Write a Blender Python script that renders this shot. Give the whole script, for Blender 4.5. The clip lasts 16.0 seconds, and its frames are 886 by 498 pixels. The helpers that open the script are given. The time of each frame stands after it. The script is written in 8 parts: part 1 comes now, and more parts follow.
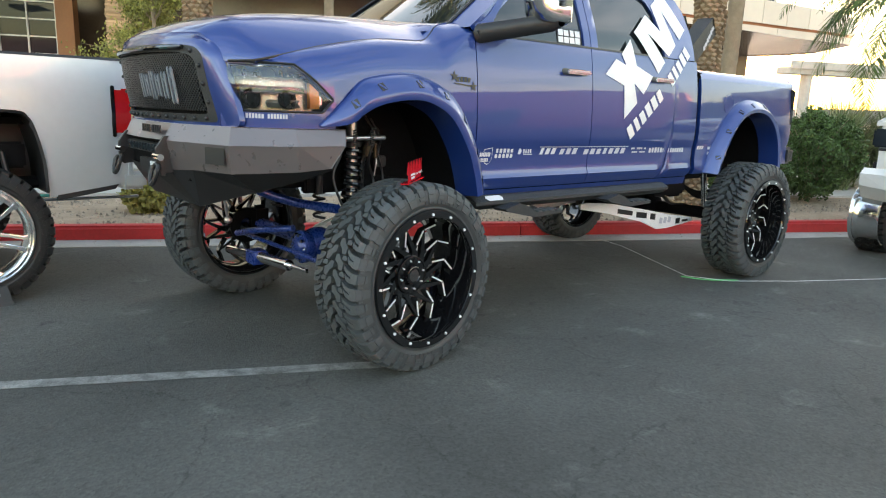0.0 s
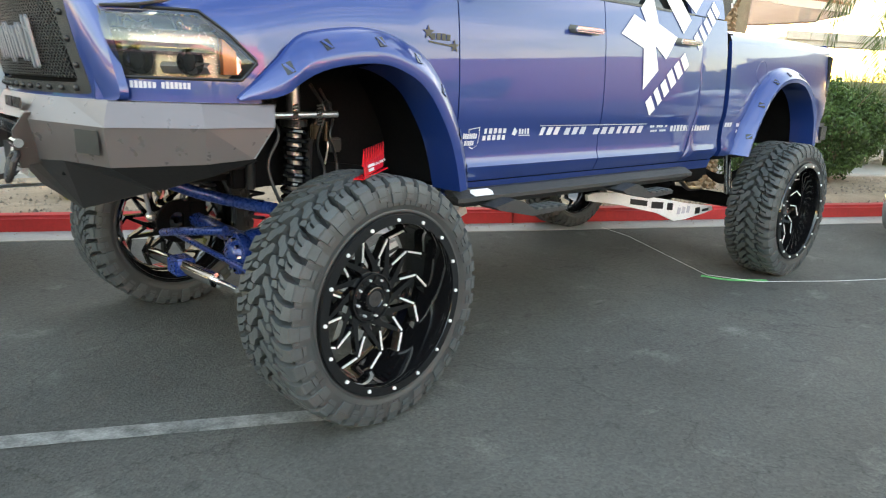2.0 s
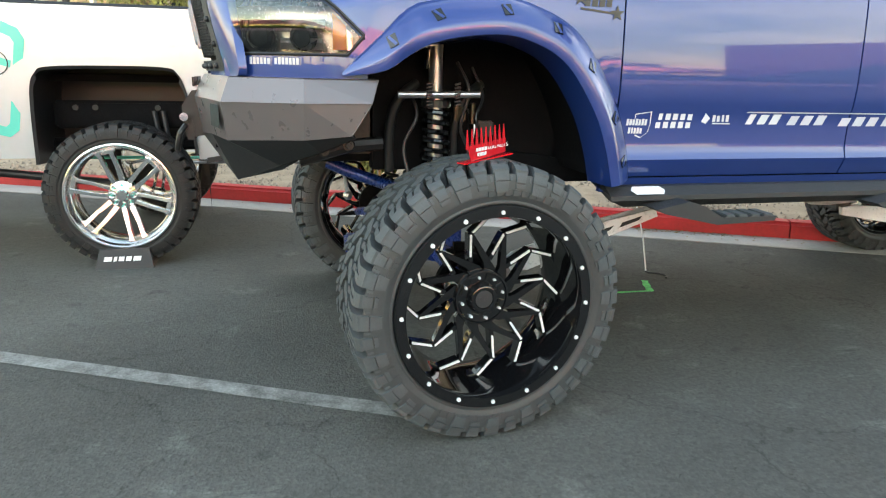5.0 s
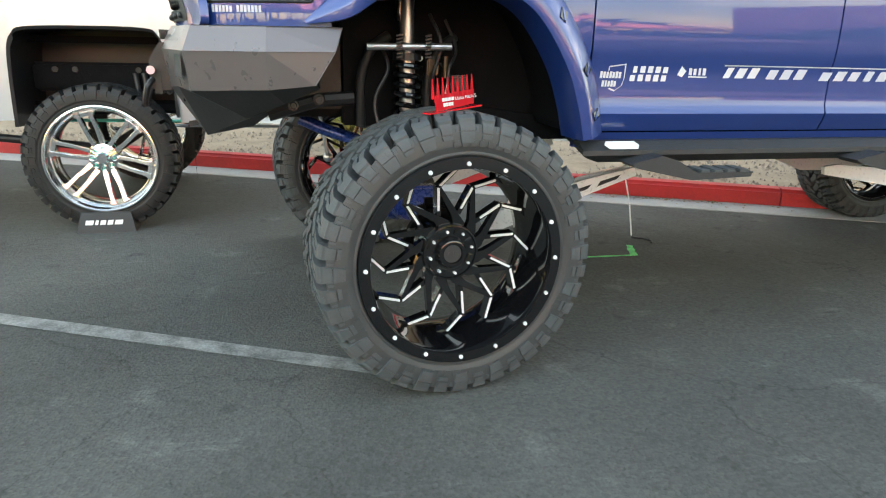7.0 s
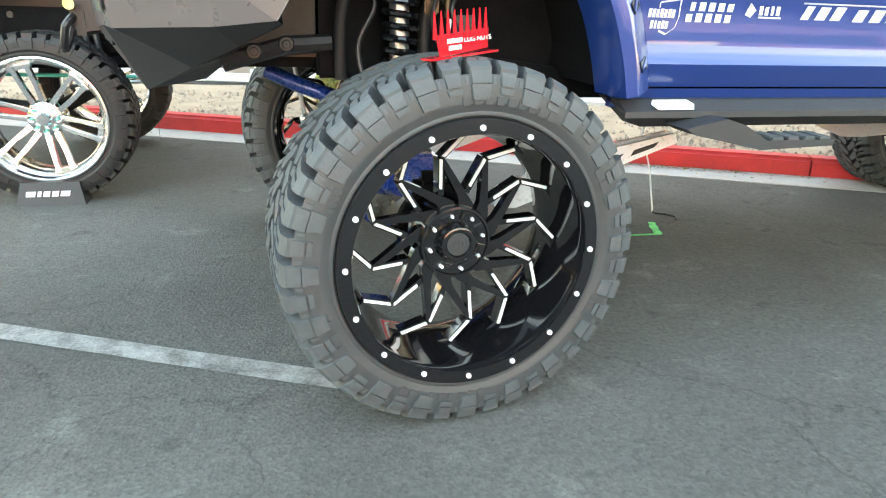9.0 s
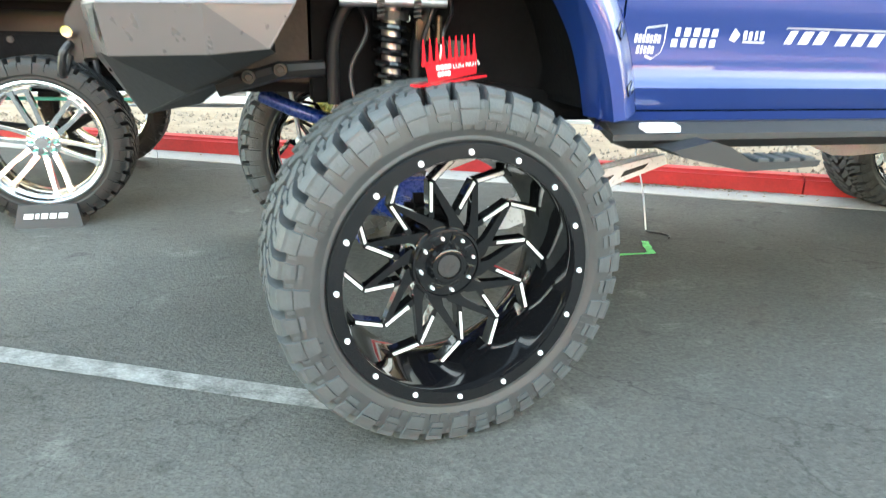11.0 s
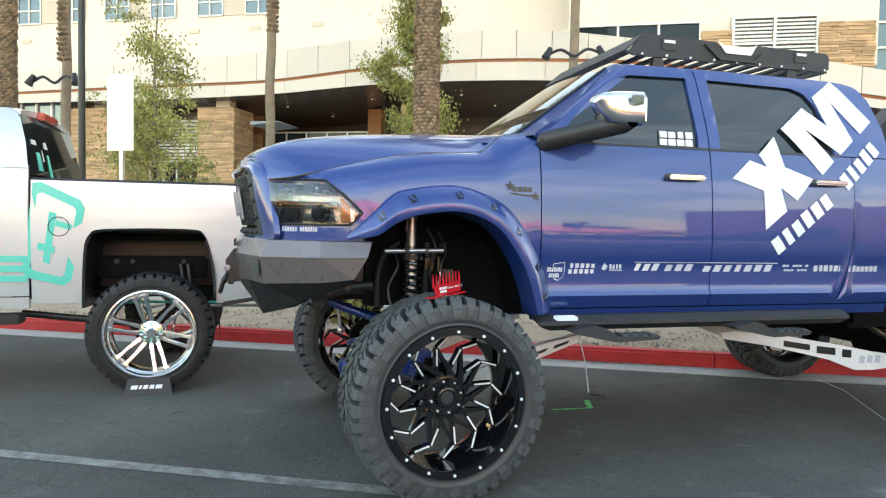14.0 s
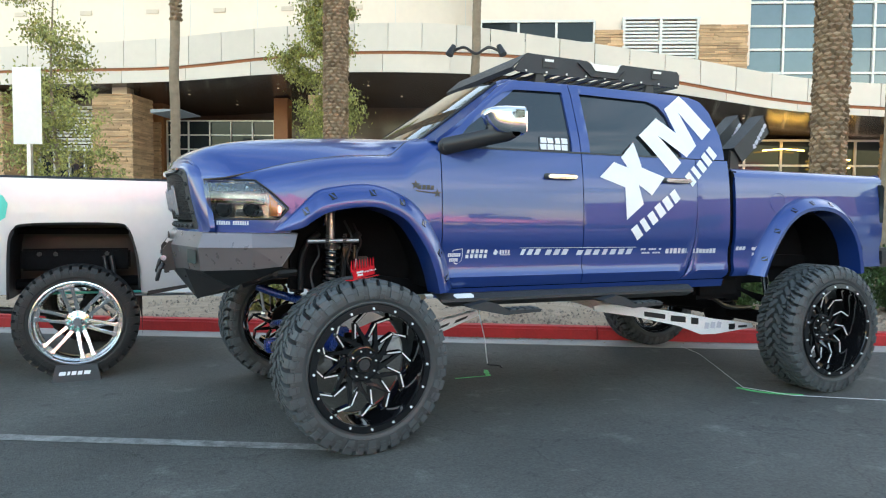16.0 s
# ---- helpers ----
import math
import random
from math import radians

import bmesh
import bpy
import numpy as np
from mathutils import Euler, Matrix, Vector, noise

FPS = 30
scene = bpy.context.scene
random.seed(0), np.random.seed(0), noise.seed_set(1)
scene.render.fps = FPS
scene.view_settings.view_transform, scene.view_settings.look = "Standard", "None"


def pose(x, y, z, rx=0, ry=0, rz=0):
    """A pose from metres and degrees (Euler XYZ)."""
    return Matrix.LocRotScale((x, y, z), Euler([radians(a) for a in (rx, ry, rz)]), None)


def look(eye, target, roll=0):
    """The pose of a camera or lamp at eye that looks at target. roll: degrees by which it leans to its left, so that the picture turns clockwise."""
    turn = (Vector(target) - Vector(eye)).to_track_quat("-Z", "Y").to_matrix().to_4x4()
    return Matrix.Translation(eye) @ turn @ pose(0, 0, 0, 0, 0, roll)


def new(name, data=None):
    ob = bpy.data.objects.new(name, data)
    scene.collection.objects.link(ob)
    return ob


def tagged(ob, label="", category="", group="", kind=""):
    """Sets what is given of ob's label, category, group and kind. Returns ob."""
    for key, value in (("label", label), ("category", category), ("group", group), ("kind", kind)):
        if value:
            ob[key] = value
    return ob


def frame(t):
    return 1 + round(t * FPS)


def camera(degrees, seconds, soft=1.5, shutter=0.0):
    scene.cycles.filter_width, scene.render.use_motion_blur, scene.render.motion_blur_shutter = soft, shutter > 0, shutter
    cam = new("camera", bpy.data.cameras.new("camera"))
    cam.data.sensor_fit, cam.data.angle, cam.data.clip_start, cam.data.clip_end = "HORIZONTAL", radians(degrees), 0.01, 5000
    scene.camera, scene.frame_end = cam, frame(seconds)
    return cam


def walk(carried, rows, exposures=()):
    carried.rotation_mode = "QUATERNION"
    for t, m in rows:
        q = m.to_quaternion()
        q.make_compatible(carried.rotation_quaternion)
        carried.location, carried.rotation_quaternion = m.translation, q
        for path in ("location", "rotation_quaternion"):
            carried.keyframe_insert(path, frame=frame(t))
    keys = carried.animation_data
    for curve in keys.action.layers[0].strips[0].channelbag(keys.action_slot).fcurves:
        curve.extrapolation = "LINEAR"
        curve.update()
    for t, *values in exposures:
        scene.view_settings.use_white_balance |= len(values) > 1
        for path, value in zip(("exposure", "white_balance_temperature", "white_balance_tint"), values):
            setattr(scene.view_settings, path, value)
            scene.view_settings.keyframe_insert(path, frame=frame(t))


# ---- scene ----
cam = camera(66.5, 16.0, soft=1.1, shutter=0.4)
PATH = [
    (0, (-2.303, -4.119, 1.477), (-1.035, -2.627, 1.069), 2.0),
    (0.5, (-2.165, -3.889, 1.484), (-0.894, -2.402, 1.066), 2.1),
    (1, (-1.948, -3.694, 1.478), (-0.675, -2.22, 1.025), 2.1),
    (1.5, (-1.791, -3.568, 1.448), (-0.513, -2.102, 0.981), 1.9),
    (2, (-1.61, -3.426, 1.462), (-0.33, -1.969, 0.976), 2.1),
    (2.5, (-1.396, -3.443, 1.442), (-0.202, -1.912, 0.965), 1.7),
    (3, (-1.17, -3.454, 1.446), (0.006, -1.905, 0.981), 1.4),
    (3.5, (-0.942, -3.452, 1.34), (-0.06, -1.707, 0.917), 0.1),
    (4, (-0.773, -3.419, 1.351), (-0.299, -1.523, 0.925), 0.9),
    (6.3, (-0.699, -3.68, 1.426), (-0.253, -1.822, 0.834), 1.5),
    (6.5, (-0.666, -3.67, 1.342), (-0.226, -1.801, 0.779), 1.3),
    (7, (-0.604, -3.547, 1.303), (-0.158, -1.686, 0.721), 1.3),
    (7.5, (-0.581, -3.364, 1.268), (-0.133, -1.515, 0.65), 1.6),
    (8, (-0.603, -3.184, 1.231), (-0.151, -1.341, 0.601), 1.6),
    (8.5, (-0.539, -3.053, 1.164), (-0.08, -1.211, 0.535), 1.5),
    (8.7, (-0.525, -3.003, 1.206), (-0.055, -1.183, 0.524), 1.8),
    (10.8, (-0.464, -2.937, 1.152), (0.009, -1.1, 0.519), 1.5),
    (11, (-0.492, -3.004, 1.223), (-0.016, -1.166, 0.593), 1.5),
    (11.5, (-0.636, -3.282, 1.377), (-0.154, -1.442, 0.758), 1.7),
    (12, (-0.704, -3.563, 1.431), (-0.213, -1.712, 0.853), 1.3),
    (12.5, (-0.731, -3.854, 1.444), (-0.222, -1.945, 1.128), 1.0),
    (13, (-0.86, -4.043, 1.419), (-0.341, -2.113, 1.341), 1.4),
    (13.5, (-0.934, -4.262, 1.462), (-0.417, -2.331, 1.403), 1.2),
    (14, (-0.957, -4.547, 1.451), (-0.43, -2.619, 1.375), 1.0),
    (14.5, (-1.035, -4.712, 1.458), (-0.435, -2.805, 1.373), 0.9),
    (15, (-1.172, -4.835, 1.47), (-0.456, -2.97, 1.369), 1.1),
    (15.5, (-1.218, -4.98, 1.457), (-0.449, -3.136, 1.36), 0.7),
    (16, (-1.177, -5.163, 1.48), (-0.395, -3.325, 1.374), 0.6),
]
EXPOSURE = [(0.0, 3.15, 7150, 12), (1.0, 3.4, 7300, 12), (2.0, 3.62, 7500, 12), (4.0, 3.78, 7550, 11), (6.5, 3.5, 7350, 10), (7.0, 3.64, 7500, 11), (8.5, 4.38, 7450, 10), (11.0, 4.7, 7300, 8), (12.5, 4.65, 7500, 9), (13.0, 4.05, 7350, 11), (13.5, 3.55, 7100, 9), (14.5, 3.22, 6600, 10), (16.0, 3.15, 6350, 10)]
walk(cam, [(t, look(eye, target, roll)) for t, eye, target, roll in PATH], EXPOSURE)
# ---- world, sun ----
SUN_AZ, SUN_EL = 44.0, 5.0
world = bpy.data.worlds.new("sky")
scene.world = world
world.use_nodes = True
_n = world.node_tree.nodes
_bg = _n["Background"]
_sky = _n.new("ShaderNodeTexSky")
_sky.sky_type = 'NISHITA'
_sky.sun_disc = False
_sky.sun_elevation = radians(SUN_EL)
_sky.sun_rotation = radians(90 - SUN_AZ)
_sky.dust_density = 1.2
_sky.air_density = 1.0
_bg.inputs["Strength"].default_value = 0.15
# thin evening cloud, the same all round
_wl = world.node_tree.links.new
_tc = _n.new("ShaderNodeTexCoord")
_mp = _n.new("ShaderNodeMapping")
_mp.inputs["Scale"].default_value = (1.0, 1.0, 3.5)
_wl(_tc.outputs["Generated"], _mp.inputs["Vector"])
_cn = _n.new("ShaderNodeTexNoise")
_cn.inputs["Scale"].default_value, _cn.inputs["Detail"].default_value, _cn.inputs["Roughness"].default_value = 2.6, 8, 0.6
_wl(_mp.outputs[0], _cn.inputs["Vector"])
_cr = _n.new("ShaderNodeMapRange")
_cr.inputs["From Min"].default_value, _cr.inputs["From Max"].default_value = 0.47, 0.62
_wl(_cn.outputs[0], _cr.inputs[0])
_tint = _n.new("ShaderNodeMix")
_tint.data_type, _tint.blend_type = 'RGBA', 'MULTIPLY'
_wl(_cr.outputs[0], _tint.inputs["Factor"])
_wl(_sky.outputs[0], _tint.inputs["A"])
_tint.inputs["B"].default_value = (1.85, 1.5, 1.36, 1)
_wl(_tint.outputs["Result"], _bg.inputs[0])
sun = new("sun", bpy.data.lights.new("sun", 'SUN'))
sun.data.energy, sun.data.angle, sun.data.color = 2.6, radians(2), (1.0, 0.70, 0.54)
_d = Vector((math.cos(radians(SUN_AZ)) * math.cos(radians(SUN_EL)), math.sin(radians(SUN_AZ)) * math.cos(radians(SUN_EL)), math.sin(radians(SUN_EL))))
sun.matrix_basis = look(_d * 40, (0, 0, 0))

# ---- mesh helpers ----
I4 = Matrix.Identity(4)
PLACE = {}


def obj(name, bm, mat=None, m=I4, smooth=False):
    me = bm
    if not isinstance(bm, bpy.types.Mesh):
        bmesh.ops.recalc_face_normals(bm, faces=bm.faces)
        me = bpy.data.meshes.new(name)
        bm.to_mesh(me)
        bm.free()
        if smooth:
            me.shade_smooth()
            me.set_sharp_from_angle(angle=radians(38))
    if mat is not None and not me.materials:
        for one in (mat if isinstance(mat, (list, tuple)) else [mat]):
            me.materials.append(one)
    ob = new(name, me)
    ob.matrix_basis = m
    PLACE[ob] = m.copy()
    return ob


def part(name, bm, mat, parent, label="", m=I4, smooth=False, kind=""):
    ob = obj(name, bm, mat, m, smooth)
    ob.parent = parent
    ob.matrix_parent_inverse = PLACE[parent].inverted()
    return tagged(ob, label=label, kind=kind)


def thing(name, at, label, category, group="", kind="", m=None):
    ob = new(name)
    ob.empty_display_size = 0.2
    ob.matrix_basis = m if m is not None else Matrix.Translation(at)
    PLACE[ob] = ob.matrix_basis.copy()
    return tagged(ob, label, category, group, kind)


def B():
    return bmesh.new()


def box(bm, x0, x1, y0, y1, z0, z1, m=None, bevel=0.0):
    mm = Matrix.Translation(((x0 + x1) / 2, (y0 + y1) / 2, (z0 + z1) / 2)) @ Matrix.Diagonal((x1 - x0, y1 - y0, z1 - z0, 1))
    if m is not None:
        mm = m @ mm
    r = bmesh.ops.create_cube(bm, size=1.0, matrix=mm)
    if bevel:
        es = list({e for v in r['verts'] for e in v.link_edges})
        bmesh.ops.bevel(bm, geom=es, offset=bevel, segments=2, affect='EDGES', clamp_overlap=True)
    return bm


def frame_on(a, b):
    a, b = Vector(a), Vector(b)
    q = (b - a).to_track_quat('Z', 'Y')
    return Matrix.Translation(a) @ q.to_matrix().to_4x4(), (b - a).length


def rod(bm, a, b, r, r2=None, seg=12, caps=True):
    m, n = frame_on(a, b)
    bmesh.ops.create_cone(bm, cap_ends=caps, segments=seg, radius1=r, radius2=r if r2 is None else r2, depth=n, matrix=m @ Matrix.Translation((0, 0, n / 2)))
    return bm


def tube(bm, pts, r, seg=10, closed=False):
    """A round bar swept along points."""
    pts = [Vector(p) for p in pts]
    rings = []
    n = len(pts)
    side = None
    for i, p in enumerate(pts):
        if closed:
            t = (pts[(i + 1) % n] - pts[i - 1]).normalized()
        else:
            t = (pts[min(i + 1, n - 1)] - pts[max(i - 1, 0)]).normalized()
        if side is None:
            side = t.orthogonal().normalized()
        side = (side - t * side.dot(t)).normalized()
        up = t.cross(side)
        rr = r[i] if isinstance(r, (list, tuple)) else r
        rings.append([bm.verts.new(p + rr * (math.cos(a) * side + math.sin(a) * up)) for a in [2 * math.pi * k / seg for k in range(seg)]])
    for i in range(n if closed else n - 1):
        A, C = rings[i], rings[(i + 1) % n]
        for k in range(seg):
            bm.faces.new((A[k], A[(k + 1) % seg], C[(k + 1) % seg], C[k]))
    if not closed:
        bm.faces.new(rings[0][::-1])
        bm.faces.new(rings[-1])
    return bm


def bend(pts, n=6):
    """A smooth run of points through a few."""
    P = [Vector(p) for p in pts]
    P = [2 * P[0] - P[1]] + P + [2 * P[-1] - P[-2]]
    out = []
    for i in range(1, len(P) - 2):
        for k in range(n):
            t = k / n
            out.append(0.5 * ((2 * P[i]) + (P[i + 1] - P[i - 1]) * t + (2 * P[i - 1] - 5 * P[i] + 4 * P[i + 1] - P[i + 2]) * t * t + (3 * P[i] - P[i - 1] - 3 * P[i + 1] + P[i + 2]) * t ** 3))
    return out + [P[-2]]


def lathe(bm, prof, seg=48, m=I4, closed=False):
    """Turns (r, h) about the local y axis (h along y)."""
    rings = []
    for r, h in prof:
        rings.append([bm.verts.new(m @ Vector((r * math.cos(a), h, r * math.sin(a)))) for a in [2 * math.pi * k / seg for k in range(seg)]])
    for i in range(len(prof) if closed else len(prof) - 1):
        A, C = rings[i], rings[(i + 1) % len(prof)]
        for k in range(seg):
            bm.faces.new((A[k], A[(k + 1) % seg], C[(k + 1) % seg], C[k]))
    return bm


def prism(bm, poly, h0, h1, to):
    """A polygon of (a, b) pulled from h0 to h1; to(a, b, h) gives the place."""
    lo = [bm.verts.new(to(a, b, h0)) for a, b in poly]
    hi = [bm.verts.new(to(a, b, h1)) for a, b in poly]
    n = len(poly)
    bm.faces.new(lo[::-1])
    bm.faces.new(hi)
    for i in range(n):
        bm.faces.new((lo[i], lo[(i + 1) % n], hi[(i + 1) % n], hi[i]))
    return bm


def grid(bm, pts):
    """Faces over a table of places."""
    vs = [[bm.verts.new(p) for p in row] for row in pts]
    for a, b in zip(vs, vs[1:]):
        for i in range(len(a) - 1):
            bm.faces.new((a[i], a[i + 1], b[i + 1], b[i]))
    return vs


def rim_in(bm, depth):
    """Turns the open border of a sheet inwards by a vector, for thickness."""
    es = [e for e in bm.edges if e.is_boundary]
    r = bmesh.ops.extrude_edge_only(bm, edges=es)
    for v in r['geom']:
        if isinstance(v, bmesh.types.BMVert):
            v.co += Vector(depth)
    return bm


def interp(x, table):
    xs, ys = [p[0] for p in table], [p[1] for p in table]
    return float(np.interp(x, xs, ys))


def smooth_interp(x, table):
    xs = [p[0] for p in table]
    if x <= xs[0]:
        return table[0][1]
    if x >= xs[-1]:
        return table[-1][1]
    i = max(k for k in range(len(xs)) if xs[k] <= x)
    def slope(k):
        if k == 0 or k == len(xs) - 1:
            j = min(max(k, 0), len(xs) - 2)
            return (table[j + 1][1] - table[j][1]) / (xs[j + 1] - xs[j])
        return (table[k + 1][1] - table[k - 1][1]) / (xs[k + 1] - xs[k - 1])
    h = xs[i + 1] - xs[i]
    t = (x - xs[i]) / h
    a, b, p, q = table[i][1], table[i + 1][1], slope(i) * h, slope(i + 1) * h
    return a * (2 * t ** 3 - 3 * t * t + 1) + p * (t ** 3 - 2 * t * t + t) + b * (-2 * t ** 3 + 3 * t * t) + q * (t ** 3 - t * t)


# ---- materials ----
def mat(name, color, rough=0.5, metal=0.0, coat=0.0, var=0.12, scale=8.0, bump=0.0, bscale=60.0, spec=0.5, rvar=0.1, emit=0.0, island=0.0, objvar=0.0):
    """A surface with variation at two scales and fine relief."""
    m = bpy.data.materials.new(name)
    m.use_nodes = True
    nt = m.node_tree
    p = nt.nodes["Principled BSDF"]
    L = nt.links.new
    p.inputs["Metallic"].default_value = metal
    p.inputs["Coat Weight"].default_value = coat
    p.inputs["Coat Roughness"].default_value = 0.03
    p.inputs["Specular IOR Level"].default_value = spec
    co = nt.nodes.new("ShaderNodeTexCoord")
    n1 = nt.nodes.new("ShaderNodeTexNoise")
    n1.inputs["Scale"].default_value, n1.inputs["Detail"].default_value = scale, 6
    L(co.outputs["Object"], n1.inputs["Vector"])
    n2 = nt.nodes.new("ShaderNodeTexNoise")
    n2.inputs["Scale"].default_value, n2.inputs["Detail"].default_value = scale * 9, 4
    L(co.outputs["Object"], n2.inputs["Vector"])
    mx = nt.nodes.new("ShaderNodeMath")
    mx.operation = 'MULTIPLY_ADD'
    L(n1.outputs[0], mx.inputs[0])
    mx.inputs[1].default_value = 0.6
    m2 = nt.nodes.new("ShaderNodeMath")
    m2.operation = 'MULTIPLY'
    L(n2.outputs[0], m2.inputs[0])
    m2.inputs[1].default_value = 0.4
    L(m2.outputs[0], mx.inputs[2])
    r = nt.nodes.new("ShaderNodeMapRange")
    r.inputs["From Min"].default_value, r.inputs["From Max"].default_value = 0.3, 0.7
    r.inputs["To Min"].default_value, r.inputs["To Max"].default_value = 1 - var, 1 + var
    L(mx.outputs[0], r.inputs[0])
    last = r.outputs[0]
    for amount, node, sock in ((island, "ShaderNodeNewGeometry", "Random Per Island"), (objvar, "ShaderNodeObjectInfo", "Random")):
        if amount:
            g = nt.nodes.new(node)
            rr = nt.nodes.new("ShaderNodeMapRange")
            rr.inputs["To Min"].default_value, rr.inputs["To Max"].default_value = 1 - amount, 1 + amount
            L(g.outputs[sock], rr.inputs[0])
            mm = nt.nodes.new("ShaderNodeMath")
            mm.operation = 'MULTIPLY'
            L(last, mm.inputs[0])
            L(rr.outputs[0], mm.inputs[1])
            last = mm.outputs[0]
    v = nt.nodes.new("ShaderNodeVectorMath")
    v.operation = 'SCALE'
    v.inputs[0].default_value = color
    L(last, v.inputs["Scale"])
    L(v.outputs[0], p.inputs["Base Color"])
    q = nt.nodes.new("ShaderNodeMapRange")
    q.inputs["To Min"].default_value, q.inputs["To Max"].default_value = max(rough - rvar, 0.02), min(rough + rvar, 1)
    L(n2.outputs[0], q.inputs[0])
    L(q.outputs[0], p.inputs["Roughness"])
    if bump:
        n3 = nt.nodes.new("ShaderNodeTexNoise")
        n3.inputs["Scale"].default_value, n3.inputs["Detail"].default_value = bscale, 5
        L(co.outputs["Object"], n3.inputs["Vector"])
        b = nt.nodes.new("ShaderNodeBump")
        b.inputs["Strength"].default_value, b.inputs["Distance"].default_value = bump, 0.01
        L(n3.outputs[0], b.inputs["Height"])
        L(b.outputs[0], p.inputs["Normal"])
    if emit:
        p.inputs["Emission Color"].default_value = (*color, 1)
        p.inputs["Emission Strength"].default_value = emit
    return m


def lens_material(name, tint):
    """A thin clear cover: lets light through and mirrors at a slant."""
    m = bpy.data.materials.new(name)
    m.use_nodes = True
    nt = m.node_tree
    nt.nodes.remove(nt.nodes["Principled BSDF"])
    t = nt.nodes.new("ShaderNodeBsdfTransparent")
    t.inputs[0].default_value = (*tint, 1)
    g = nt.nodes.new("ShaderNodeBsdfGlossy")
    g.inputs["Roughness"].default_value = 0.03
    f = nt.nodes.new("ShaderNodeFresnel")
    f.inputs[0].default_value = 2.0
    x = nt.nodes.new("ShaderNodeMixShader")
    nt.links.new(f.outputs[0], x.inputs[0])
    nt.links.new(t.outputs[0], x.inputs[1])
    nt.links.new(g.outputs[0], x.inputs[2])
    nt.links.new(x.outputs[0], nt.nodes["Material Output"].inputs[0])
    return m


def asphalt_material():
    m = mat("asphalt", (0.090, 0.091, 0.085), 0.82, 0, var=0.16, scale=0.9, spec=0.35)
    nt = m.node_tree
    L = nt.links.new
    p = nt.nodes["Principled BSDF"]
    co = nt.nodes.new("ShaderNodeTexCoord")
    # stones of the aggregate
    vo = nt.nodes.new("ShaderNodeTexVoronoi")
    vo.inputs["Scale"].default_value = 72
    L(co.outputs["Object"], vo.inputs["Vector"])
    rp = nt.nodes.new("ShaderNodeMapRange")
    rp.inputs["To Min"].default_value, rp.inputs["To Max"].default_value = 0.84, 1.18
    sep = nt.nodes.new("ShaderNodeSeparateColor")
    L(vo.outputs["Color"], sep.inputs[0])
    L(sep.outputs[0], rp.inputs[0])
    # worn pale patches and dark drips
    w = nt.nodes.new("ShaderNodeTexNoise")
    w.inputs["Scale"].default_value, w.inputs["Detail"].default_value, w.inputs["Roughness"].default_value = 2.3, 9, 0.62
    L(co.outputs["Object"], w.inputs["Vector"])
    wr = nt.nodes.new("ShaderNodeMapRange")
    wr.inputs["From Min"].default_value, wr.inputs["From Max"].default_value = 0.60, 0.72
    wr.inputs["To Min"].default_value, wr.inputs["To Max"].default_value = 1.0, 1.7
    L(w.outputs[0], wr.inputs[0])
    d = nt.nodes.new("ShaderNodeTexNoise")
    d.inputs["Scale"].default_value, d.inputs["Detail"].default_value = 5.5, 3
    L(co.outputs["Object"], d.inputs["Vector"])
    dr = nt.nodes.new("ShaderNodeMapRange")
    dr.inputs["From Min"].default_value, dr.inputs["From Max"].default_value = 0.66, 0.72
    dr.inputs["To Min"].default_value, dr.inputs["To Max"].default_value = 1.0, 0.72
    L(d.outputs[0], dr.inputs[0])
    # fine cracks
    ck = nt.nodes.new("ShaderNodeTexVoronoi")
    ck.feature = 'DISTANCE_TO_EDGE'
    ck.inputs["Scale"].default_value = 0.55
    wob = nt.nodes.new("ShaderNodeVectorMath")
    wob.operation = 'MULTIPLY_ADD'
    wob.inputs[1].default_value = (0.5, 0.5, 0.5)
    L(w.outputs["Color"], wob.inputs[0])
    L(co.outputs["Object"], wob.inputs[2])
    L(wob.outputs[0], ck.inputs["Vector"])
    cr = nt.nodes.new("ShaderNodeMapRange")
    cr.inputs["From Max"].default_value = 0.004
    cr.inputs["To Min"].default_value = 0.62
    L(ck.outputs["Distance"], cr.inputs[0])
    src = p.inputs["Base Color"].links[0].from_node
    last = src.inputs["Scale"].links[0].from_socket
    # dark pits and sparse pale scuffs
    pv = nt.nodes.new("ShaderNodeTexVoronoi")
    pv.inputs["Scale"].default_value = 26
    L(wob.outputs[0], pv.inputs["Vector"])
    pr = nt.nodes.new("ShaderNodeMapRange")
    pr.inputs["From Min"].default_value, pr.inputs["From Max"].default_value = 0.06, 0.2
    pr.inputs["To Min"].default_value = 0.55
    L(pv.outputs["Distance"], pr.inputs[0])
    sm = nt.nodes.new("ShaderNodeMapping")
    sm.inputs["Scale"].default_value = (1.3, 7.0, 1.0)
    sm.inputs["Rotation"].default_value = (0, 0, 0.5)
    L(co.outputs["Object"], sm.inputs["Vector"])
    sn = nt.nodes.new("ShaderNodeTexNoise")
    sn.inputs["Scale"].default_value, sn.inputs["Detail"].default_value, sn.inputs["Roughness"].default_value = 1.1, 9, 0.7
    L(sm.outputs[0], sn.inputs["Vector"])
    sr = nt.nodes.new("ShaderNodeMapRange")
    sr.inputs["From Min"].default_value, sr.inputs["From Max"].default_value = 0.61, 0.74
    sr.inputs["To Min"].default_value, sr.inputs["To Max"].default_value = 1.0, 1.9
    L(sn.outputs[0], sr.inputs[0])
    # clusters of coarse grain and slow changes of tone
    gn = nt.nodes.new("ShaderNodeTexNoise")
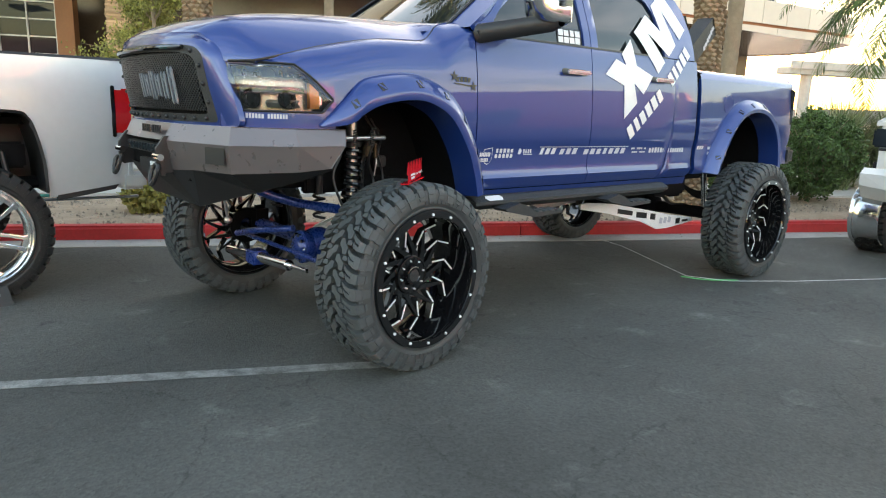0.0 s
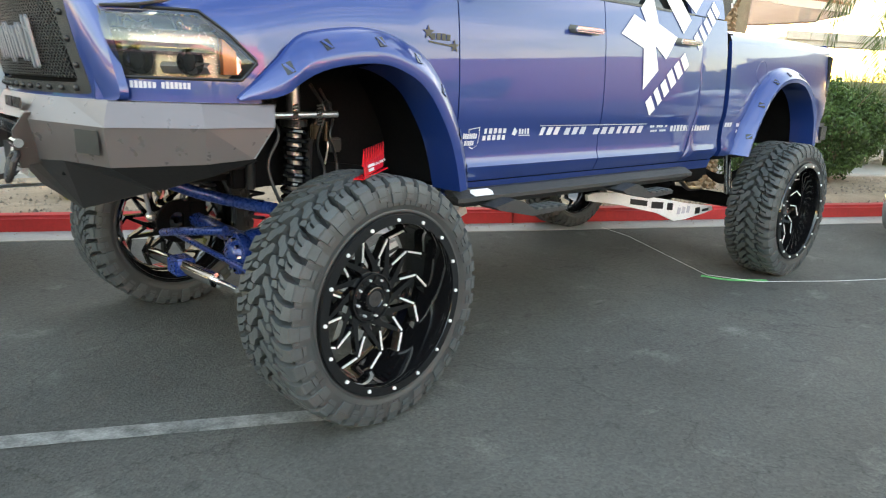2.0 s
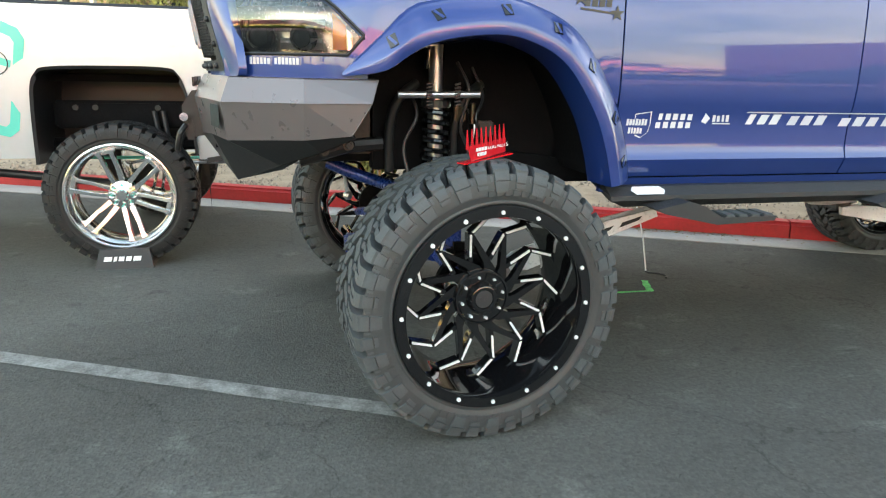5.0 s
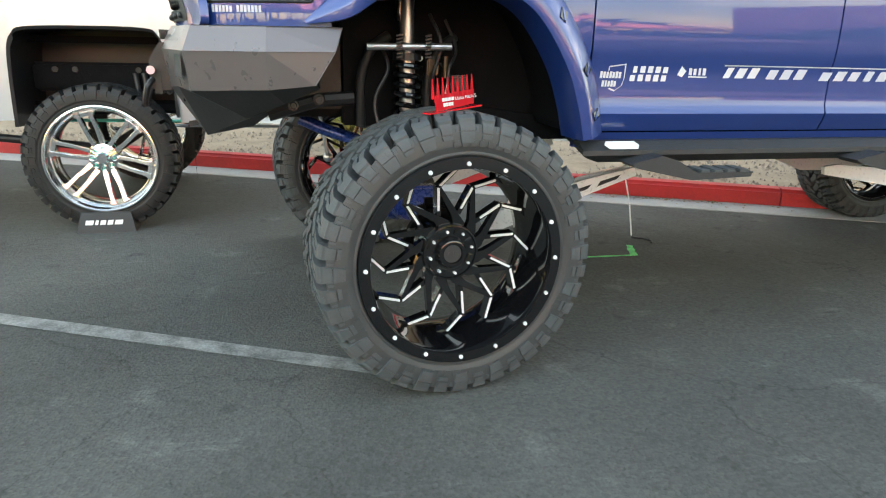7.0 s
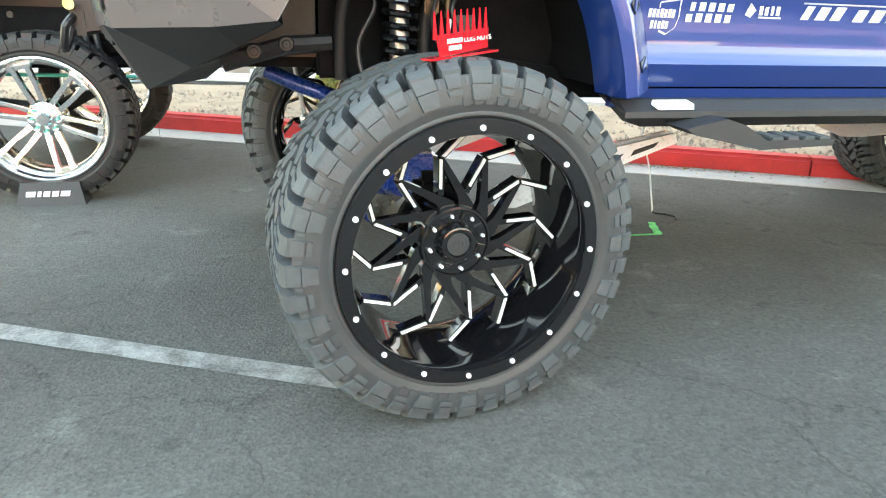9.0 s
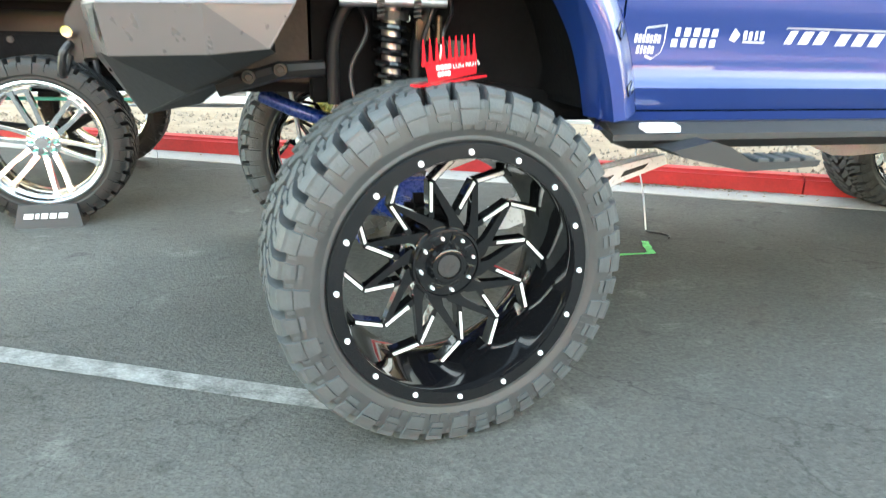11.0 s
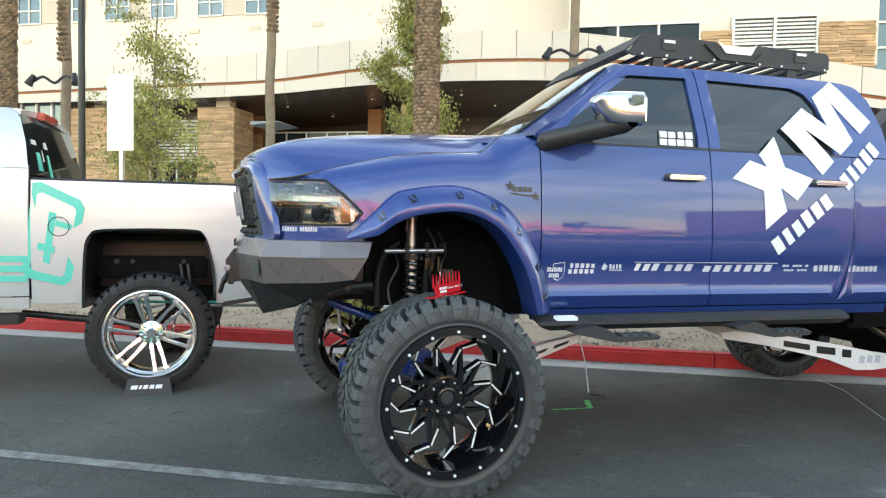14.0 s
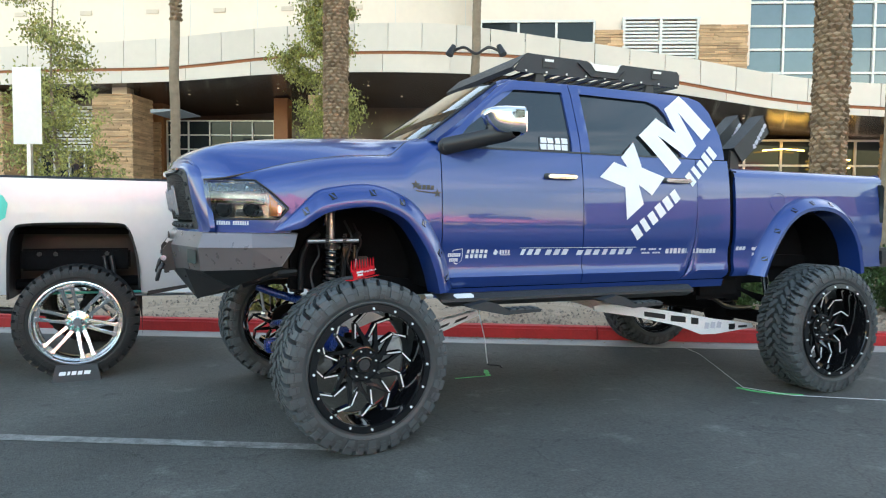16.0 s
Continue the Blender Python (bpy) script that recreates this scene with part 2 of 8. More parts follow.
    gn.inputs["Scale"].default_value, gn.inputs["Detail"].default_value, gn.inputs["Roughness"].default_value = 55, 8, 0.8
    L(co.outputs["Object"], gn.inputs["Vector"])
    gr = nt.nodes.new("ShaderNodeMapRange")
    gr.inputs["From Min"].default_value, gr.inputs["From Max"].default_value = 0.32, 0.68
    gr.inputs["To Min"].default_value, gr.inputs["To Max"].default_value = 0.76, 1.24
    L(gn.outputs[0], gr.inputs[0])
    bn = nt.nodes.new("ShaderNodeTexNoise")
    bn.inputs["Scale"].default_value, bn.inputs["Detail"].default_value = 0.55, 4
    L(co.outputs["Object"], bn.inputs["Vector"])
    br = nt.nodes.new("ShaderNodeMapRange")
    br.inputs["From Min"].default_value, br.inputs["From Max"].default_value = 0.3, 0.7
    br.inputs["To Min"].default_value, br.inputs["To Max"].default_value = 0.70, 1.30
    L(bn.outputs[0], br.inputs[0])
    for s in (rp, wr, dr, cr, pr, sr, gr, br):
        mm = nt.nodes.new("ShaderNodeMath")
        mm.operation = 'MULTIPLY'
        L(last, mm.inputs[0])
        L(s.outputs[0], mm.inputs[1])
        last = mm.outputs[0]
    L(last, src.inputs["Scale"])
    bu = nt.nodes.new("ShaderNodeBump")
    bu.inputs["Strength"].default_value, bu.inputs["Distance"].default_value = 0.6, 0.007
    hs = nt.nodes.new("ShaderNodeMath")
    hs.operation = 'MULTIPLY_ADD'
    L(gn.outputs[0], hs.inputs[0])
    hs.inputs[1].default_value = 1.6
    L(vo.outputs["Distance"], hs.inputs[2])
    L(hs.outputs[0], bu.inputs["Height"])
    L(bu.outputs[0], p.inputs["Normal"])
    return m


def paint_material(name, color, metal=0.55, rough=0.32, coat=1.0, ior=1.5):
    """Car paint with flake under a clear coat."""
    m = mat(name, color, rough, metal, coat, var=0.04, scale=2.0, rvar=0.05)
    nt = m.node_tree
    nt.nodes["Principled BSDF"].inputs["Coat IOR"].default_value = ior
    co = nt.nodes.new("ShaderNodeTexCoord")
    v = nt.nodes.new("ShaderNodeTexVoronoi")
    v.inputs["Scale"].default_value = 900
    nt.links.new(co.outputs["Object"], v.inputs["Vector"])
    b = nt.nodes.new("ShaderNodeBump")
    b.inputs["Strength"].default_value, b.inputs["Distance"].default_value = 0.15, 0.001
    nt.links.new(v.outputs["Distance"], b.inputs["Height"])
    nt.links.new(b.outputs[0], nt.nodes["Principled BSDF"].inputs["Normal"])
    return m


M = {
    "asphalt": asphalt_material(),
    "paint": paint_material("blue_paint", (0.008, 0.037, 0.205), 0.28, 0.34, 1.0, 1.57),
    "silver": paint_material("silver_paint", (0.62, 0.64, 0.66), 0.45, 0.35),
    "white_car": paint_material("white_paint", (0.75, 0.75, 0.74), 0.0, 0.35),
    "black": mat("black_gloss", (0.006, 0.006, 0.007), 0.08, 0, 0.6, rvar=0.03),
    "satin": mat("black_satin", (0.018, 0.018, 0.02), 0.42, 0.0, var=0.2, bump=0.05),
    "powder": mat("black_powder_coat", (0.03, 0.032, 0.035), 0.5, 0.1, var=0.1, bump=0.25, bscale=500),
    "dark": mat("underbody_black", (0.007, 0.007, 0.008), 0.75, 0, var=0.4, scale=5, bump=0.2, spec=0.08),
    "rubber": mat("tyre_rubber", (0.064, 0.072, 0.077), 0.6, 0, var=0.22, scale=6, bump=0.15, bscale=120),
    "rubber_side": mat("tyre_sidewall", (0.044, 0.048, 0.051), 0.48, 0, var=0.18, scale=5, bump=0.08, bscale=90),
    "milled": mat("milled_aluminium", (0.84, 0.84, 0.85), 0.3, 0.15, var=0.06),
    "chrome_soft": mat("bright_chrome", (0.80, 0.81, 0.82), 0.13, 1.0, var=0.02, rvar=0.03),
    "rubber_black": mat("black_tyre_rubber", (0.011, 0.012, 0.013), 0.55, 0, var=0.2, scale=6, bump=0.12, bscale=110),
    "brass": mat("brass_fitting", (0.07, 0.058, 0.042), 0.35, 0.9, var=0.15),
    "badge": mat("dull_silver", (0.26, 0.29, 0.34), 0.35, 0.6, var=0.1),
    "chrome": mat("chrome", (0.86, 0.87, 0.88), 0.05, 1.0, var=0.02, rvar=0.03),
    "steel": mat("brushed_steel", (0.56, 0.56, 0.57), 0.32, 0.9, var=0.12, scale=14, bump=0.06, bscale=200),
    "bronze": mat("bumper_steel", (0.205, 0.18, 0.182), 0.28, 0.6, var=0.03, scale=2, rvar=0.02),
    "blue_metal": mat("blue_powder_coat", (0.012, 0.045, 0.25), 0.28, 0.2, 0.5, var=0.08),
    "red": mat("red_acrylic", (0.55, 0.01, 0.02), 0.22, 0, 0.4, var=0.08),
    "kerb": mat("red_kerb_paint", (0.52, 0.03, 0.035), 0.6, 0, var=0.22, scale=3.5, bump=0.25, bscale=70),
    "concrete": mat("pale_concrete", (0.46, 0.44, 0.41), 0.85, 0, var=0.14, scale=2.2, bump=0.25, bscale=80),
    "gutter": mat("gutter_concrete", (0.40, 0.385, 0.36), 0.85, 0, var=0.2, scale=3.0, bump=0.3, bscale=90),
    "dirt": mat("tan_gravel", (0.36, 0.27, 0.19), 0.95, 0, var=0.3, scale=4, bump=0.9, bscale=45),
    "line": mat("worn_white_paint", (0.225, 0.225, 0.215), 0.8, 0, var=0.75, scale=11, bump=0.3, bscale=120),
    "green_mark": mat("green_marking_paint", (0.14, 0.62, 0.20), 0.8, 0, var=0.55, scale=14),
    "glass_dark": mat("tinted_glass", (0.012, 0.016, 0.018), 0.03, 0, 0.0, var=0.05, rvar=0.01, spec=1.0),
    "lens": lens_material("clear_lens", (0.88, 0.89, 0.88)),
    "white": mat("white_vinyl", (0.78, 0.79, 0.80), 0.35, 0, 0.3, var=0.04),
    "pale_vinyl": mat("pale_grey_vinyl", (0.58, 0.60, 0.66), 0.35, 0, 0.3, var=0.05),
    "grey_vinyl": mat("grey_vinyl", (0.48, 0.5, 0.58), 0.35, 0, 0.3, var=0.05),
    "black_vinyl": mat("black_vinyl", (0.012, 0.012, 0.014), 0.4, 0, 0.2, var=0.05),
    "amber": mat("amber_lens", (0.8, 0.28, 0.02), 0.15, 0, 0.5, var=0.1),
    "tail_red": mat("red_lens", (0.45, 0.008, 0.01), 0.1, 0, 0.8, var=0.1),
    "teal": mat("teal_vinyl", (0.10, 0.62, 0.50), 0.4, 0, 0.2, var=0.04),
    "wall_white": mat("cream_panel", (0.75, 0.635, 0.52), 0.55, 0, var=0.05, scale=0.4, objvar=0.05),
    "wall_panel": mat("grey_white_panel", (0.62, 0.545, 0.465), 0.5, 0, var=0.05, scale=0.4, objvar=0.06),
    "wall_beige": mat("beige_render", (0.60, 0.50, 0.40), 0.8, 0, var=0.08, scale=0.6, bump=0.1),
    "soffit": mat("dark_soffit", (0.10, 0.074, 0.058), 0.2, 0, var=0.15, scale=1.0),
    "copper": mat("warm_shade_strip", (0.30, 0.125, 0.065), 0.4, 0.5, var=0.1, scale=2.0),
    "stone": mat("stacked_tan_stone", (0.47, 0.30, 0.165), 0.85, 0, var=0.2, scale=1.6, bump=0.4, bscale=30, island=0.3, objvar=0.15),
    "window": mat("window_glass", (0.02, 0.026, 0.03), 0.04, 0, 0.0, var=0.1, rvar=0.01, spec=0.2),
    "mullion": mat("pale_mullion", (0.62, 0.60, 0.56), 0.45, 0.2, var=0.06),
    "bark": mat("palm_bark", (0.24, 0.165, 0.10), 0.9, 0, var=0.3, scale=6, bump=0.5, bscale=40, island=0.3),
    "bark2": mat("grey_bark", (0.26, 0.20, 0.14), 0.9, 0, var=0.25, scale=7, bump=0.5, bscale=30),
    "awning": mat("grey_painted_metal", (0.22, 0.23, 0.24), 0.5, 0, var=0.12, scale=2),
    "leaf": mat("green_leaf", (0.31, 0.30, 0.085), 0.55, 0, var=0.3, scale=2.0, island=0.45),
    "leaf_mid": mat("tree_leaf", (0.27, 0.265, 0.065), 0.55, 0, var=0.3, scale=2.0, island=0.5),
    "leaf_dark": mat("shrub_leaf", (0.075, 0.13, 0.034), 0.5, 0, var=0.3, scale=2.0, island=0.5),
    "grass": mat("grass_blade", (0.17, 0.20, 0.09), 0.6, 0, var=0.3, scale=2.0, island=0.4),
    "sign": mat("lit_banner", (0.86, 0.82, 0.72), 0.6, 0, var=0.05, scale=2),
    "lamp_housing": mat("grey_lamp_housing", (0.55, 0.54, 0.50), 0.25, 0.6, var=0.15, scale=12),
    "rust": mat("rusty_frame_steel", (0.045, 0.033, 0.027), 0.6, 0.3, var=0.4, scale=9, bump=0.2),
    "chrome_spoke": mat("polished_spoke", (0.80, 0.81, 0.82), 0.16, 0.95, var=0.03, rvar=0.05),
    "pink_wall": mat("salmon_render", (0.58, 0.26, 0.30), 0.85, 0, var=0.08, scale=0.3, bump=0.1),
    "plaza": mat("pink_mirrored_ground", (0.44, 0.28, 0.29), 0.85, 0, var=0.12, scale=0.5, bump=0.15),
    "pebble": mat("tan_pebble", (0.34, 0.27, 0.21), 0.9, 0, var=0.2, scale=9, island=0.45),
    "dry_leaf": mat("dry_leaf", (0.20, 0.15, 0.06), 0.8, 0, var=0.2, scale=9, island=0.5),
    "copper_wall": mat("copper_brown_render", (0.33, 0.14, 0.055), 0.6, 0, var=0.12, scale=1.2, bump=0.1),
    "window_coated": mat("coated_window_glass", (0.125, 0.15, 0.165), 0.05, 0.45, 0.0, var=0.12, scale=0.5, rvar=0.01),
    "hill": mat("far_hill", (0.22, 0.18, 0.16), 1.0, 0, var=0.2, scale=0.02),
    "downlight": mat("warm_downlight", (1.0, 0.78, 0.5), 0.5, emit=0.05),
    "neon": mat("warm_neon", (1.0, 0.55, 0.08), 0.5, emit=2.5),
}

# ---- street: s runs along the kerb, d across it towards the building ----
STREET = pose(0, 0, 0, 0, 0, -26.5)


def street(s, d, z=0.0):
    return STREET @ Vector((s, d, z))


bm = B()
R = 3000.0
inner = [(-60, -60), (60, -60), (60, 60), (-60, 60)]
vs = [bm.verts.new((x, y, 0)) for x, y in inner]
vo = [bm.verts.new((x * R / 60, y * R / 60, 0)) for x, y in inner]
bm.faces.new(vs)
for i in range(4):
    bm.faces.new((vs[i], vo[i], vo[(i + 1) % 4], vs[(i + 1) % 4]))
tagged(obj("ground", bm, M["asphalt"]), "dark grey worn asphalt car park with pale scuffs", "asphalt", kind="structure")

# gutter, kerb, planting bed and path behind
bm = B()
box(bm, -40, 40, 2.50, 2.86, -0.1, 0.006)
tagged(obj("gutter", bm, M["gutter"], STREET), "pale concrete gutter strip along the red kerb", "gutter", kind="structure")
kerb = thing("kerb", (0, 0, 0), "red-painted concrete kerb with joints", "kerb", kind="structure", m=STREET.copy())
seg_bm = B()
box(seg_bm, -1.494, 1.494, 0, 0.16, -0.05, 0.15)
bmesh.ops.bevel(seg_bm, geom=[e for e in seg_bm.edges if all(v.co.z > 0.1 for v in e.verts) and all(v.co.y < 0.05 for v in e.verts)], offset=0.03, segments=3, affect='EDGES')
seg_me = bpy.data.meshes.new("kerb_stone")
seg_bm.to_mesh(seg_me)
seg_bm.free()
seg_me.materials.append(M["kerb"])
for k in range(-9, 12):
    part("kerb_stone", seg_me, None, kerb, m=STREET @ Matrix.Translation((k * 3.0 + 1.1, 2.862, 0)))
bm = B()
pts = []
for i in range(0, 121):
    s = -45 + i * 0.75
    pts.append([(s, 3.022 + j * 0.3, (0.13 if j else 0.10) + 0.05 * noise.noise((s * 0.8, j * 0.4, 0)) * (j > 0)) for j in range(0, 9)])
grid(bm, pts)
tagged(obj("planting_bed", bm, M["dirt"], STREET, smooth=True), "tan gravel planting bed behind the kerb", "gravel", kind="structure")
bm = B()
box(bm, -45, 45, 5.4, 60, -0.1, 0.17)
tagged(obj("pavement", bm, M["concrete"], STREET), "pale concrete walkway before the building", "pavement", kind="structure")

# parking line and marks on the asphalt
bm = B()
n = 60
row = []
for i in range(n + 1):
    s = -9 + i * 9.6 / n
    row.append([(s, -1.075 + 0.006 * noise.noise((s * 5, 0, 0)), 0.004), (s, -0.97 + 0.006 * noise.noise((s * 5, 4, 0)), 0.004)])
grid(bm, row)
tagged(obj("parking_line", bm, M["line"], STREET), "worn white parking line on asphalt", "road marking", kind="structure")


def mark(pts, w):
    bm = B()
    P = bend([(x, y, 0.005) for x, y in pts], 5)
    rows = []
    for i, p in enumerate(P):
        t = (P[min(i + 1, len(P) - 1)] - P[max(i - 1, 0)]).normalized()
        side = Vector((-t.y, t.x, 0))
        ww = w * (0.6 + 0.5 * abs(noise.noise(p * 9)))
        rows.append([p - side * ww, p + side * ww])
    grid(bm, rows)
    return bm


tagged(obj("green_mark", mark([(1.27, 0.285), (1.45, 0.28), (1.61, 0.275)], 0.02), M["green_mark"]), "green spray-paint mark on the asphalt", "paint mark", kind="structure")
tagged(obj("green_mark", mark([(1.68, 0.49), (1.635, 0.38), (1.60, 0.27)], 0.03), M["green_mark"]), "green spray-paint mark on the asphalt", "paint mark", kind="structure")
tagged(obj("green_mark", mark([(3.42, -0.86), (3.5, -1.05), (3.75, -1.25)], 0.04), M["green_mark"]), "green spray-paint mark on the asphalt", "paint mark", kind="structure")

# ---- lifted blue pickup: front axle at x = 0, rear axle at x = 4.08, driver's side at y = -1 ----
truck = thing("pickup_truck", (2.0, 0, 0), "lifted metallic blue crew-cab pickup on huge mud tyres", "pickup truck")
HUB_Z, TYRE_R = 0.534, 0.54


def taper(x):
    if x < -0.35:
        return 1.0 - 0.30 * min(1.2, (-0.35 - x) / 0.62) ** 2.0
    if x > 4.7:
        return 1.0 - 0.02 * ((x - 4.7) / 0.35) ** 2
    return 1.0


SECTION = [(0.88, 0.935), (0.97, 0.965), (1.02, 0.990), (1.04, 0.998), (1.05, 0.997), (1.085, 0.984), (1.10, 0.983), (1.235, 0.985), (1.25, 0.993), (1.32, 0.999), (1.38, 1.0), (1.44, 0.9985), (1.52, 0.995), (1.60, 0.990), (1.70, 0.982), (1.80, 0.968), (1.93, 0.945), (2.05, 0.915), (2.25, 0.838), (2.40, 0.778), (2.47, 0.735)]


def wid(x, z):
    return smooth_interp(z, SECTION) * taper(x)


def sheet(cols, rows, sgn=-1, out=0.0, thick=0.03):
    """A body panel on the side of the truck: columns of (x, low z, high z)."""
    bm = B()
    pts = []
    for x, a, b in cols:
        pts.append([(x, sgn * (wid(x, a + (b - a) * k / rows) + out), a + (b - a) * k / rows) for k in range(rows + 1)])
    grid(bm, pts)
    rim_in(bm, (0, -sgn * thick, 0))
    return bm


def cols(x0, x1, n, lo, hi):
    out = []
    for i in range(n + 1):
        x = x0 + (x1 - x0) * i / n
        out.append((x, lo(x) if callable(lo) else lo, hi(x) if callable(hi) else hi))
    return out


ARCH_F = [(-0.46, 1.36), (-0.34, 1.45), (-0.2, 1.515), (0.04, 1.55), (0.2, 1.52), (0.34, 1.44), (0.46, 1.26), (0.52, 1.1), (0.55, 0.96)]
ARCH_R = [(3.46, 0.98), (3.52, 1.12), (3.60, 1.26), (3.72, 1.41), (3.88, 1.51), (4.08, 1.54), (4.28, 1.51), (4.44, 1.41), (4.55, 1.26), (4.60, 1.1), (4.62, 0.98)]
LAMP_TOP = [(-1.0, 1.675), (-0.62, 1.668), (-0.53, 1.60), (-0.43, 1.502)]
LAMP_LOW = [(-1.0, 1.432), (-0.487, 1.432), (-0.43, 1.496)]


SEAM_Y = [(-0.918, 0.753), (-0.86, 0.818), (-0.79, 0.862), (-0.6, 0.862), (-0.41, 0.85), (0.25, 0.85), (0.39, 0.805), (0.59, 0.785)]
SHOULDER = [(-0.918, 1.677), (-0.79, 1.687), (-0.6, 1.735), (-0.41, 1.785), (-0.1, 1.842), (0.27, 1.866), (0.59, 1.885)]
SEAM_Z = [(-0.918, 1.677), (-0.86, 1.680), (-0.79, 1.687), (-0.6, 1.735), (-0.41, 1.785), (-0.1, 1.842), (0.23, 1.862), (0.28, 1.875), (0.34, 1.92), (0.39, 1.962), (0.48, 1.985), (0.59, 2.015)]


def fender_sheet(sgn):
    """Fender from the wheel arch or lamp up over the shoulder to the hood seam."""
    bm = B()
    pts = []
    xs = list(np.linspace(-0.79, -0.426, 16)) + list(np.linspace(-0.42, 0.585, 44))
    for x in xs:
        zs, ys = smooth_interp(x, SEAM_Z) - 0.004, smooth_interp(x, SEAM_Y) + 0.003
        lo = interp(x, LAMP_TOP) + 0.006 if x < -0.424 else interp(x, ARCH_F)
        zb = smooth_interp(x, SHOULDER)
        back = min(1.0, max(0.0, (x - 0.33) / 0.2))
        z0 = max(lo, (zb - 0.17) * (1 - back) + 1.90 * back)
        col = [(x, sgn * wid(x, lo + (z0 - lo) * k / 8), lo + (z0 - lo) * k / 8) for k in range(9)]
        y0 = wid(x, z0)
        d = min(1.0, (zb - z0) / 0.05)
        for k in range(1, 11):
            t = k / 10
            cy, cz = y0 * 0.995 - 0.02, (zb - 0.03 * d) * (1 - back) + 1.968 * back
            col.append((x, sgn * ((1 - t) ** 2 * y0 + 2 * t * (1 - t) * cy + t * t * ys), (1 - t) ** 2 * z0 + 2 * t * (1 - t) * cz + t * t * zs))
        pts.append(col)
    grid(bm, pts)
    rim_in(bm, (0, -sgn * 0.02, -0.02))
    return bm


for sgn in (-1, 1):
    # front fender with the strip under the headlight
    part("fender", fender_sheet(sgn), M["paint"], truck, smooth=True)
    part("fender", sheet(cols(-0.93, -0.418, 28, 1.34, lambda x: interp(x, LAMP_LOW) - 0.006), 3, sgn, out=0.002), M["paint"], truck, smooth=True)
    # headlight
    lamp = part("headlight", sheet(cols(-0.93, -0.432, 24, lambda x: interp(x, LAMP_LOW), lambda x: interp(x, LAMP_TOP)), 8, sgn, out=-0.12), M["lamp_housing"], truck, "grey headlight housing under a clear lens with amber reflector", smooth=True)
    bm = B()
    rows = []
    for x in np.linspace(-0.915, -0.432, 28):
        a, b = interp(x, LAMP_LOW), interp(x, LAMP_TOP) - 0.003
        bulge = 0.024 * min(1.0, (b - a) / 0.2)
        rows.append([(x, sgn * (wid(x, a + (b - a) * k / 10) + 0.002 + bulge * (1 - (2 * k / 10 - 1) ** 2)), a + (b - a) * k / 10) for k in range(11)])
    grid(bm, rows)
    part("lens", bm, M["lens"], lamp, smooth=True)
    bm = B()
    rim = [(x, interp(x, LAMP_TOP)) for x in np.linspace(-0.9, -0.43, 16)] + [(x, interp(x, LAMP_LOW)) for x in np.linspace(-0.435, -0.885, 18)]
    tube(bm, [(x, sgn * (wid(x, z) + 0.001), z) for x, z in rim], 0.0065, 6, True)
    part("seal", bm, M["black_vinyl"], lamp)
    # dark shelf across the lamp, a projector under it and a small mirror over it
    bm = B()
    grid(bm, [[(x, sgn * (wid(x, z) - o), z) for z, o in ((1.565, 0.12), (1.555, 0.04), (1.525, 0.035), (1.515, 0.12))] for x in np.linspace(-0.86, -0.56, 14)])
    part("shelf", bm, M["black"], lamp, smooth=True)
    for px, pz, pr in ((-0.80, 1.495, 0.048), (-0.645, 1.492, 0.045)):
        bm = B()
        m = pose(px, sgn * (wid(px, pz) - 0.05), pz, 0, 0, 25 * -sgn)
        lathe(bm, [(pr * 1.1, sgn * 0.03), (pr * 1.05, 0.0), (pr * 0.9, -sgn * 0.015), (pr * 0.8, -sgn * 0.015)], 24, m)
        part("reflector", bm, M["black"], lamp, smooth=True)
        bm = B()
        bmesh.ops.create_uvsphere(bm, u_segments=16, v_segments=10, radius=pr * 0.8, matrix=m @ Matrix.Diagonal((1, 0.6, 1, 1)))
        part("bulb", bm, M["window"], lamp, smooth=True)
    bm = B()
    grid(bm, [[(x, sgn * (wid(x, z) - o - 0.02 * math.sin(40 * x)), z) for z, o in ((1.600, 0.03), (1.625, 0.07), (1.65, 0.075), (1.668, 0.05))] for x in np.linspace(-0.88, -0.55, 16)])
    part("reflector", bm, M["chrome"], lamp, smooth=True)
    bm = B()
    grid(bm, [[(x, sgn * (wid(x, z) - o), z) for z, o in ((1.45, 0.06), (1.475, 0.09), (1.49, 0.06))] for x in np.linspace(-0.72, -0.57, 8)])
    part("reflector", bm, M["steel"], lamp, smooth=True)
    part("turn_signal", sheet(cols(-0.535, -0.488, 4, 1.450, lambda x: interp(x, LAMP_TOP) - 0.025), 3, sgn, out=-0.035), M["amber"], lamp)
    part("trim", sheet(cols(-0.485, -0.462, 4, 1.45, lambda x: interp(x, LAMP_TOP) - 0.03), 3, sgn, out=-0.06), M["chrome"], lamp)
    # doors, cab corner, sill
    d1 = part("front_door", sheet(cols(0.592, 1.713, 26, 0.972, 1.928), 26, sgn), M["paint"], truck, smooth=True)
    c = cols(1.720, 2.64, 22, 0.972, 1.928) + [(2.69, 1.02, 1.928), (2.74, 1.14, 1.928), (2.775, 1.30, 1.928), (2.79, 1.5, 1.928), (2.797, 1.70, 1.928)]
    d2 = part("rear_door", sheet(c, 26, sgn), M["paint"], truck, smooth=True)
    c = [(2.649, 0.972, 0.978), (2.697, 0.972, 1.016), (2.747, 0.972, 1.134), (2.781, 0.972, 1.293), (2.797, 0.972, 1.495), (2.804, 0.972, 1.928)]
    c += cols(2.86, 3.10, 8, 0.972, 1.928) + [(3.14, 1.0, 1.928)]
    part("cab_corner", sheet(c, 26, sgn), M["paint"], truck, smooth=True)
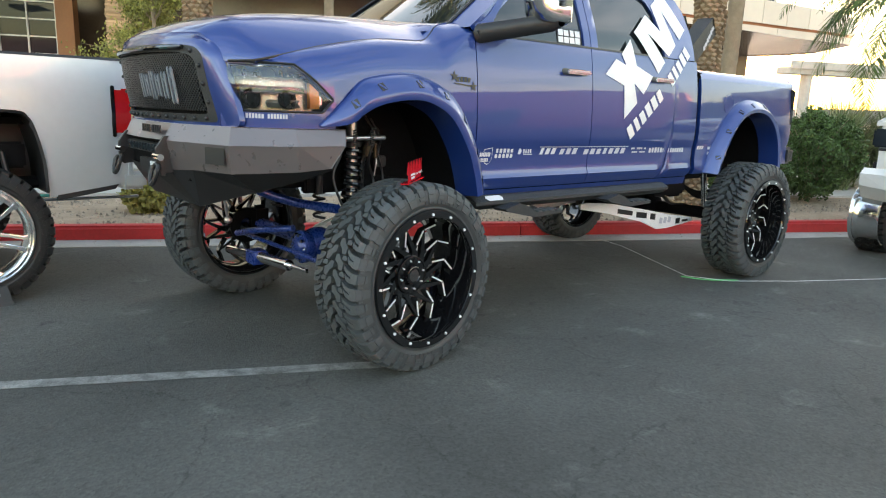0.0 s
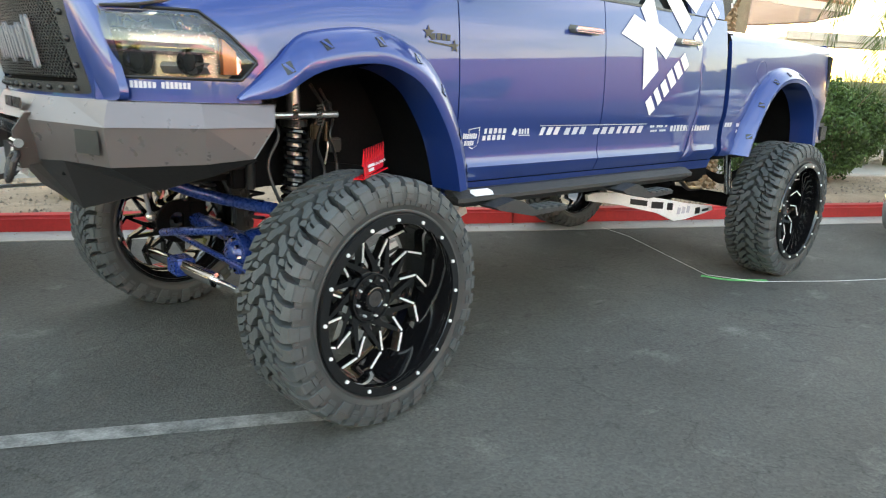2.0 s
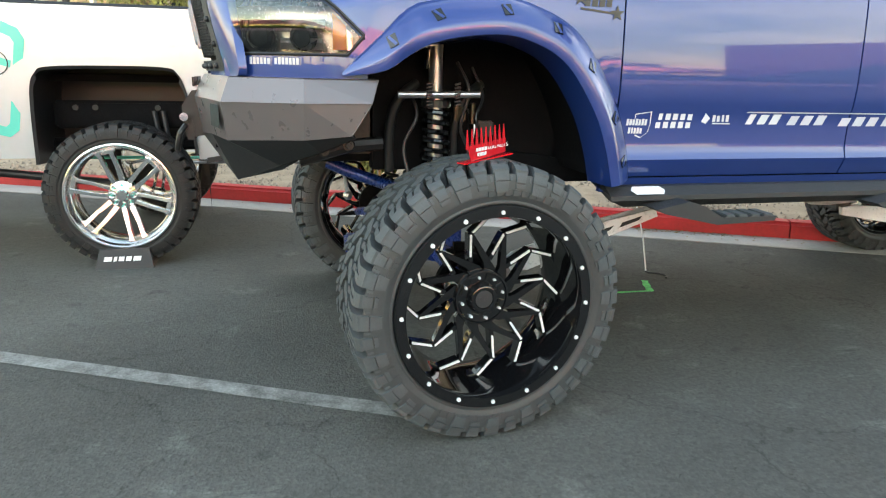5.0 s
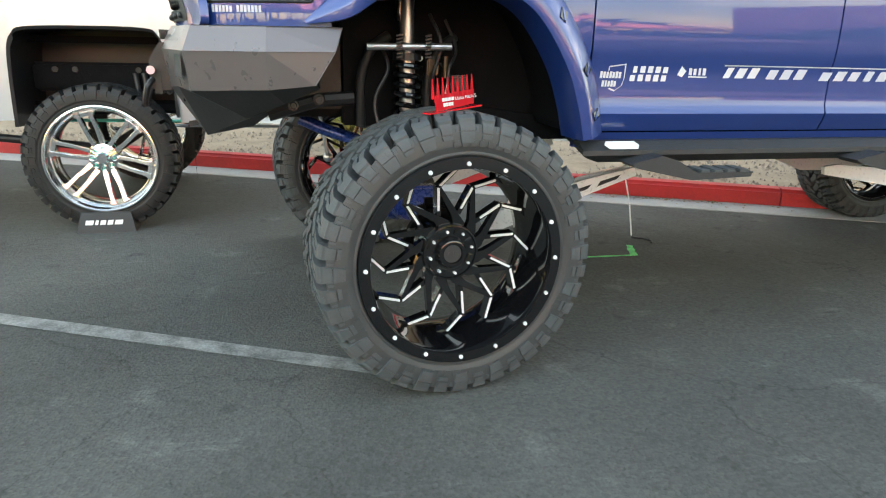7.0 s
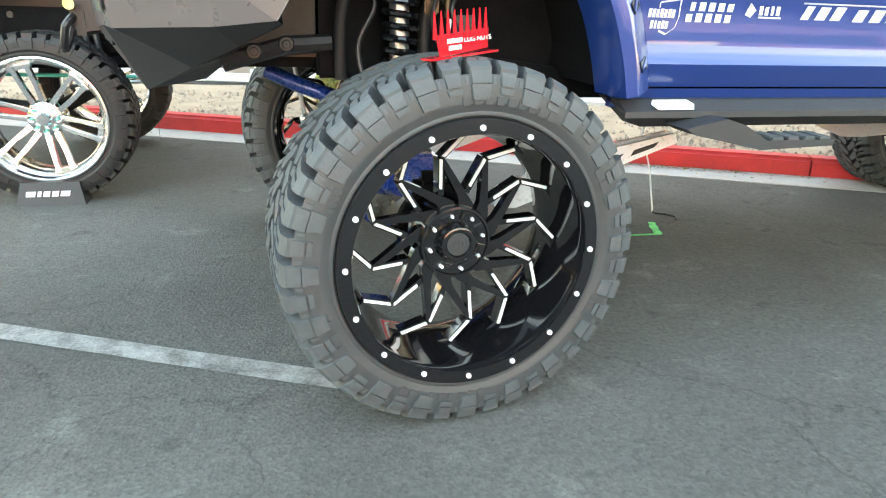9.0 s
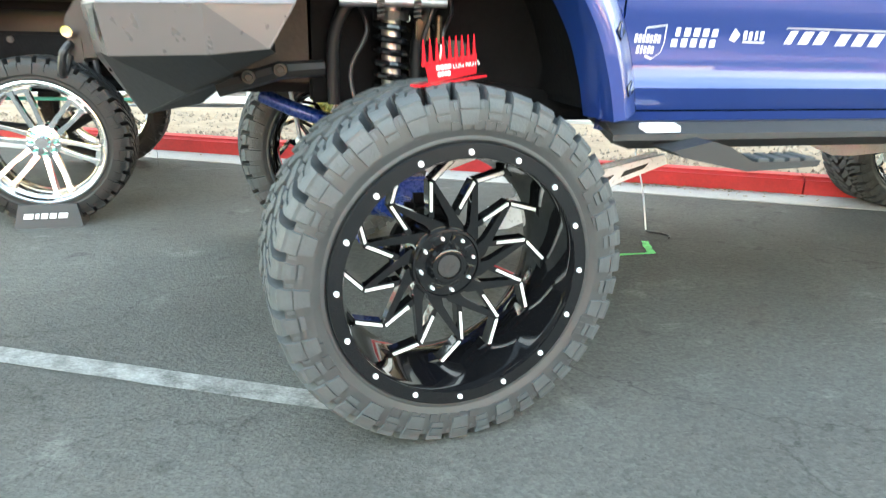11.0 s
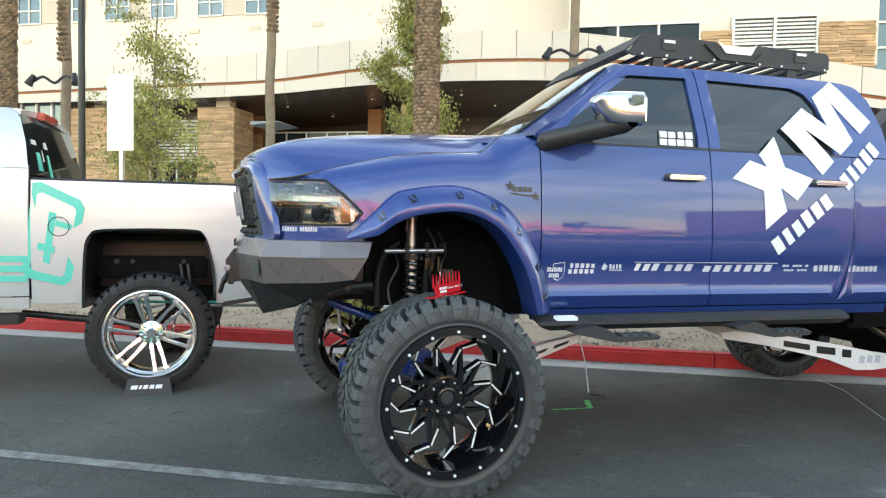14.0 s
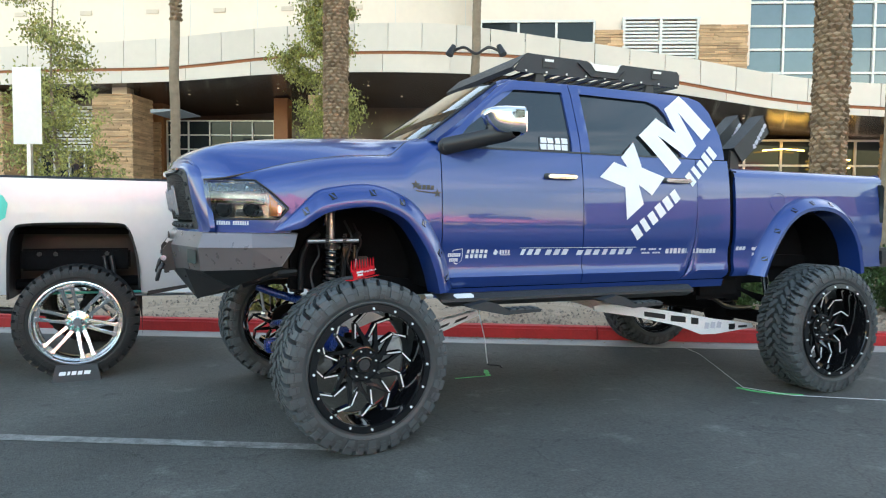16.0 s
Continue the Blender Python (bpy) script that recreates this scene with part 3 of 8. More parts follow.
    part("sill", sheet(cols(0.56, 3.12, 30, 0.905, 0.966), 3, sgn), M["paint"], truck, smooth=True)
    # window frames: roof rail with pillars, and glass
    GL_F = [(0.70, 1.955), (0.88, 2.15), (1.04, 2.29), (1.14, 2.355), (1.24, 2.385), (1.64, 2.395)]
    GL_R = [(1.80, 2.395), (2.44, 2.385), (2.53, 2.355), (2.60, 2.27), (2.655, 2.10), (2.67, 2.0), (2.66, 1.955)]
    def roof_line(x):
        return smooth_interp(x, [(0.55, 1.94), (0.73, 2.06), (0.94, 2.26), (1.16, 2.43), (1.32, 2.462), (2.6, 2.466), (2.9, 2.455), (3.0, 2.42), (3.06, 2.34)])
    c = [(x, interp(x, GL_F) + 0.0, roof_line(x)) for x in np.linspace(0.705, 1.64, 26)]
    c += [(1.642, 1.935, roof_line(1.64)), (1.68, 1.935, roof_line(1.68)), (1.713, 1.935, roof_line(1.7))]
    frame_l = [(0.60, 1.935, 1.985), (0.65, 1.935, roof_line(0.65)), (0.70, 1.935, roof_line(0.70))] + c
    part("window_frame", sheet(frame_l, 6, sgn), M["paint"], d1, smooth=True)
    c = [(1.720, 1.935, roof_line(1.72)), (1.76, 1.935, roof_line(1.75)), (1.798, 1.935, roof_line(1.8))]
    c += [(x, interp(x, GL_R), roof_line(x)) for x in np.linspace(1.80, 2.665, 28)]
    c += [(2.672, 1.935, roof_line(2.67)), (2.78, 1.935, roof_line(2.78))]
    c += [(2.9, 1.935, roof_line(2.9)), (3.0, 1.935, roof_line(3.0)), (3.06, 1.935, 2.34), (3.11, 1.935, 2.15)]
    part("window_frame", sheet(c, 8, sgn), M["paint"], d2, smooth=True)
    g = [(x, 1.94, interp(x, GL_F) + 0.01) for x in np.linspace(0.705, 1.645, 16)]
    part("window_glass", sheet(g, 5, sgn, out=-0.018, thick=0.006), M["glass_dark"], d1, "dark tinted side window", smooth=True)
    g = [(x, 1.94, max(1.95, interp(x, GL_R) + 0.01)) for x in np.linspace(1.795, 2.668, 16)]
    part("window_glass", sheet(g, 5, sgn, out=-0.018, thick=0.006), M["glass_dark"], d2, "dark tinted side window", smooth=True)
    part("belt_trim", sheet(cols(0.62, 2.70, 30, 1.927, 1.940), 1, sgn, out=0.004), M["black_vinyl"], d1)
    for door, hx in ((d1, 1.52), (d2, 2.585)):
        bm = B()
        box(bm, hx - 0.125, hx + 0.125, sgn * 1.0 - 0.012, sgn * 1.0 + 0.024 * sgn, 1.737, 1.766)
        bmesh.ops.bevel(bm, geom=bm.edges[:], offset=0.009, segments=3, affect='EDGES')
        grip = part("door_handle", bm, M["chrome_spoke"], door, "chrome door handle", smooth=True)
        # near-flush black plate paints the shade of the recess round the handle
        bm = B()
        prism(bm, [(hx - 0.135, 1.745), (hx - 0.125, 1.732), (hx + 0.125, 1.732), (hx + 0.135, 1.745), (hx + 0.135, 1.762), (hx + 0.12, 1.774), (hx - 0.12, 1.774), (hx - 0.135, 1.762)], -0.02, 0.0025, lambda a, b, o: (a, sgn * (wid(a, b) + o), b))
        part("handle_cup", bm, M["black_vinyl"], door)
    # bed side
    def arch_r(x):
        return interp(x, ARCH_R) if 3.46 < x < 4.62 else (0.985 if x < 4 else 1.03)
    bed = part("bed_side", sheet(cols(3.205, 5.03, 74, arch_r, lambda x: 1.80 - 0.006 * (x - 3.2)), 20, sgn), M["paint"], truck, smooth=True)
    bm = B()
    grid(bm, [[(x, sgn * wid(x, 1.80), 1.80 - 0.006 * (x - 3.2)), (x, sgn * 0.955, 1.832 - 0.006 * (x - 3.2)), (x, sgn * 0.935, 1.858 - 0.006 * (x - 3.2)), (x, sgn * 0.905, 1.874 - 0.006 * (x - 3.2)), (x, sgn * 0.87, 1.876 - 0.006 * (x - 3.2)), (x, sgn * 0.86, 1.78)] for x in np.linspace(3.205, 5.03, 20)])
    part("bed_rail", bm, M["paint"], bed, smooth=True)
    bm = B()
    lathe(bm, [(0.080, 0.002), (0.0815, -0.0005), (0.083, 0.002)], 32, pose(3.67, sgn * 0.9985, 1.60) @ Matrix.Diagonal((1, -sgn, 1, 1)))
    part("fuel_door", bm, M["paint"], bed, smooth=True)
    # wheel arch flares with bolts; flush black plates paint the shade of their pockets
    for arch, x0 in ((ARCH_F, -1), (ARCH_R, 3)):
        bm = B()
        mid = (0.04, 0.95) if x0 < 0 else (4.06, 1.0)
        path = bend([(x, 0, z) for x, z in (arch if x0 > 0 else [(-0.505, 1.362)] + arch[1:])], 5)
        inner = bend([(x, 0, z) for x, z in ((-0.505, 1.358), (-0.36, 1.385), (-0.2, 1.482), (0.04, 1.52), (0.2, 1.49), (0.33, 1.41), (0.45, 1.24), (0.51, 1.09), (0.545, 0.95))], 5) if x0 < 0 else path
        rows = []
        for p in path:
            dx, dz = p.x - mid[0], p.z - mid[1]
            if x0 < 0 and dx < 0:
                dx *= 0.8
            n = Vector((dx, 0, dz)).normalized()
            if dz < 0.15:
                n = Vector((1 if dx > 0 else -1, 0, 0.15)).normalized()
            o = []
            for w, h in ((-0.02, 0.90), (-0.008, 1.07), (-0.004, 1.088), (0.028, 1.096), (0.035, 1.092), (0.06, 1.070), (0.085, 1.042), (0.103, 1.020), (0.110, 0.985)):
                ramp = min(1.0, (len(rows) + 0.3) / 10) if x0 < 0 else 1.0
                q = p + n * w * (0.06 + 0.94 * ramp)
                q += (inner[len(rows)] - p) * max(0.0, 1 - max(w, 0) / 0.075)
                if h > 1.0:
                    h = 1.004 + (h - 1.004) * ramp
                o.append((q.x, sgn * (h * (taper(q.x) if x0 < 0 else 1.0) + (0.0 if x0 > 0 or q.x > -0.3 else 0.02)), q.z))
            rows.append(o)
        grid(bm, rows)
        flare = part("wheel_flare", bm, M["paint"], truck, "blue pocket-style wheel flare", smooth=True)
        k = len(path)
        for f in (0.17, 0.29, 0.42, 0.55, 0.68, 0.80, 0.93) if x0 < 0 else (0.1, 0.24, 0.36, 0.47, 0.58, 0.7, 0.84):
            i = int(f * (k - 1))
            p, q = Vector(rows[i][4]), Vector(rows[i][6])
            c0 = (p + q) / 2
            up = (q - p).normalized()
            al = (Vector(rows[min(i + 1, k - 1)][5]) - Vector(rows[i - 1][5])).normalized()
            nn = al.cross(up).normalized()
            if nn.y * sgn < 0:
                nn = -nn
            al = up.cross(nn)
            m = Matrix((al, up, nn)).transposed().to_4x4()
            m.translation = c0 + nn * 0.004
            bm = B()
            prism(bm, [(-0.022, 0.02), (-0.012, -0.026), (0.022, -0.02), (0.014, 0.026)], -0.008, 0.0015, lambda a, b, h: m @ Vector((a, b, h)))
            pk = part("bolt_pocket", bm, M["black"], flare)
            bm = B()
            prism(bm, [(-0.018, 0.016), (-0.008, 0.021), (0.019, -0.016), (0.009, -0.021)], -0.004, 0.0035, lambda a, b, h: m @ Vector((a, b, h)))
            part("bolt", bm, M["paint"], flare)
        # dark liner of the wheel well
        bm = B()
        rows = []
        ext = path if x0 > 0 else [Vector((-0.62, 0, 1.25))] + path[2:]
        for p in ext:
            rows.append([(p.x * 1.0, sgn * 0.955, p.z), (p.x, sgn * 0.75, p.z + 0.03), (p.x, sgn * 0.5, p.z + 0.02), (p.x, sgn * 0.46, max(p.z - 0.5, min(p.z, 0.98)))])
        grid(bm, rows)
        part("wheel_well", bm, M["dark"], truck, smooth=True)

# grille and nose
def nose_base(y):
    return -1.052 + 0.097 * (abs(y) / 0.65) ** 2.4


def nose_x(y, z=1.6):
    return nose_base(y) + smooth_interp(z, [(1.33, 0.006), (1.37, 0.0), (1.55, -0.035), (1.68, -0.05), (1.74, -0.048), (1.785, -0.038), (1.815, -0.02)])


OUTER = [(0, 1.815), (0.3, 1.812), (0.5, 1.806), (0.61, 1.796), (0.67, 1.776), (0.715, 1.74), (0.742, 1.70), (0.756, 1.66), (0.79, 1.55), (0.825, 1.43), (0.835, 1.365), (0.80, 1.345), (0.73, 1.338), (0.4, 1.336), (0, 1.336)]
INNER = [(0, 1.758), (0.3, 1.756), (0.5, 1.750), (0.60, 1.740), (0.64, 1.728), (0.666, 1.708), (0.678, 1.69), (0.684, 1.66), (0.696, 1.55), (0.708, 1.43), (0.71, 1.385), (0.70, 1.37), (0.66, 1.365), (0.4, 1.362), (0, 1.362)]


def ring(a, b, steps, out_a=0.0, out_b=0.0, thick=0.03, to_base=True):
    """A closed band on the nose from outline a in to outline b."""
    bm = B()
    full_a = bend([(y, 0, z) for y, z in a] + [(-y, 0, z) for y, z in a[-2:0:-1]] + [(0, 0, a[0][1])], 3)
    full_b = bend([(y, 0, z) for y, z in b] + [(-y, 0, z) for y, z in b[-2:0:-1]] + [(0, 0, b[0][1])], 3)
    rows = []
    for p, q in zip(full_a, full_b):
        row = []
        for k in range(steps + 1):
            t = k / steps
            y, z = p.x + (q.x - p.x) * t, p.z + (q.z - p.z) * t
            x = nose_x(y, z)
            if to_base:
                x = nose_base(y) + (x - nose_base(y)) * max(1 - (1 - t) ** 3, min(1.0, max(0.0, (z - 1.74) / 0.05)))
            row.append((x - out_a - (out_b - out_a) * t, y, z))
        rows.append(row)
    grid(bm, rows)
    bmesh.ops.remove_doubles(bm, verts=bm.verts, dist=0.0005)
    rim_in(bm, (thick, 0, 0))
    return bm


def inset(path, dy, dz):
    return [(y * (1 - dy / 0.7), 1.565 + (z - 1.565) * (1 - dz / 0.2)) for y, z in path]


part("grille_surround", ring(OUTER, INNER, 6), M["paint"], truck, smooth=True)
IN2 = inset(INNER, 0.052, 0.040)
grille = part("grille", ring(inset(INNER, 0.0, 0.0), inset(INNER, 0.70, 0.199), 6, -0.03, -0.03, 0.01, False), M["dark"], truck, "black perforated steel grille with a riveted frame")
part("grille_frame", ring(INNER, IN2, 2, 0.002, 0.004, 0.02, False), M["powder"], grille)


def in_grille(y, z):
    return abs(y) < 0.648 - 0.02 * (z - 1.4) and 1.398 < z < 1.728 - 0.03 * (abs(y) / 0.62) ** 6


# perforated mesh: slanted wires both ways
bm = B()
for y in np.arange(-1.05, 1.05, 0.021):
    for sg in (-1, 1):
        pts = []
        for k in range(14):
            zz = 1.395 + 0.34 * k / 13
            yy = y + sg * (zz - 1.56)
            if in_grille(yy, zz):
                pts.append((nose_x(yy, zz) + 0.004, yy, zz))
        if len(pts) > 1:
            tube(bm, pts, 0.0038, 4)
part("grille_mesh", bm, M["satin"], grille)
mid = [((a[0] + b[0]) / 2, (a[1] + b[1]) / 2) for a, b in zip(INNER, IN2)]
loop = bend([(y, 0, z) for y, z in mid] + [(-y, 0, z) for y, z in mid[-2:0:-1]], 24)
run, last = 0.0, None
for q in loop:
    if last is None or (q - last).length > 0.088:
        last = q
        bm = B()
        bmesh.ops.create_uvsphere(bm, u_segments=8, v_segments=6, radius=0.012, matrix=pose(nose_x(q.x, q.z) - 0.006, q.x, q.z))
        part("rivet", bm, M["satin"], grille, smooth=True)
bm = B()
tube(bm, [(nose_x(y, 1.735) - 0.016, y, 1.735) for y in np.linspace(-0.56, 0.56, 20)], 0.012, 8)
part("light_bar", bm, M["black"], grille, smooth=True)
# plain shapes in place of the grille badge
for i in range(6):
    y = -0.46 + i * 0.072
    h = (0.17, 0.12, 0.10, 0.13, 0.10, 0.11)[i]
    for k, (dy, dw) in enumerate(((0, 0.016), (0.034, 0.014))):
        yy = y + dy
        bm = B()
        prism(bm, [(yy, 1.545 - h / 2), (yy + dw / 2, 1.535 - h / 2), (yy + dw, 1.55 - h / 2), (yy + dw, 1.542 + h / 2), (yy + dw / 2, 1.555 + h / 2), (yy, 1.54 + h / 2)], 0.010, 0.018, lambda a, b, o: (nose_x(a, b) - o, a, b))
        part("badge", bm, M["badge"], grille)
    bm = B()
    prism(bm, [(y + 0.01, 1.535 + h * 0.3), (y + 0.04, 1.555 + h * 0.3), (y + 0.04, 1.542 + h * 0.3), (y + 0.01, 1.522 + h * 0.3)], 0.009, 0.016, lambda a, b, o: (nose_x(a, b) - o, a, b))
    part("badge", bm, M["badge"], grille)

# hood: one crown from the lip over the grille back to the cowl
HOOD_RISE = [(0, 1.818), (0.025, 1.838), (0.06, 1.860), (0.11, 1.884), (0.2, 1.914), (0.36, 1.945), (0.6, 1.973), (0.93, 1.997), (1.3, 2.012), (1.55, 2.020), (1.65, 2.022)]
bm = B()
pts = []
for i in range(49):
    u = (i / 48) ** 1.5
    se = 1.418 * u
    xe = -0.918 + se
    half, ze = smooth_interp(xe, SEAM_Y) - 0.003, smooth_interp(xe, SEAM_Z) + 0.003
    start = 0.78 - 0.28 * (1 - math.exp(-se / 0.3))
    row = []
    for j in range(65):
        v = -1 + j / 32
        v = math.copysign(abs(v) ** 0.85, v)
        y = v * half
        x0 = nose_base(y) - 0.016 * (1 - abs(v) ** 6)
        x = x0 + (0.50 - 0.07 * (1 - v * v) - x0) * u
        top = smooth_interp(x - x0, HOOD_RISE) - (0.012 + 0.01 * min(1, se)) * abs(v) ** 2
        f = 1 - max(0.0, (abs(v) - start) / (1 - start)) ** 2.0
        ridge = 0.007 * math.exp(-((abs(v) - 0.42) / 0.16) ** 2) - 0.010 * math.exp(-(v / 0.3) ** 2)
        row.append((x, y, ze + (top - ze) * f + ridge * min(1, se * 1.6)))
    pts.append(row)
grid(bm, pts)
rim_in(bm, (0.004, 0, -0.03))
hood = part("hood", bm, M["paint"], truck, "blue hood with raised centre", smooth=True)
# dark gap that shows along the seam of hood and fender
for sgn in (-1, 1):
    bm = B()
    tube(bm, [(x, sgn * smooth_interp(x, SEAM_Y), smooth_interp(x, SEAM_Z) - 0.007) for x in np.linspace(-0.90, 0.40, 50)], 0.006, 6)
    part("seal", bm, M["black_vinyl"], truck)

# cab: windshield, pillars, roof, back
def shield_pt(u, v):
    """u up the glass, v across."""
    half = 0.80 + (0.665 - 0.80) * u
    x = 0.50 + 0.66 * u - 0.10 * (1 - v * v) * (1 - 0.4 * u)
    z = 1.96 + 0.475 * u + 0.035 * (1 - v * v)
    return Vector((x, v * half, z))


bm = B()
grid(bm, [[shield_pt(i / 12, -1 + j / 12) for j in range(25)] for i in range(13)])
rim_in(bm, (0.02, 0, -0.02))
part("windshield", bm, M["glass_dark"], truck, "raked tinted windshield", smooth=True)
for sgn in (-1, 1):
    bm = B()
    rows = []
    for i in range(15):
        u = -0.06 + 1.1 * i / 14
        p = shield_pt(u, sgn)
        x = p.x + 0.10
        zr = min(p.z + 0.03, 2.46)
        rows.append([tuple(p + Vector((-0.012, sgn * -0.03, 0.012))), tuple(p + Vector((0.02, sgn * 0.01, 0.022))), (p.x + 0.09, sgn * (wid(p.x + 0.09, zr) + 0.001), zr + 0.004), (p.x + 0.14, sgn * (wid(p.x + 0.12, zr - 0.02) - 0.01), zr - 0.04)])
    grid(bm, rows)
    part("pillar", bm, M["paint"], truck, smooth=True)
    bm = B()
    tube(bm, [shield_pt(i / 10, sgn * 0.985) + Vector((-0.01, 0, 0.01)) for i in range(11)], 0.012, 6)
    part("seal", bm, M["satin"], truck)
bm = B()
pts = []
for i in range(25):
    x = 1.13 + (3.06 - 1.13) * i / 24
    row = []
    edge = roof_line(x)
    for j in range(25):
        v = -1 + j / 12
        yy = v * (wid(x, edge) + 0.002)
        crown = 0.055 * (1 - abs(v) ** 2.6) * min(1, (x - 1.05) * 4) * min(1, (3.12 - x) * 4)
        row.append((x, yy, edge + crown - 0.001))
    pts.append(row)
grid(bm, pts)
rim_in(bm, (0, 0, -0.03))
roof = part("roof", bm, M["paint"], truck, smooth=True)
bm = B()
grid(bm, [[(x + 0.05, y * 0.97, z), (x + 0.05, -y * 0.97, z)] for x, y, z in ((3.02, -0.70, 2.42), (3.09, -0.85, 2.15), (3.11, -0.94, 1.93), (3.13, -0.97, 1.4), (3.10, -0.95, 0.98))])
part("cab_back", bm, M["satin"], truck)
bm = B()
grid(bm, [[(0.30, y, 1.935 - 0.02 * y * y), (0.52, y, 1.955 - 0.02 * y * y)] for y in np.linspace(-0.80, 0.80, 12)])
part("cowl", bm, M["satin"], truck)

# dark shell inside the panels
bm = B()
box(bm, -0.88, 0.56, -0.46, 0.46, 1.0, 1.70)
box(bm, 0.56, 3.08, -0.90, 0.90, 0.96, 1.90)
box(bm, 1.15, 2.95, -0.66, 0.66, 1.90, 2.42)
box(bm, 3.18, 5.0, -0.93, 0.93, 1.5, 1.56)
box(bm, 3.19, 3.24, -0.95, 0.95, 1.0, 1.85)
part("inner_shell", bm, M["dark"], truck)
bm = B()
box(bm, 4.99, 5.05, -0.93, 0.93, 1.02, 1.87, None, 0.015)
part("tailgate", bm, M["paint"], truck)
for sgn in (-1, 1):
    bm = B()
    box(bm, 4.97, 5.045, sgn * 0.90, sgn * 0.985, 1.42, 1.78, None, 0.012)
    part("tail_light", bm, M["window"], truck, "smoked dark tail light")
bm = B()
box(bm, 5.02, 5.20, -0.98, 0.98, 1.02, 1.20, None, 0.03)
part("rear_bumper", bm, M["powder"], truck, "black steel rear bumper")

# ---- wheels ----
def side_y(R, h, r):
    """Half width of the carcass at a radius near the shoulder."""
    return h * smooth_interp(r - R, [(-0.12, 1.010), (-0.09, 1.003), (-0.06, 0.985), (-0.04, 0.955), (-0.03, 0.925), (-0.012, 0.90)])


def tyre_mesh(R, rl, w):
    """A tyre about the local y axis, its outer side towards -y: carcass, tread blocks."""
    h = w / 2
    bm = B()
    prof = [(rl - 0.015, -h * 0.86), (rl + 0.012, -h * 0.93), (rl + 0.016, -h * 0.968), (rl + 0.022, -h * 0.975), (rl + 0.027, -h * 0.962), (rl + 0.034, -h * 0.972), (rl + (R - rl) * 0.30, -h * 1.004)]
    prof += [(R - 0.105 + k * 0.0078, -side_y(R, h, R - 0.105 + k * 0.0078)) for k in range(10)]
    prof += [(R - 0.042, -h * 0.86), (R - 0.050, -h * 0.76), (R - 0.053, -h * 0.5), (R - 0.053, 0)]
    prof = prof + [(r, -y) for r, y in prof[::-1][1:]]
    lathe(bm, prof, 80)
    return bm


def lug_band(bm, R, path, half, base, top):
    """A tread lug swept over points (y, angle), half its width in angle."""
    rows = []
    for k, (y, a) in enumerate(path):
        w = half[k]
        rr = top - 0.30 * max(0.0, abs(y) / (R * 0.34) - 0.72) ** 2
        rows.append([bm.verts.new((r * math.cos(t), y, r * math.sin(t))) for r, t in ((base, a - w * 1.12), (rr, a - w), (rr, a + w), (base, a + w * 1.12))])
    for p, q in zip(rows, rows[1:]):
        for i in range(3):
            bm.faces.new((p[i], p[i + 1], q[i + 1], q[i]))
    bm.faces.new(rows[0][::-1])
    bm.faces.new(rows[-1])


def side_tab(bm, R, h, s, a0, a1, r0, r1, proud, taper=0.06):
    """A raised rubber tab on the shoulder, between two angles and two radii."""
    rows = []
    for k in range(5):
        t = k / 4
        r = r0 + (r1 - r0) * t
        e = (a1 - a0) * taper * (1 - t)
        y = side_y(R, h, r)
        rows.append([bm.verts.new((r * math.cos(a), s * yy, r * math.sin(a))) for a, yy in ((a0 + e, y - 0.004), (a0 + e + 0.006, y + proud), (a1 - e - 0.006, y + proud), (a1 - e, y - 0.004))])
    for p, q in zip(rows, rows[1:]):
        for i in range(3):
            bm.faces.new((p[i], p[i + 1], q[i + 1], q[i]))
    bm.faces.new(rows[0][::-1])
    bm.faces.new(rows[-1])


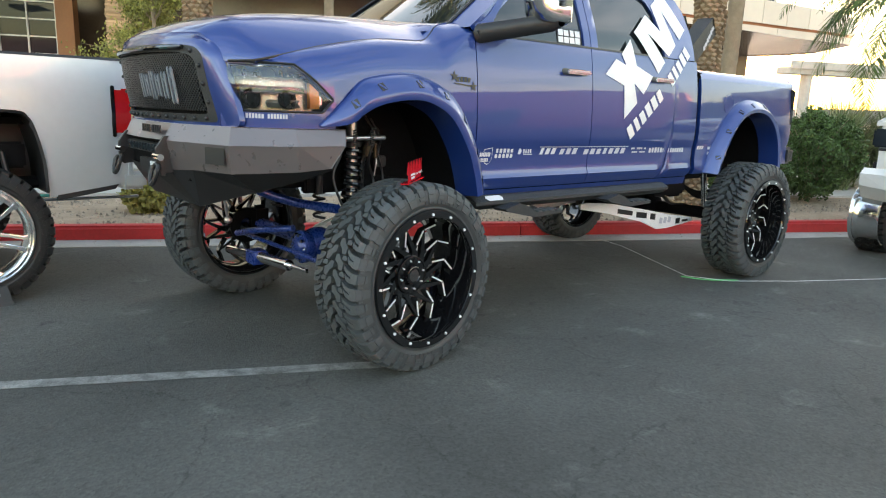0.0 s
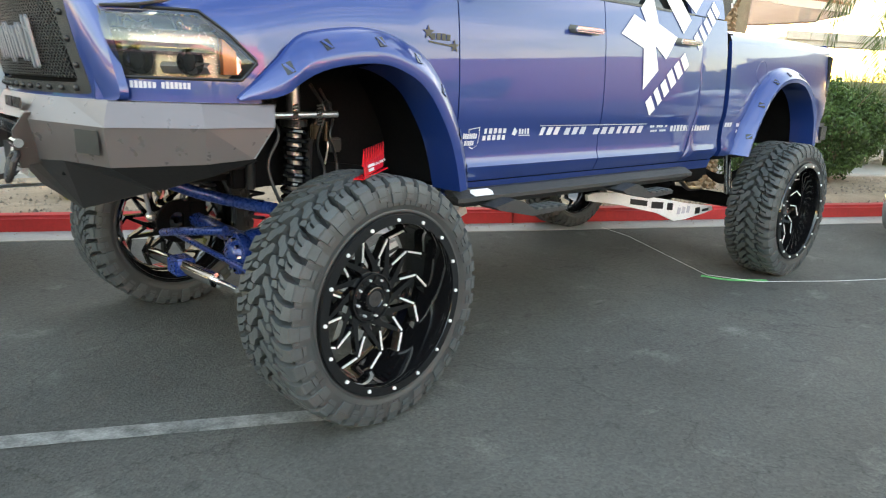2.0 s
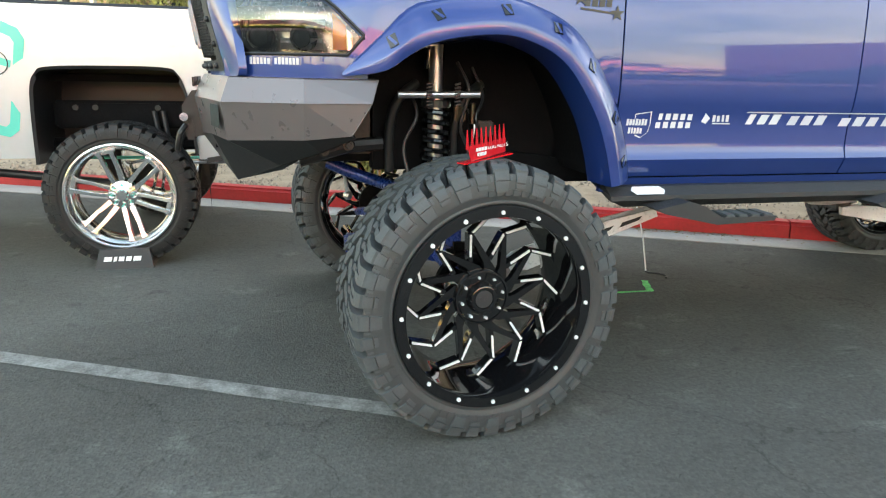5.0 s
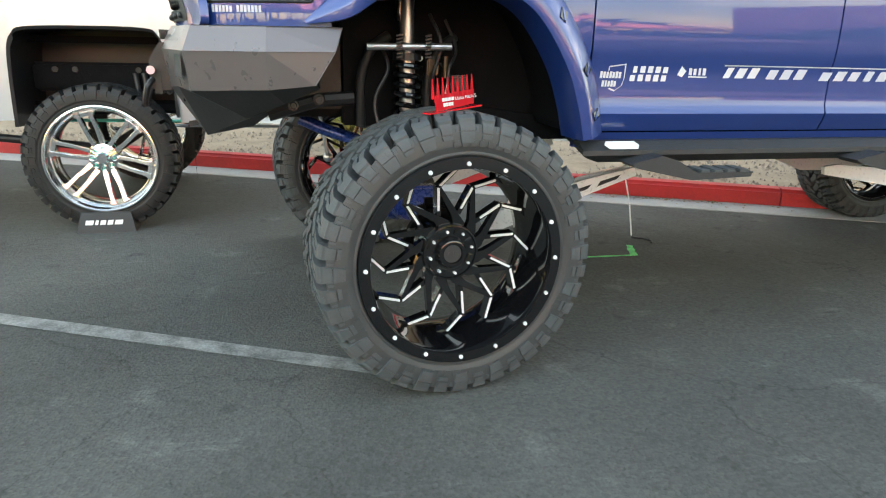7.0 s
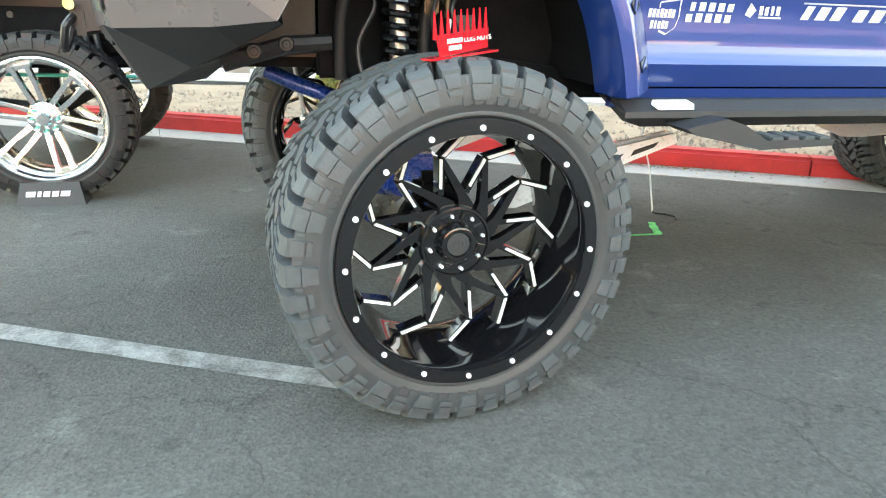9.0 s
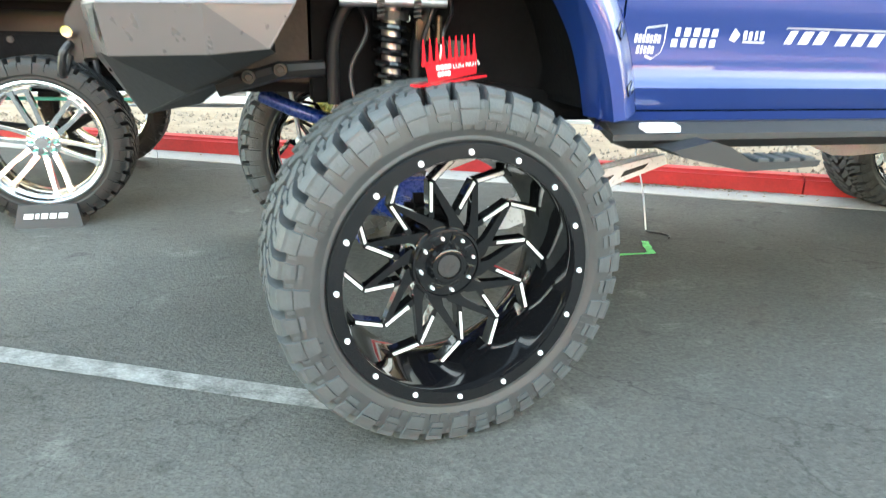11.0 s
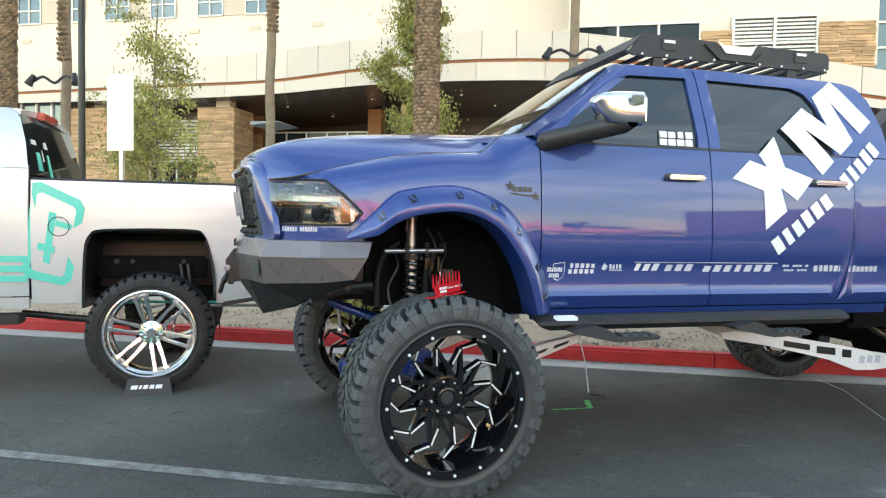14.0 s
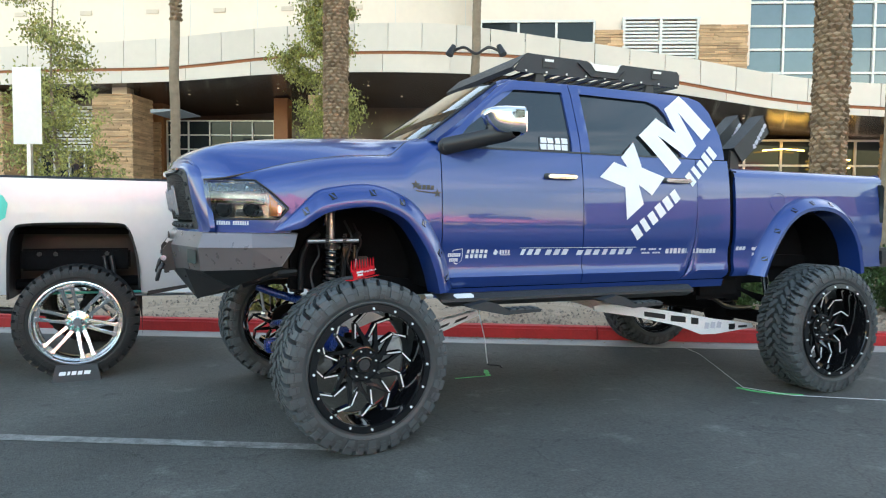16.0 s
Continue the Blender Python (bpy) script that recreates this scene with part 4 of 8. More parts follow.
def tread_mesh(R, w, n):
    """Mud tread: wide lugs that sweep from the middle to the shoulder and step on to the sides."""
    bm = B()
    h = w / 2
    P = 2 * math.pi / n
    rnd = random.Random(4)
    for i in range(n):
        for s in (-1, 1):
            o = i * P + (0.5 * P if s > 0 else 0)
            j0 = rnd.uniform(-0.03, 0.03)
            base = R - 0.058
            # hooked lug in the middle
            lug_band(bm, R, [(s * h * 0.02, o - 1.05 * P), (s * h * 0.14, o - 0.98 * P), (s * h * 0.26, o - 0.62 * P), (s * h * 0.40, o - 0.55 * P)], [0.18 * P, 0.30 * P, 0.34 * P, 0.22 * P], base, R)
            lug_band(bm, R, [(s * h * 0.30, o - 0.08 * P), (s * h * 0.42, o - 0.10 * P), (s * h * 0.50, o - 0.02 * P)], [0.13 * P, 0.16 * P, 0.10 * P], base, R - 0.002)
            # two prongs that join in a wide shoulder lug
            long = i % 2 == 0
            wd = 0.38 if long else 0.31
            for g in (-1, 1):
                lug_band(bm, R, [(s * h * (0.46 if g < 0 else 0.54), o + (-0.36 + g * 0.21) * P), (s * h * 0.62, o + (-0.12 + g * 0.20) * P), (s * h * 0.79, o + g * 0.19 * P)], [0.11 * P, 0.135 * P, wd * 0.42 * P], base, R - 0.001)
            lug_band(bm, R, [(s * h * 0.785, o), (s * h * 0.86, o + 0.02 * P), (s * h * 0.955, o + 0.03 * P)], [wd * P, wd * P, wd * 0.97 * P], base, R - 0.001)
            c = o + 0.03 * P
            if long:
                side_tab(bm, R, h, s, c - (0.40 + j0) * P, c + 0.40 * P, R - 0.098 - rnd.uniform(0, 0.004), R - 0.058, 0.007)
                side_tab(bm, R, h, s, c - 0.38 * P, c + (0.38 + j0) * P, R - 0.0555, R - 0.016, 0.008, 0.0)
            else:
                side_tab(bm, R, h, s, c - 0.31 * P, c + (0.31 + j0) * P, R - 0.062, R - 0.016, 0.006)
                side_tab(bm, R, h, s, c - 0.33 * P, c + 0.30 * P, R - 0.083, R - 0.068, 0.004)
            # low step in the groove beside
            side_tab(bm, R, h, s, c + 0.41 * P, c + 0.60 * P, R - 0.060, R - 0.040, 0.0015, 0.0)
    return bm


def side_marks(R, rl, w):
    """Faint raised bars and ridges moulded in the sidewall."""
    bm = B()
    h = w / 2
    mid = rl + (R - rl) * 0.36
    for a0, count, step in ((62, 9, 4.2), (242, 9, 4.2), (150, 4, 2.4), (330, 4, 2.4), (20, 3, 5.5), (200, 3, 5.5)):
        for k in range(count):
            a, wd = radians(a0 + k * step), radians(step * 0.32)
            vs = []
            for yy in (h * 0.99, h * 1.004 + 0.0035):
                for aa, r in ((a - wd, mid - 0.011), (a + wd, mid - 0.011), (a + wd, mid + 0.011), (a - wd, mid + 0.011)):
                    vs.append(bm.verts.new((r * math.cos(aa), -yy, r * math.sin(aa))))
            for f in ((4, 5, 6, 7), (0, 1, 5, 4), (1, 2, 6, 5), (2, 3, 7, 6), (3, 0, 4, 7)):
                bm.faces.new([vs[q] for q in f])
    return bm


def rim_barrel(rl, depth, w):
    """Lip, dished barrel and back flange."""
    bm = B()
    lathe(bm, [(rl - 0.002, 0.03), (rl + 0.012, 0.0), (rl + 0.008, -0.012), (rl - 0.03, -0.014), (rl - 0.034, -0.004), (rl - 0.036, 0.02), (rl - 0.045, depth * 0.5), (rl - 0.055, depth), (rl - 0.06, depth + 0.05), (rl - 0.045, w - 0.05), (rl - 0.005, w), (rl + 0.012, w)], 72)
    return bm


def wheel_to(r, a, h):
    return Vector((r * math.cos(a), h, r * math.sin(a)))


def spoke_prism(bm, poly, face, thick):
    """poly: (r, angle degrees); face(r): depth of the face below the lip."""
    lo = [bm.verts.new(wheel_to(r, radians(a), face(r))) for r, a in poly]
    hi = [bm.verts.new(wheel_to(r * (1 if r < 0.1 else 1.0), radians(a), face(r) + thick)) for r, a in poly]
    n = len(poly)
    bm.faces.new(lo)
    bm.faces.new(hi[::-1])
    for i in range(n):
        bm.faces.new((lo[i], lo[(i + 1) % n], hi[(i + 1) % n], hi[i]))


RL = 0.383


def face(r):
    """Depth of the spokes' faces below the lip."""
    return 0.150 - 0.02 * min(1, max(0, (r - 0.1) / 0.2))


MESH = {}


def keep(name, bm, mats, smooth=False):
    bmesh.ops.recalc_face_normals(bm, faces=bm.faces)
    me = bpy.data.meshes.new(name)
    bm.to_mesh(me)
    bm.free()
    if smooth:
        me.shade_smooth()
        me.set_sharp_from_angle(angle=radians(38))
    for one in mats if isinstance(mats, (list, tuple)) else [mats]:
        me.materials.append(one)
    MESH[name] = me
    return me


W_T = 0.37
keep("tyre", tyre_mesh(TYRE_R, RL, W_T), M["rubber_side"], True)
keep("tread", tread_mesh(TYRE_R, W_T, 40), M["rubber"])
keep("side_marks", side_marks(TYRE_R, RL, W_T), M["rubber_side"])
keep("barrel", rim_barrel(RL, 0.17, W_T - 0.02), M["black"], True)
bm = B()
# swept blade, thin return arm to the next blade, hook out to the barrel
spoke_prism(bm, [(0.10, -48), (0.10, -20), (0.14, -14.5), (0.264, 0.9), (0.267, -2.4), (0.128, -37)], face, 0.03)
spoke_prism(bm, [(0.267, 1.4), (0.258, -2.4), (0.150, 2.6), (0.158, 8.6)], lambda r: face(r) + 0.003, 0.042)
spoke_prism(bm, [(0.270, 0.2), (0.262, -3.4), (0.322, -16.4), (0.331, -13.8)], lambda r: face(r) + 0.003, 0.042)
spoke_prism(bm, [(0.331, -13.8), (0.322, -16.4), (0.334, -23.5), (0.344, -21)], lambda r: face(r) + 0.014, 0.05)
keep("spoke", bm, M["black"])
bm = B()
spoke_prism(bm, [(0.265, 0.6), (0.2602, -1.3), (0.172, 3.3), (0.1765, 5.8)], lambda r: face(r) - 0.001, 0.004)
spoke_prism(bm, [(0.2710, -1.2), (0.2662, -3.0), (0.3218, -15.4), (0.327, -14.0)], lambda r: face(r) - 0.001, 0.004)
keep("milled_edge", bm, M["milled"])
bm = B()
lathe(bm, [(0.0001, 0.119), (0.037, 0.119), (0.041, 0.114), (0.046, 0.113), (0.053, 0.116), (0.057, 0.124), (0.058, 0.138), (0.062, 0.144), (0.100, 0.140), (0.103, 0.134), (0.110, 0.135), (0.114, 0.146), (0.115, 0.30), (0.02, 0.30)], 40)
for k in range(20):
    a = k * math.pi / 10
    c, d = math.cos(a), math.sin(a)
    rod(bm, (0.0565 * c, 0.118, 0.0565 * d), (0.0585 * c, 0.138, 0.0585 * d), 0.0035, 0.0035, 6)
keep("hub_cap", bm, M["black"], True)
bm = B()
lathe(bm, [(0.0001, 0.1175), (0.034, 0.1175), (0.036, 0.1195)], 32)
for x0, x1 in ((-0.018, -0.012), (0.002, 0.006), (0.012, 0.018)):
    box(bm, x0, x1, 0.1150, 0.1185, -0.008, 0.009)
keep("cap_badge", bm, M["powder"])
bm = B()
spoke_prism(bm, [(0.072, -14), (0.072, 14), (0.098, 12), (0.098, -12)], lambda r: 0.1365, 0.02)
spoke_prism(bm, [(0.079, -9.5), (0.079, 9.5), (0.092, 8.0), (0.092, -8.0)], lambda r: 0.1335, 0.02)
keep("hub_pad", bm, M["black"])
bm = B()
rod(bm, (0, 0, 0), (0, -0.007, 0), 0.0085, 0.007, 10)
keep("lip_bolt", bm, M["milled"])
bm = B()
rod(bm, (0, 0.01, 0), (0, -0.010, 0), 0.0075, 0.005, 6)
keep("lug_nut", bm, M["milled"])
bm = B()
lathe(bm, [(0.06, 0.30), (0.135, 0.30), (0.135, 0.33), (0.06, 0.33)], 40)
keep("brake_disc", bm, M["dark"], True)


def mud_wheel(m, label):
    w = part("wheel", MESH["barrel"], None, truck, label, m)
    part("tyre", MESH["tyre"], None, w, "chunky black mud-terrain tyre", m @ pose(0, W_T / 2 - 0.005, 0))
    part("tread", MESH["tread"], None, w, m=m @ pose(0, W_T / 2 - 0.005, 0))
    part("sidewall_lettering", MESH["side_marks"], None, w, m=m @ pose(0, W_T / 2 - 0.005, 0), kind="stuff")
    for k in range(12):
        r = m @ pose(0, 0, 0, 0, k * 30 + 17.2, 0)
        part("spoke", MESH["spoke"], None, w, m=r)
        part("milled_edge", MESH["milled_edge"], None, w, "milled bright spoke edge", r)
    part("hub_cap", MESH["hub_cap"], None, w, m=m)
    part("cap_badge", MESH["cap_badge"], None, w, m=m)
    for k in range(8):
        part("hub_pad", MESH["hub_pad"], None, w, m=m @ pose(0, 0, 0, 0, k * 45 + 22.5, 0))
    part("brake_disc", MESH["brake_disc"], None, w, m=m)
    for k in range(16):
        a = radians(k * 22.5 - 0.6)
        part("lip_bolt", MESH["lip_bolt"], None, w, m=m @ Matrix.Translation(wheel_to(RL - 0.014, a, -0.013)))
    for k in range(8):
        a = radians(k * 45 + 12)
        part("lug_nut", MESH["lug_nut"], None, w, m=m @ Matrix.Translation(wheel_to(0.085, a, 0.135)))
    return w


WHEEL_Y = -1.275
STEER = 6.0
mud_wheel(pose(0.0, -1.09, HUB_Z, 0, 0, STEER) @ pose(0, WHEEL_Y + 1.09, 0), "black deep-dish wheel with milled forked spokes")
mud_wheel(pose(4.08, WHEEL_Y, HUB_Z, 0, 13, 0), "black deep-dish wheel with milled forked spokes")
mud_wheel(pose(-0.13, 0.96, HUB_Z, 0, 0, STEER) @ pose(0, -WHEEL_Y - 1.09, 0, 0, 5, 180), "black deep-dish wheel with milled forked spokes")
mud_wheel(pose(4.08, -WHEEL_Y, HUB_Z, 0, 21, 180), "black deep-dish wheel with milled forked spokes")

# ---- front bumper: folded steel plate ----
STN = [(-1.118, 0.0), (-1.095, -0.35), (-1.035, -0.55), (-0.945, -0.86), (-0.65, -1.03), (-0.385, -1.085)]
SKIRT = [(-0.94, 0.0, 0.905), (-0.935, -0.34, 0.90), (-0.926, -0.395, 0.895), (-0.74, -0.72, 1.0), (-0.59, -0.93, 1.075), (-0.47, -1.05, 1.14)]
FWD = Matrix.Translation((0.072, -0.02, 0))


def bumper_row(i):
    x, y = STN[i]
    top, mid = 1.349, (1.258, 1.258, 1.258, 1.258, 1.262, 1.266)[i]
    low = (1.10, 1.10, 1.112, 1.115, 1.13, 1.15)[i]
    inward = (Vector((1, 0, 0)), Vector((1, 0, 0)), Vector((0.9, 0.3, 0)), Vector((0.6, 0.75, 0)), Vector((0.1, 1, 0)), Vector((0, 1, 0)))[i].normalized()
    p = Vector((x, y, 0))
    back = Vector((0.0, 0, 0)) if i < 5 else Vector((-0.10, 0, 0))
    up = Vector((0, 0, 1))
    q = Vector(SKIRT[i])
    return [p + inward * 0.20 + up * top, p + inward * 0.05 + up * top, p + back * 0.3 + up * mid, p + back + inward * 0.026 + up * low, q, q + inward * 0.2 + up * 0.03]


bm = B()
box(bm, -1.13, -1.10, -0.35, 0.35, 1.10, 1.27)
bumper = part("front_bumper", bm, M["dark"], truck, "faceted bare-steel and black plate bumper", m=FWD)
for sgn in (-1, 1):
    rows = [bumper_row(i) for i in range(6)]
    for lev, name, mt in ((0, "top_plate", "bronze"), (1, "upper_band", "bronze"), (2, "face_plate", "bronze"), (3, "skirt", "satin"), (4, "skirt", "satin")):
        bm = B()
        grid(bm, [[(r[k].x, -sgn * r[k].y, r[k].z) for k in (lev, lev + 1)] for r in rows[1 if lev == 2 else 0:]])
        rim_in(bm, (0.003, sgn * 0.006, 0))
        part(name, bm, M[mt], bumper)
    # fog light pocket in the angled plate: a flat black patch paints its shade
    a, b = Vector((-1.035, -0.55, 0)), Vector((-0.945, -0.85, 0))
    out = Vector((-0.92, -0.38, 0)).normalized()
    q = lambda f, z, o: Vector(((a + (b - a) * f + out * o).x, -sgn * (a + (b - a) * f + out * o).y, z))
    bm = B()
    for f0, f1, z0, z1, o in ((0.45, 0.92, 1.158, 1.243, 0.004),):
        vs = [bm.verts.new(q(f, z, o)) for f, z in ((f0, z0), (f1, z0), (f1, z1), (f0, z1))]
        bm.faces.new(vs)
        vs = [bm.verts.new(q(f, z, o - 0.02)) for f, z in ((f0, z0), (f1, z0), (f1, z1), (f0, z1))]
        bm.faces.new(vs[::-1])
    part("fog_light_pocket", bm, M["black_vinyl"], bumper)
    # tow bracket and shackle
    y0 = sgn * 0.345
    bm = B()
    prism(bm, [(-1.13, 1.285), (-1.17, 1.28), (-1.215, 1.215), (-1.215, 1.10), (-1.19, 1.08), (-1.12, 1.09)], y0 - 0.012, y0 + 0.012, lambda u, w, h: (u, h, w))
    br = part("tow_bracket", bm, M["satin"], bumper, m=FWD)
    bm = B()
    tube(bm, [(-1.225 - 0.02 * math.sin(t), y0 + 0.045 * math.cos(t) * 1.0, 1.10 - 0.075 * math.sin(t) if math.sin(t) > 0 else 1.10 - 0.03 * math.sin(t)) for t in np.linspace(0, 2 * math.pi, 18, endpoint=False)], 0.013, 8, True)
    part("shackle", bm, M["satin"], bumper, m=FWD)
    bm = B()
    rod(bm, (-1.205, y0 - 0.05, 1.17), (-1.205, y0 + 0.05, 1.17), 0.018, seg=12)
    part("pin", bm, M["chrome"], bumper, m=FWD)
bm = B()
box(bm, -1.18, -1.14, -0.27, 0.27, 1.18, 1.235, None, 0.006)
lb = part("light_bar", bm, M["satin"], bumper, "black LED light bar", m=FWD)
for i in range(10):
    bm = B()
    rod(bm, (-1.178, -0.245 + i * 0.054, 1.208), (-1.184, -0.245 + i * 0.054, 1.208), 0.02, seg=14)
    part("light_lens", bm, M["window"], bumper, m=FWD)
bm = B()
box(bm, -1.20, -1.17, -0.36, -0.02, 1.07, 1.15)
part("mount_plate", bm, M["satin"], bumper, m=FWD)
for k, (y0, y1, z0, z1) in enumerate(((-0.33, -0.27, 1.115, 1.14), (-0.26, -0.21, 1.115, 1.14), (-0.33, -0.30, 1.08, 1.105), (-0.29, -0.26, 1.08, 1.105), (-0.25, -0.22, 1.08, 1.105))):
    bm = B()
    box(bm, -1.204, -1.2005, y0, y1, z0, z1)
    part("label_bar", bm, M["white"], bumper, m=FWD)
for i in range(9):
    if i == 4:
        continue
    bm = B()
    y = -0.30 + i * 0.035
    box(bm, -1.172, -1.165, y, y + 0.026, 1.295, 1.335, Matrix.Translation((0.0, 0, 0)))
    part("cut_out", bm, M["black_vinyl"], bumper, m=FWD)

# ---- running gear of the pickup ----
fr = "dark"
for sgn in (-1, 1):
    bm = B()
    tube(bm, [(-1.0, sgn * 0.42, 1.10), (-0.5, sgn * 0.44, 1.08), (0.6, sgn * 0.45, 0.93), (3.2, sgn * 0.47, 0.93), (3.8, sgn * 0.47, 1.08), (4.9, sgn * 0.47, 1.05)], 0.075, 4)
    part("frame_rail", bm, M["dark"], truck)
    # coil-over
    top, low = Vector((-0.08, sgn * 0.62, 1.50)), Vector((-0.075, sgn * 0.62, 0.78))
    bm = B()
    rod(bm, top.lerp(low, 0.1), top.lerp(low, 0.30), 0.030, seg=20)
    rod(bm, top.lerp(low, 0.30), top.lerp(low, 0.85), 0.034, seg=20)
    rod(bm, top.lerp(low, 0.5), low, 0.022, seg=14)
    shock = part("shock_absorber", bm, M["steel"], truck, "steel coil-over shock absorber with a black spring", smooth=True)
    bm = B()
    rod(bm, top, top + Vector((0, 0, -0.09)), 0.024, 0.032, seg=16)
    part("top_mount", bm, M["steel"], shock, smooth=True)
    bm = B()
    n = 200
    pts = []
    for i in range(n):
        t = i / (n - 1)
        c = top.lerp(low, 0.36 + 0.56 * t)
        a = t * 2 * math.pi * 10
        pts.append(c + Vector((0.057 * math.cos(a), 0.057 * math.sin(a), 0)))
    tube(bm, pts, 0.0125, 8)
    part("spring", bm, M["black"], shock, smooth=True)
    for f in (0.33, 0.93):
        bm = B()
        c = top.lerp(low, f)
        rod(bm, c, c + Vector((0, 0, -0.03)), 0.062, seg=20)
        part("spring_seat", bm, M["satin"], shock)
    for dx in (-0.04, 0.03):
        bm = B()
        rod(bm, (dx - 0.08, sgn * 0.60, 1.39), (dx - 0.075, sgn * 0.60, 1.50), 0.012, seg=8)
        part("stud", bm, M["chrome"], shock)
    # hoop and cross bar over it
    bm = B()
    rod(bm, (-0.26, sgn * 0.72, 1.285), (0.09, sgn * 0.72, 1.29), 0.014, seg=12)
    bar = part("limit_bar", bm, M["steel"], truck)
    for x in (-0.13, -0.01):
        bm = B()
        for k in range(7):
            rod(bm, (x - 0.012, sgn * 0.735, 1.245 + k * 0.014), (x + 0.012, sgn * 0.735, 1.250 + k * 0.014), 0.005, seg=6)
        part("chain", bm, M["satin"], bar)
    for x in (-0.27, 0.02):
        bm = B()
        tube(bm, bend([(x, sgn * 0.56, 0.95), (x, sgn * 0.58, 1.15), (x + 0.04, sgn * 0.60, 1.27), (x + 0.12, sgn * 0.56, 1.33)], 5), 0.022, 10)
        part("shock_hoop", bm, M["satin"], truck, smooth=True)
    bm = B()
    box(bm, -0.35, 0.12, sgn * 0.48, sgn * 0.54, 0.95, 1.45, None, 0.01)
    part("shock_tower", bm, M["dark"], truck)
    bm = B()
    box(bm, -0.75, -0.25, sgn * 0.50, sgn * 0.53, 1.02, 1.30, None, 0.01)
    part("fender_brace", bm, M["rust"], truck)
    bm = B()
    tube(bm, [(-0.66, sgn * 0.56, 1.0), (-0.45, sgn * 0.56, 1.06), (-0.30, sgn * 0.55, 1.07)], 0.03, 8)
    arm = part("arm_bracket", bm, M["satin"], truck)
    for x, z in ((-0.555, 1.04), (-0.45, 1.065)):
        bm = B()
        lathe(bm, [(0.0001, -0.012), (0.012, -0.012), (0.014, 0.0), (0.022, 0.0), (0.028, 0.008)], 18, pose(x, sgn * 0.592, z) @ Matrix.Diagonal((1, -sgn, 1, 1)))
        part("bolt", bm, M["satin"], arm, smooth=True)
    # small inner coil
    bm = B()
    pts = [Vector((-0.12 + 0.035 * math.cos(a), sgn * 0.30 + 0.035 * math.sin(a), 1.0 - 0.25 * a / (2 * math.pi * 6))) for a in np.linspace(0, 2 * math.pi * 6, 90)]
    tube(bm, pts, 0.009, 6)
    part("bump_spring", bm, M["satin"], truck, smooth=True)
    # silver front arms and the rear traction bars
    bm = B()
    poly = [(0.30, 0.50), (0.34, 0.535), (0.80, 0.69), (1.06, 0.745), (1.075, 0.705), (0.85, 0.625), (0.40, 0.46), (0.32, 0.46)]
    prism(bm, poly, sgn * 0.50, sgn * 0.515, lambda u, w, h: (u, h, w))
    prism(bm, poly, sgn * 0.56, sgn * 0.575, lambda u, w, h: (u, h, w))
    fa = part("control_arm", bm, M["milled"], truck, "silver slotted front control arm")
    # no holes cut: black patches paint the shade inside the slots
    for x, z in ((0.55, 0.560), (0.78, 0.640), (0.93, 0.685)):
        bm = B()
        prism(bm, [(x - 0.06, z - 0.03), (x + 0.04, z + 0.004), (x + 0.06, z + 0.026), (x - 0.045, z - 0.005)], sgn * 0.5755, sgn * 0.578, lambda u, w, h: (u, h, w))
        part("slot", bm, M["black_vinyl"], fa)
    bm = B()
    poly = [(2.02, 0.755), (2.10, 0.765), (2.45, 0.735), (3.04, 0.635), (3.30, 0.585), (3.72, 0.525), (3.74, 0.49), (3.58, 0.475), (3.30, 0.455), (3.14, 0.46), (2.90, 0.545), (2.40, 0.655), (2.03, 0.715)]
    prism(bm, poly, sgn * 0.70, sgn * 0.722, lambda u, w, h: (u, h, w))
    tb = part("traction_bar", bm, M["milled"], truck, "silver slotted steel traction bar")
    # black patches on the solid bar, painting the dark of its openings
    for x0, x1, z0, z1, sl in ((2.52, 2.74, 0.635, 0.675, -0.035), (2.80, 2.96, 0.585, 0.635, -0.02), (3.02, 3.10, 0.555, 0.61, -0.01), (3.45, 3.52, 0.485, 0.535, 0.0), (3.56, 3.66, 0.495, 0.515, 0.0)):
        bm = B()
        prism(bm, [(x0, z0 - sl * 0.4), (x1, z0 + sl * 0.6), (x1, z1 + sl * 0.6), (x0, z1 - sl * 0.4)], sgn * 0.7225, sgn * 0.725, lambda u, w, h: (u, h, w))
        part("slot", bm, M["black_vinyl"], tb)
    for x in (3.17, 3.24, 3.31):
        bm = B()
        prism(bm, [(x, 0.51), (x + 0.045, 0.505), (x + 0.055, 0.555), (x + 0.01, 0.565)], sgn * 0.7225, sgn * 0.724, lambda u, w, h: (u, h, w))
        part("label_bar", bm, M["grey_vinyl"], tb)
    # rear leaf springs and shock
    bm = B()
    for k in range(4):
        tube(bm, bend([(3.25 + k * 0.1, sgn * 0.62, 0.98 - k * 0.03), (4.08, sgn * 0.62, 0.74 - k * 0.02), (4.9 - k * 0.1, sgn * 0.62, 0.98 - k * 0.03)], 6), 0.016, 4)
    part("leaf_spring", bm, M["dark"], truck)
    bm = B()
    rod(bm, (3.80, sgn * 0.72, 1.15), (3.92, sgn * 0.74, 0.62), 0.03, seg=14)
    part("rear_shock", bm, M["chrome"], truck, smooth=True)

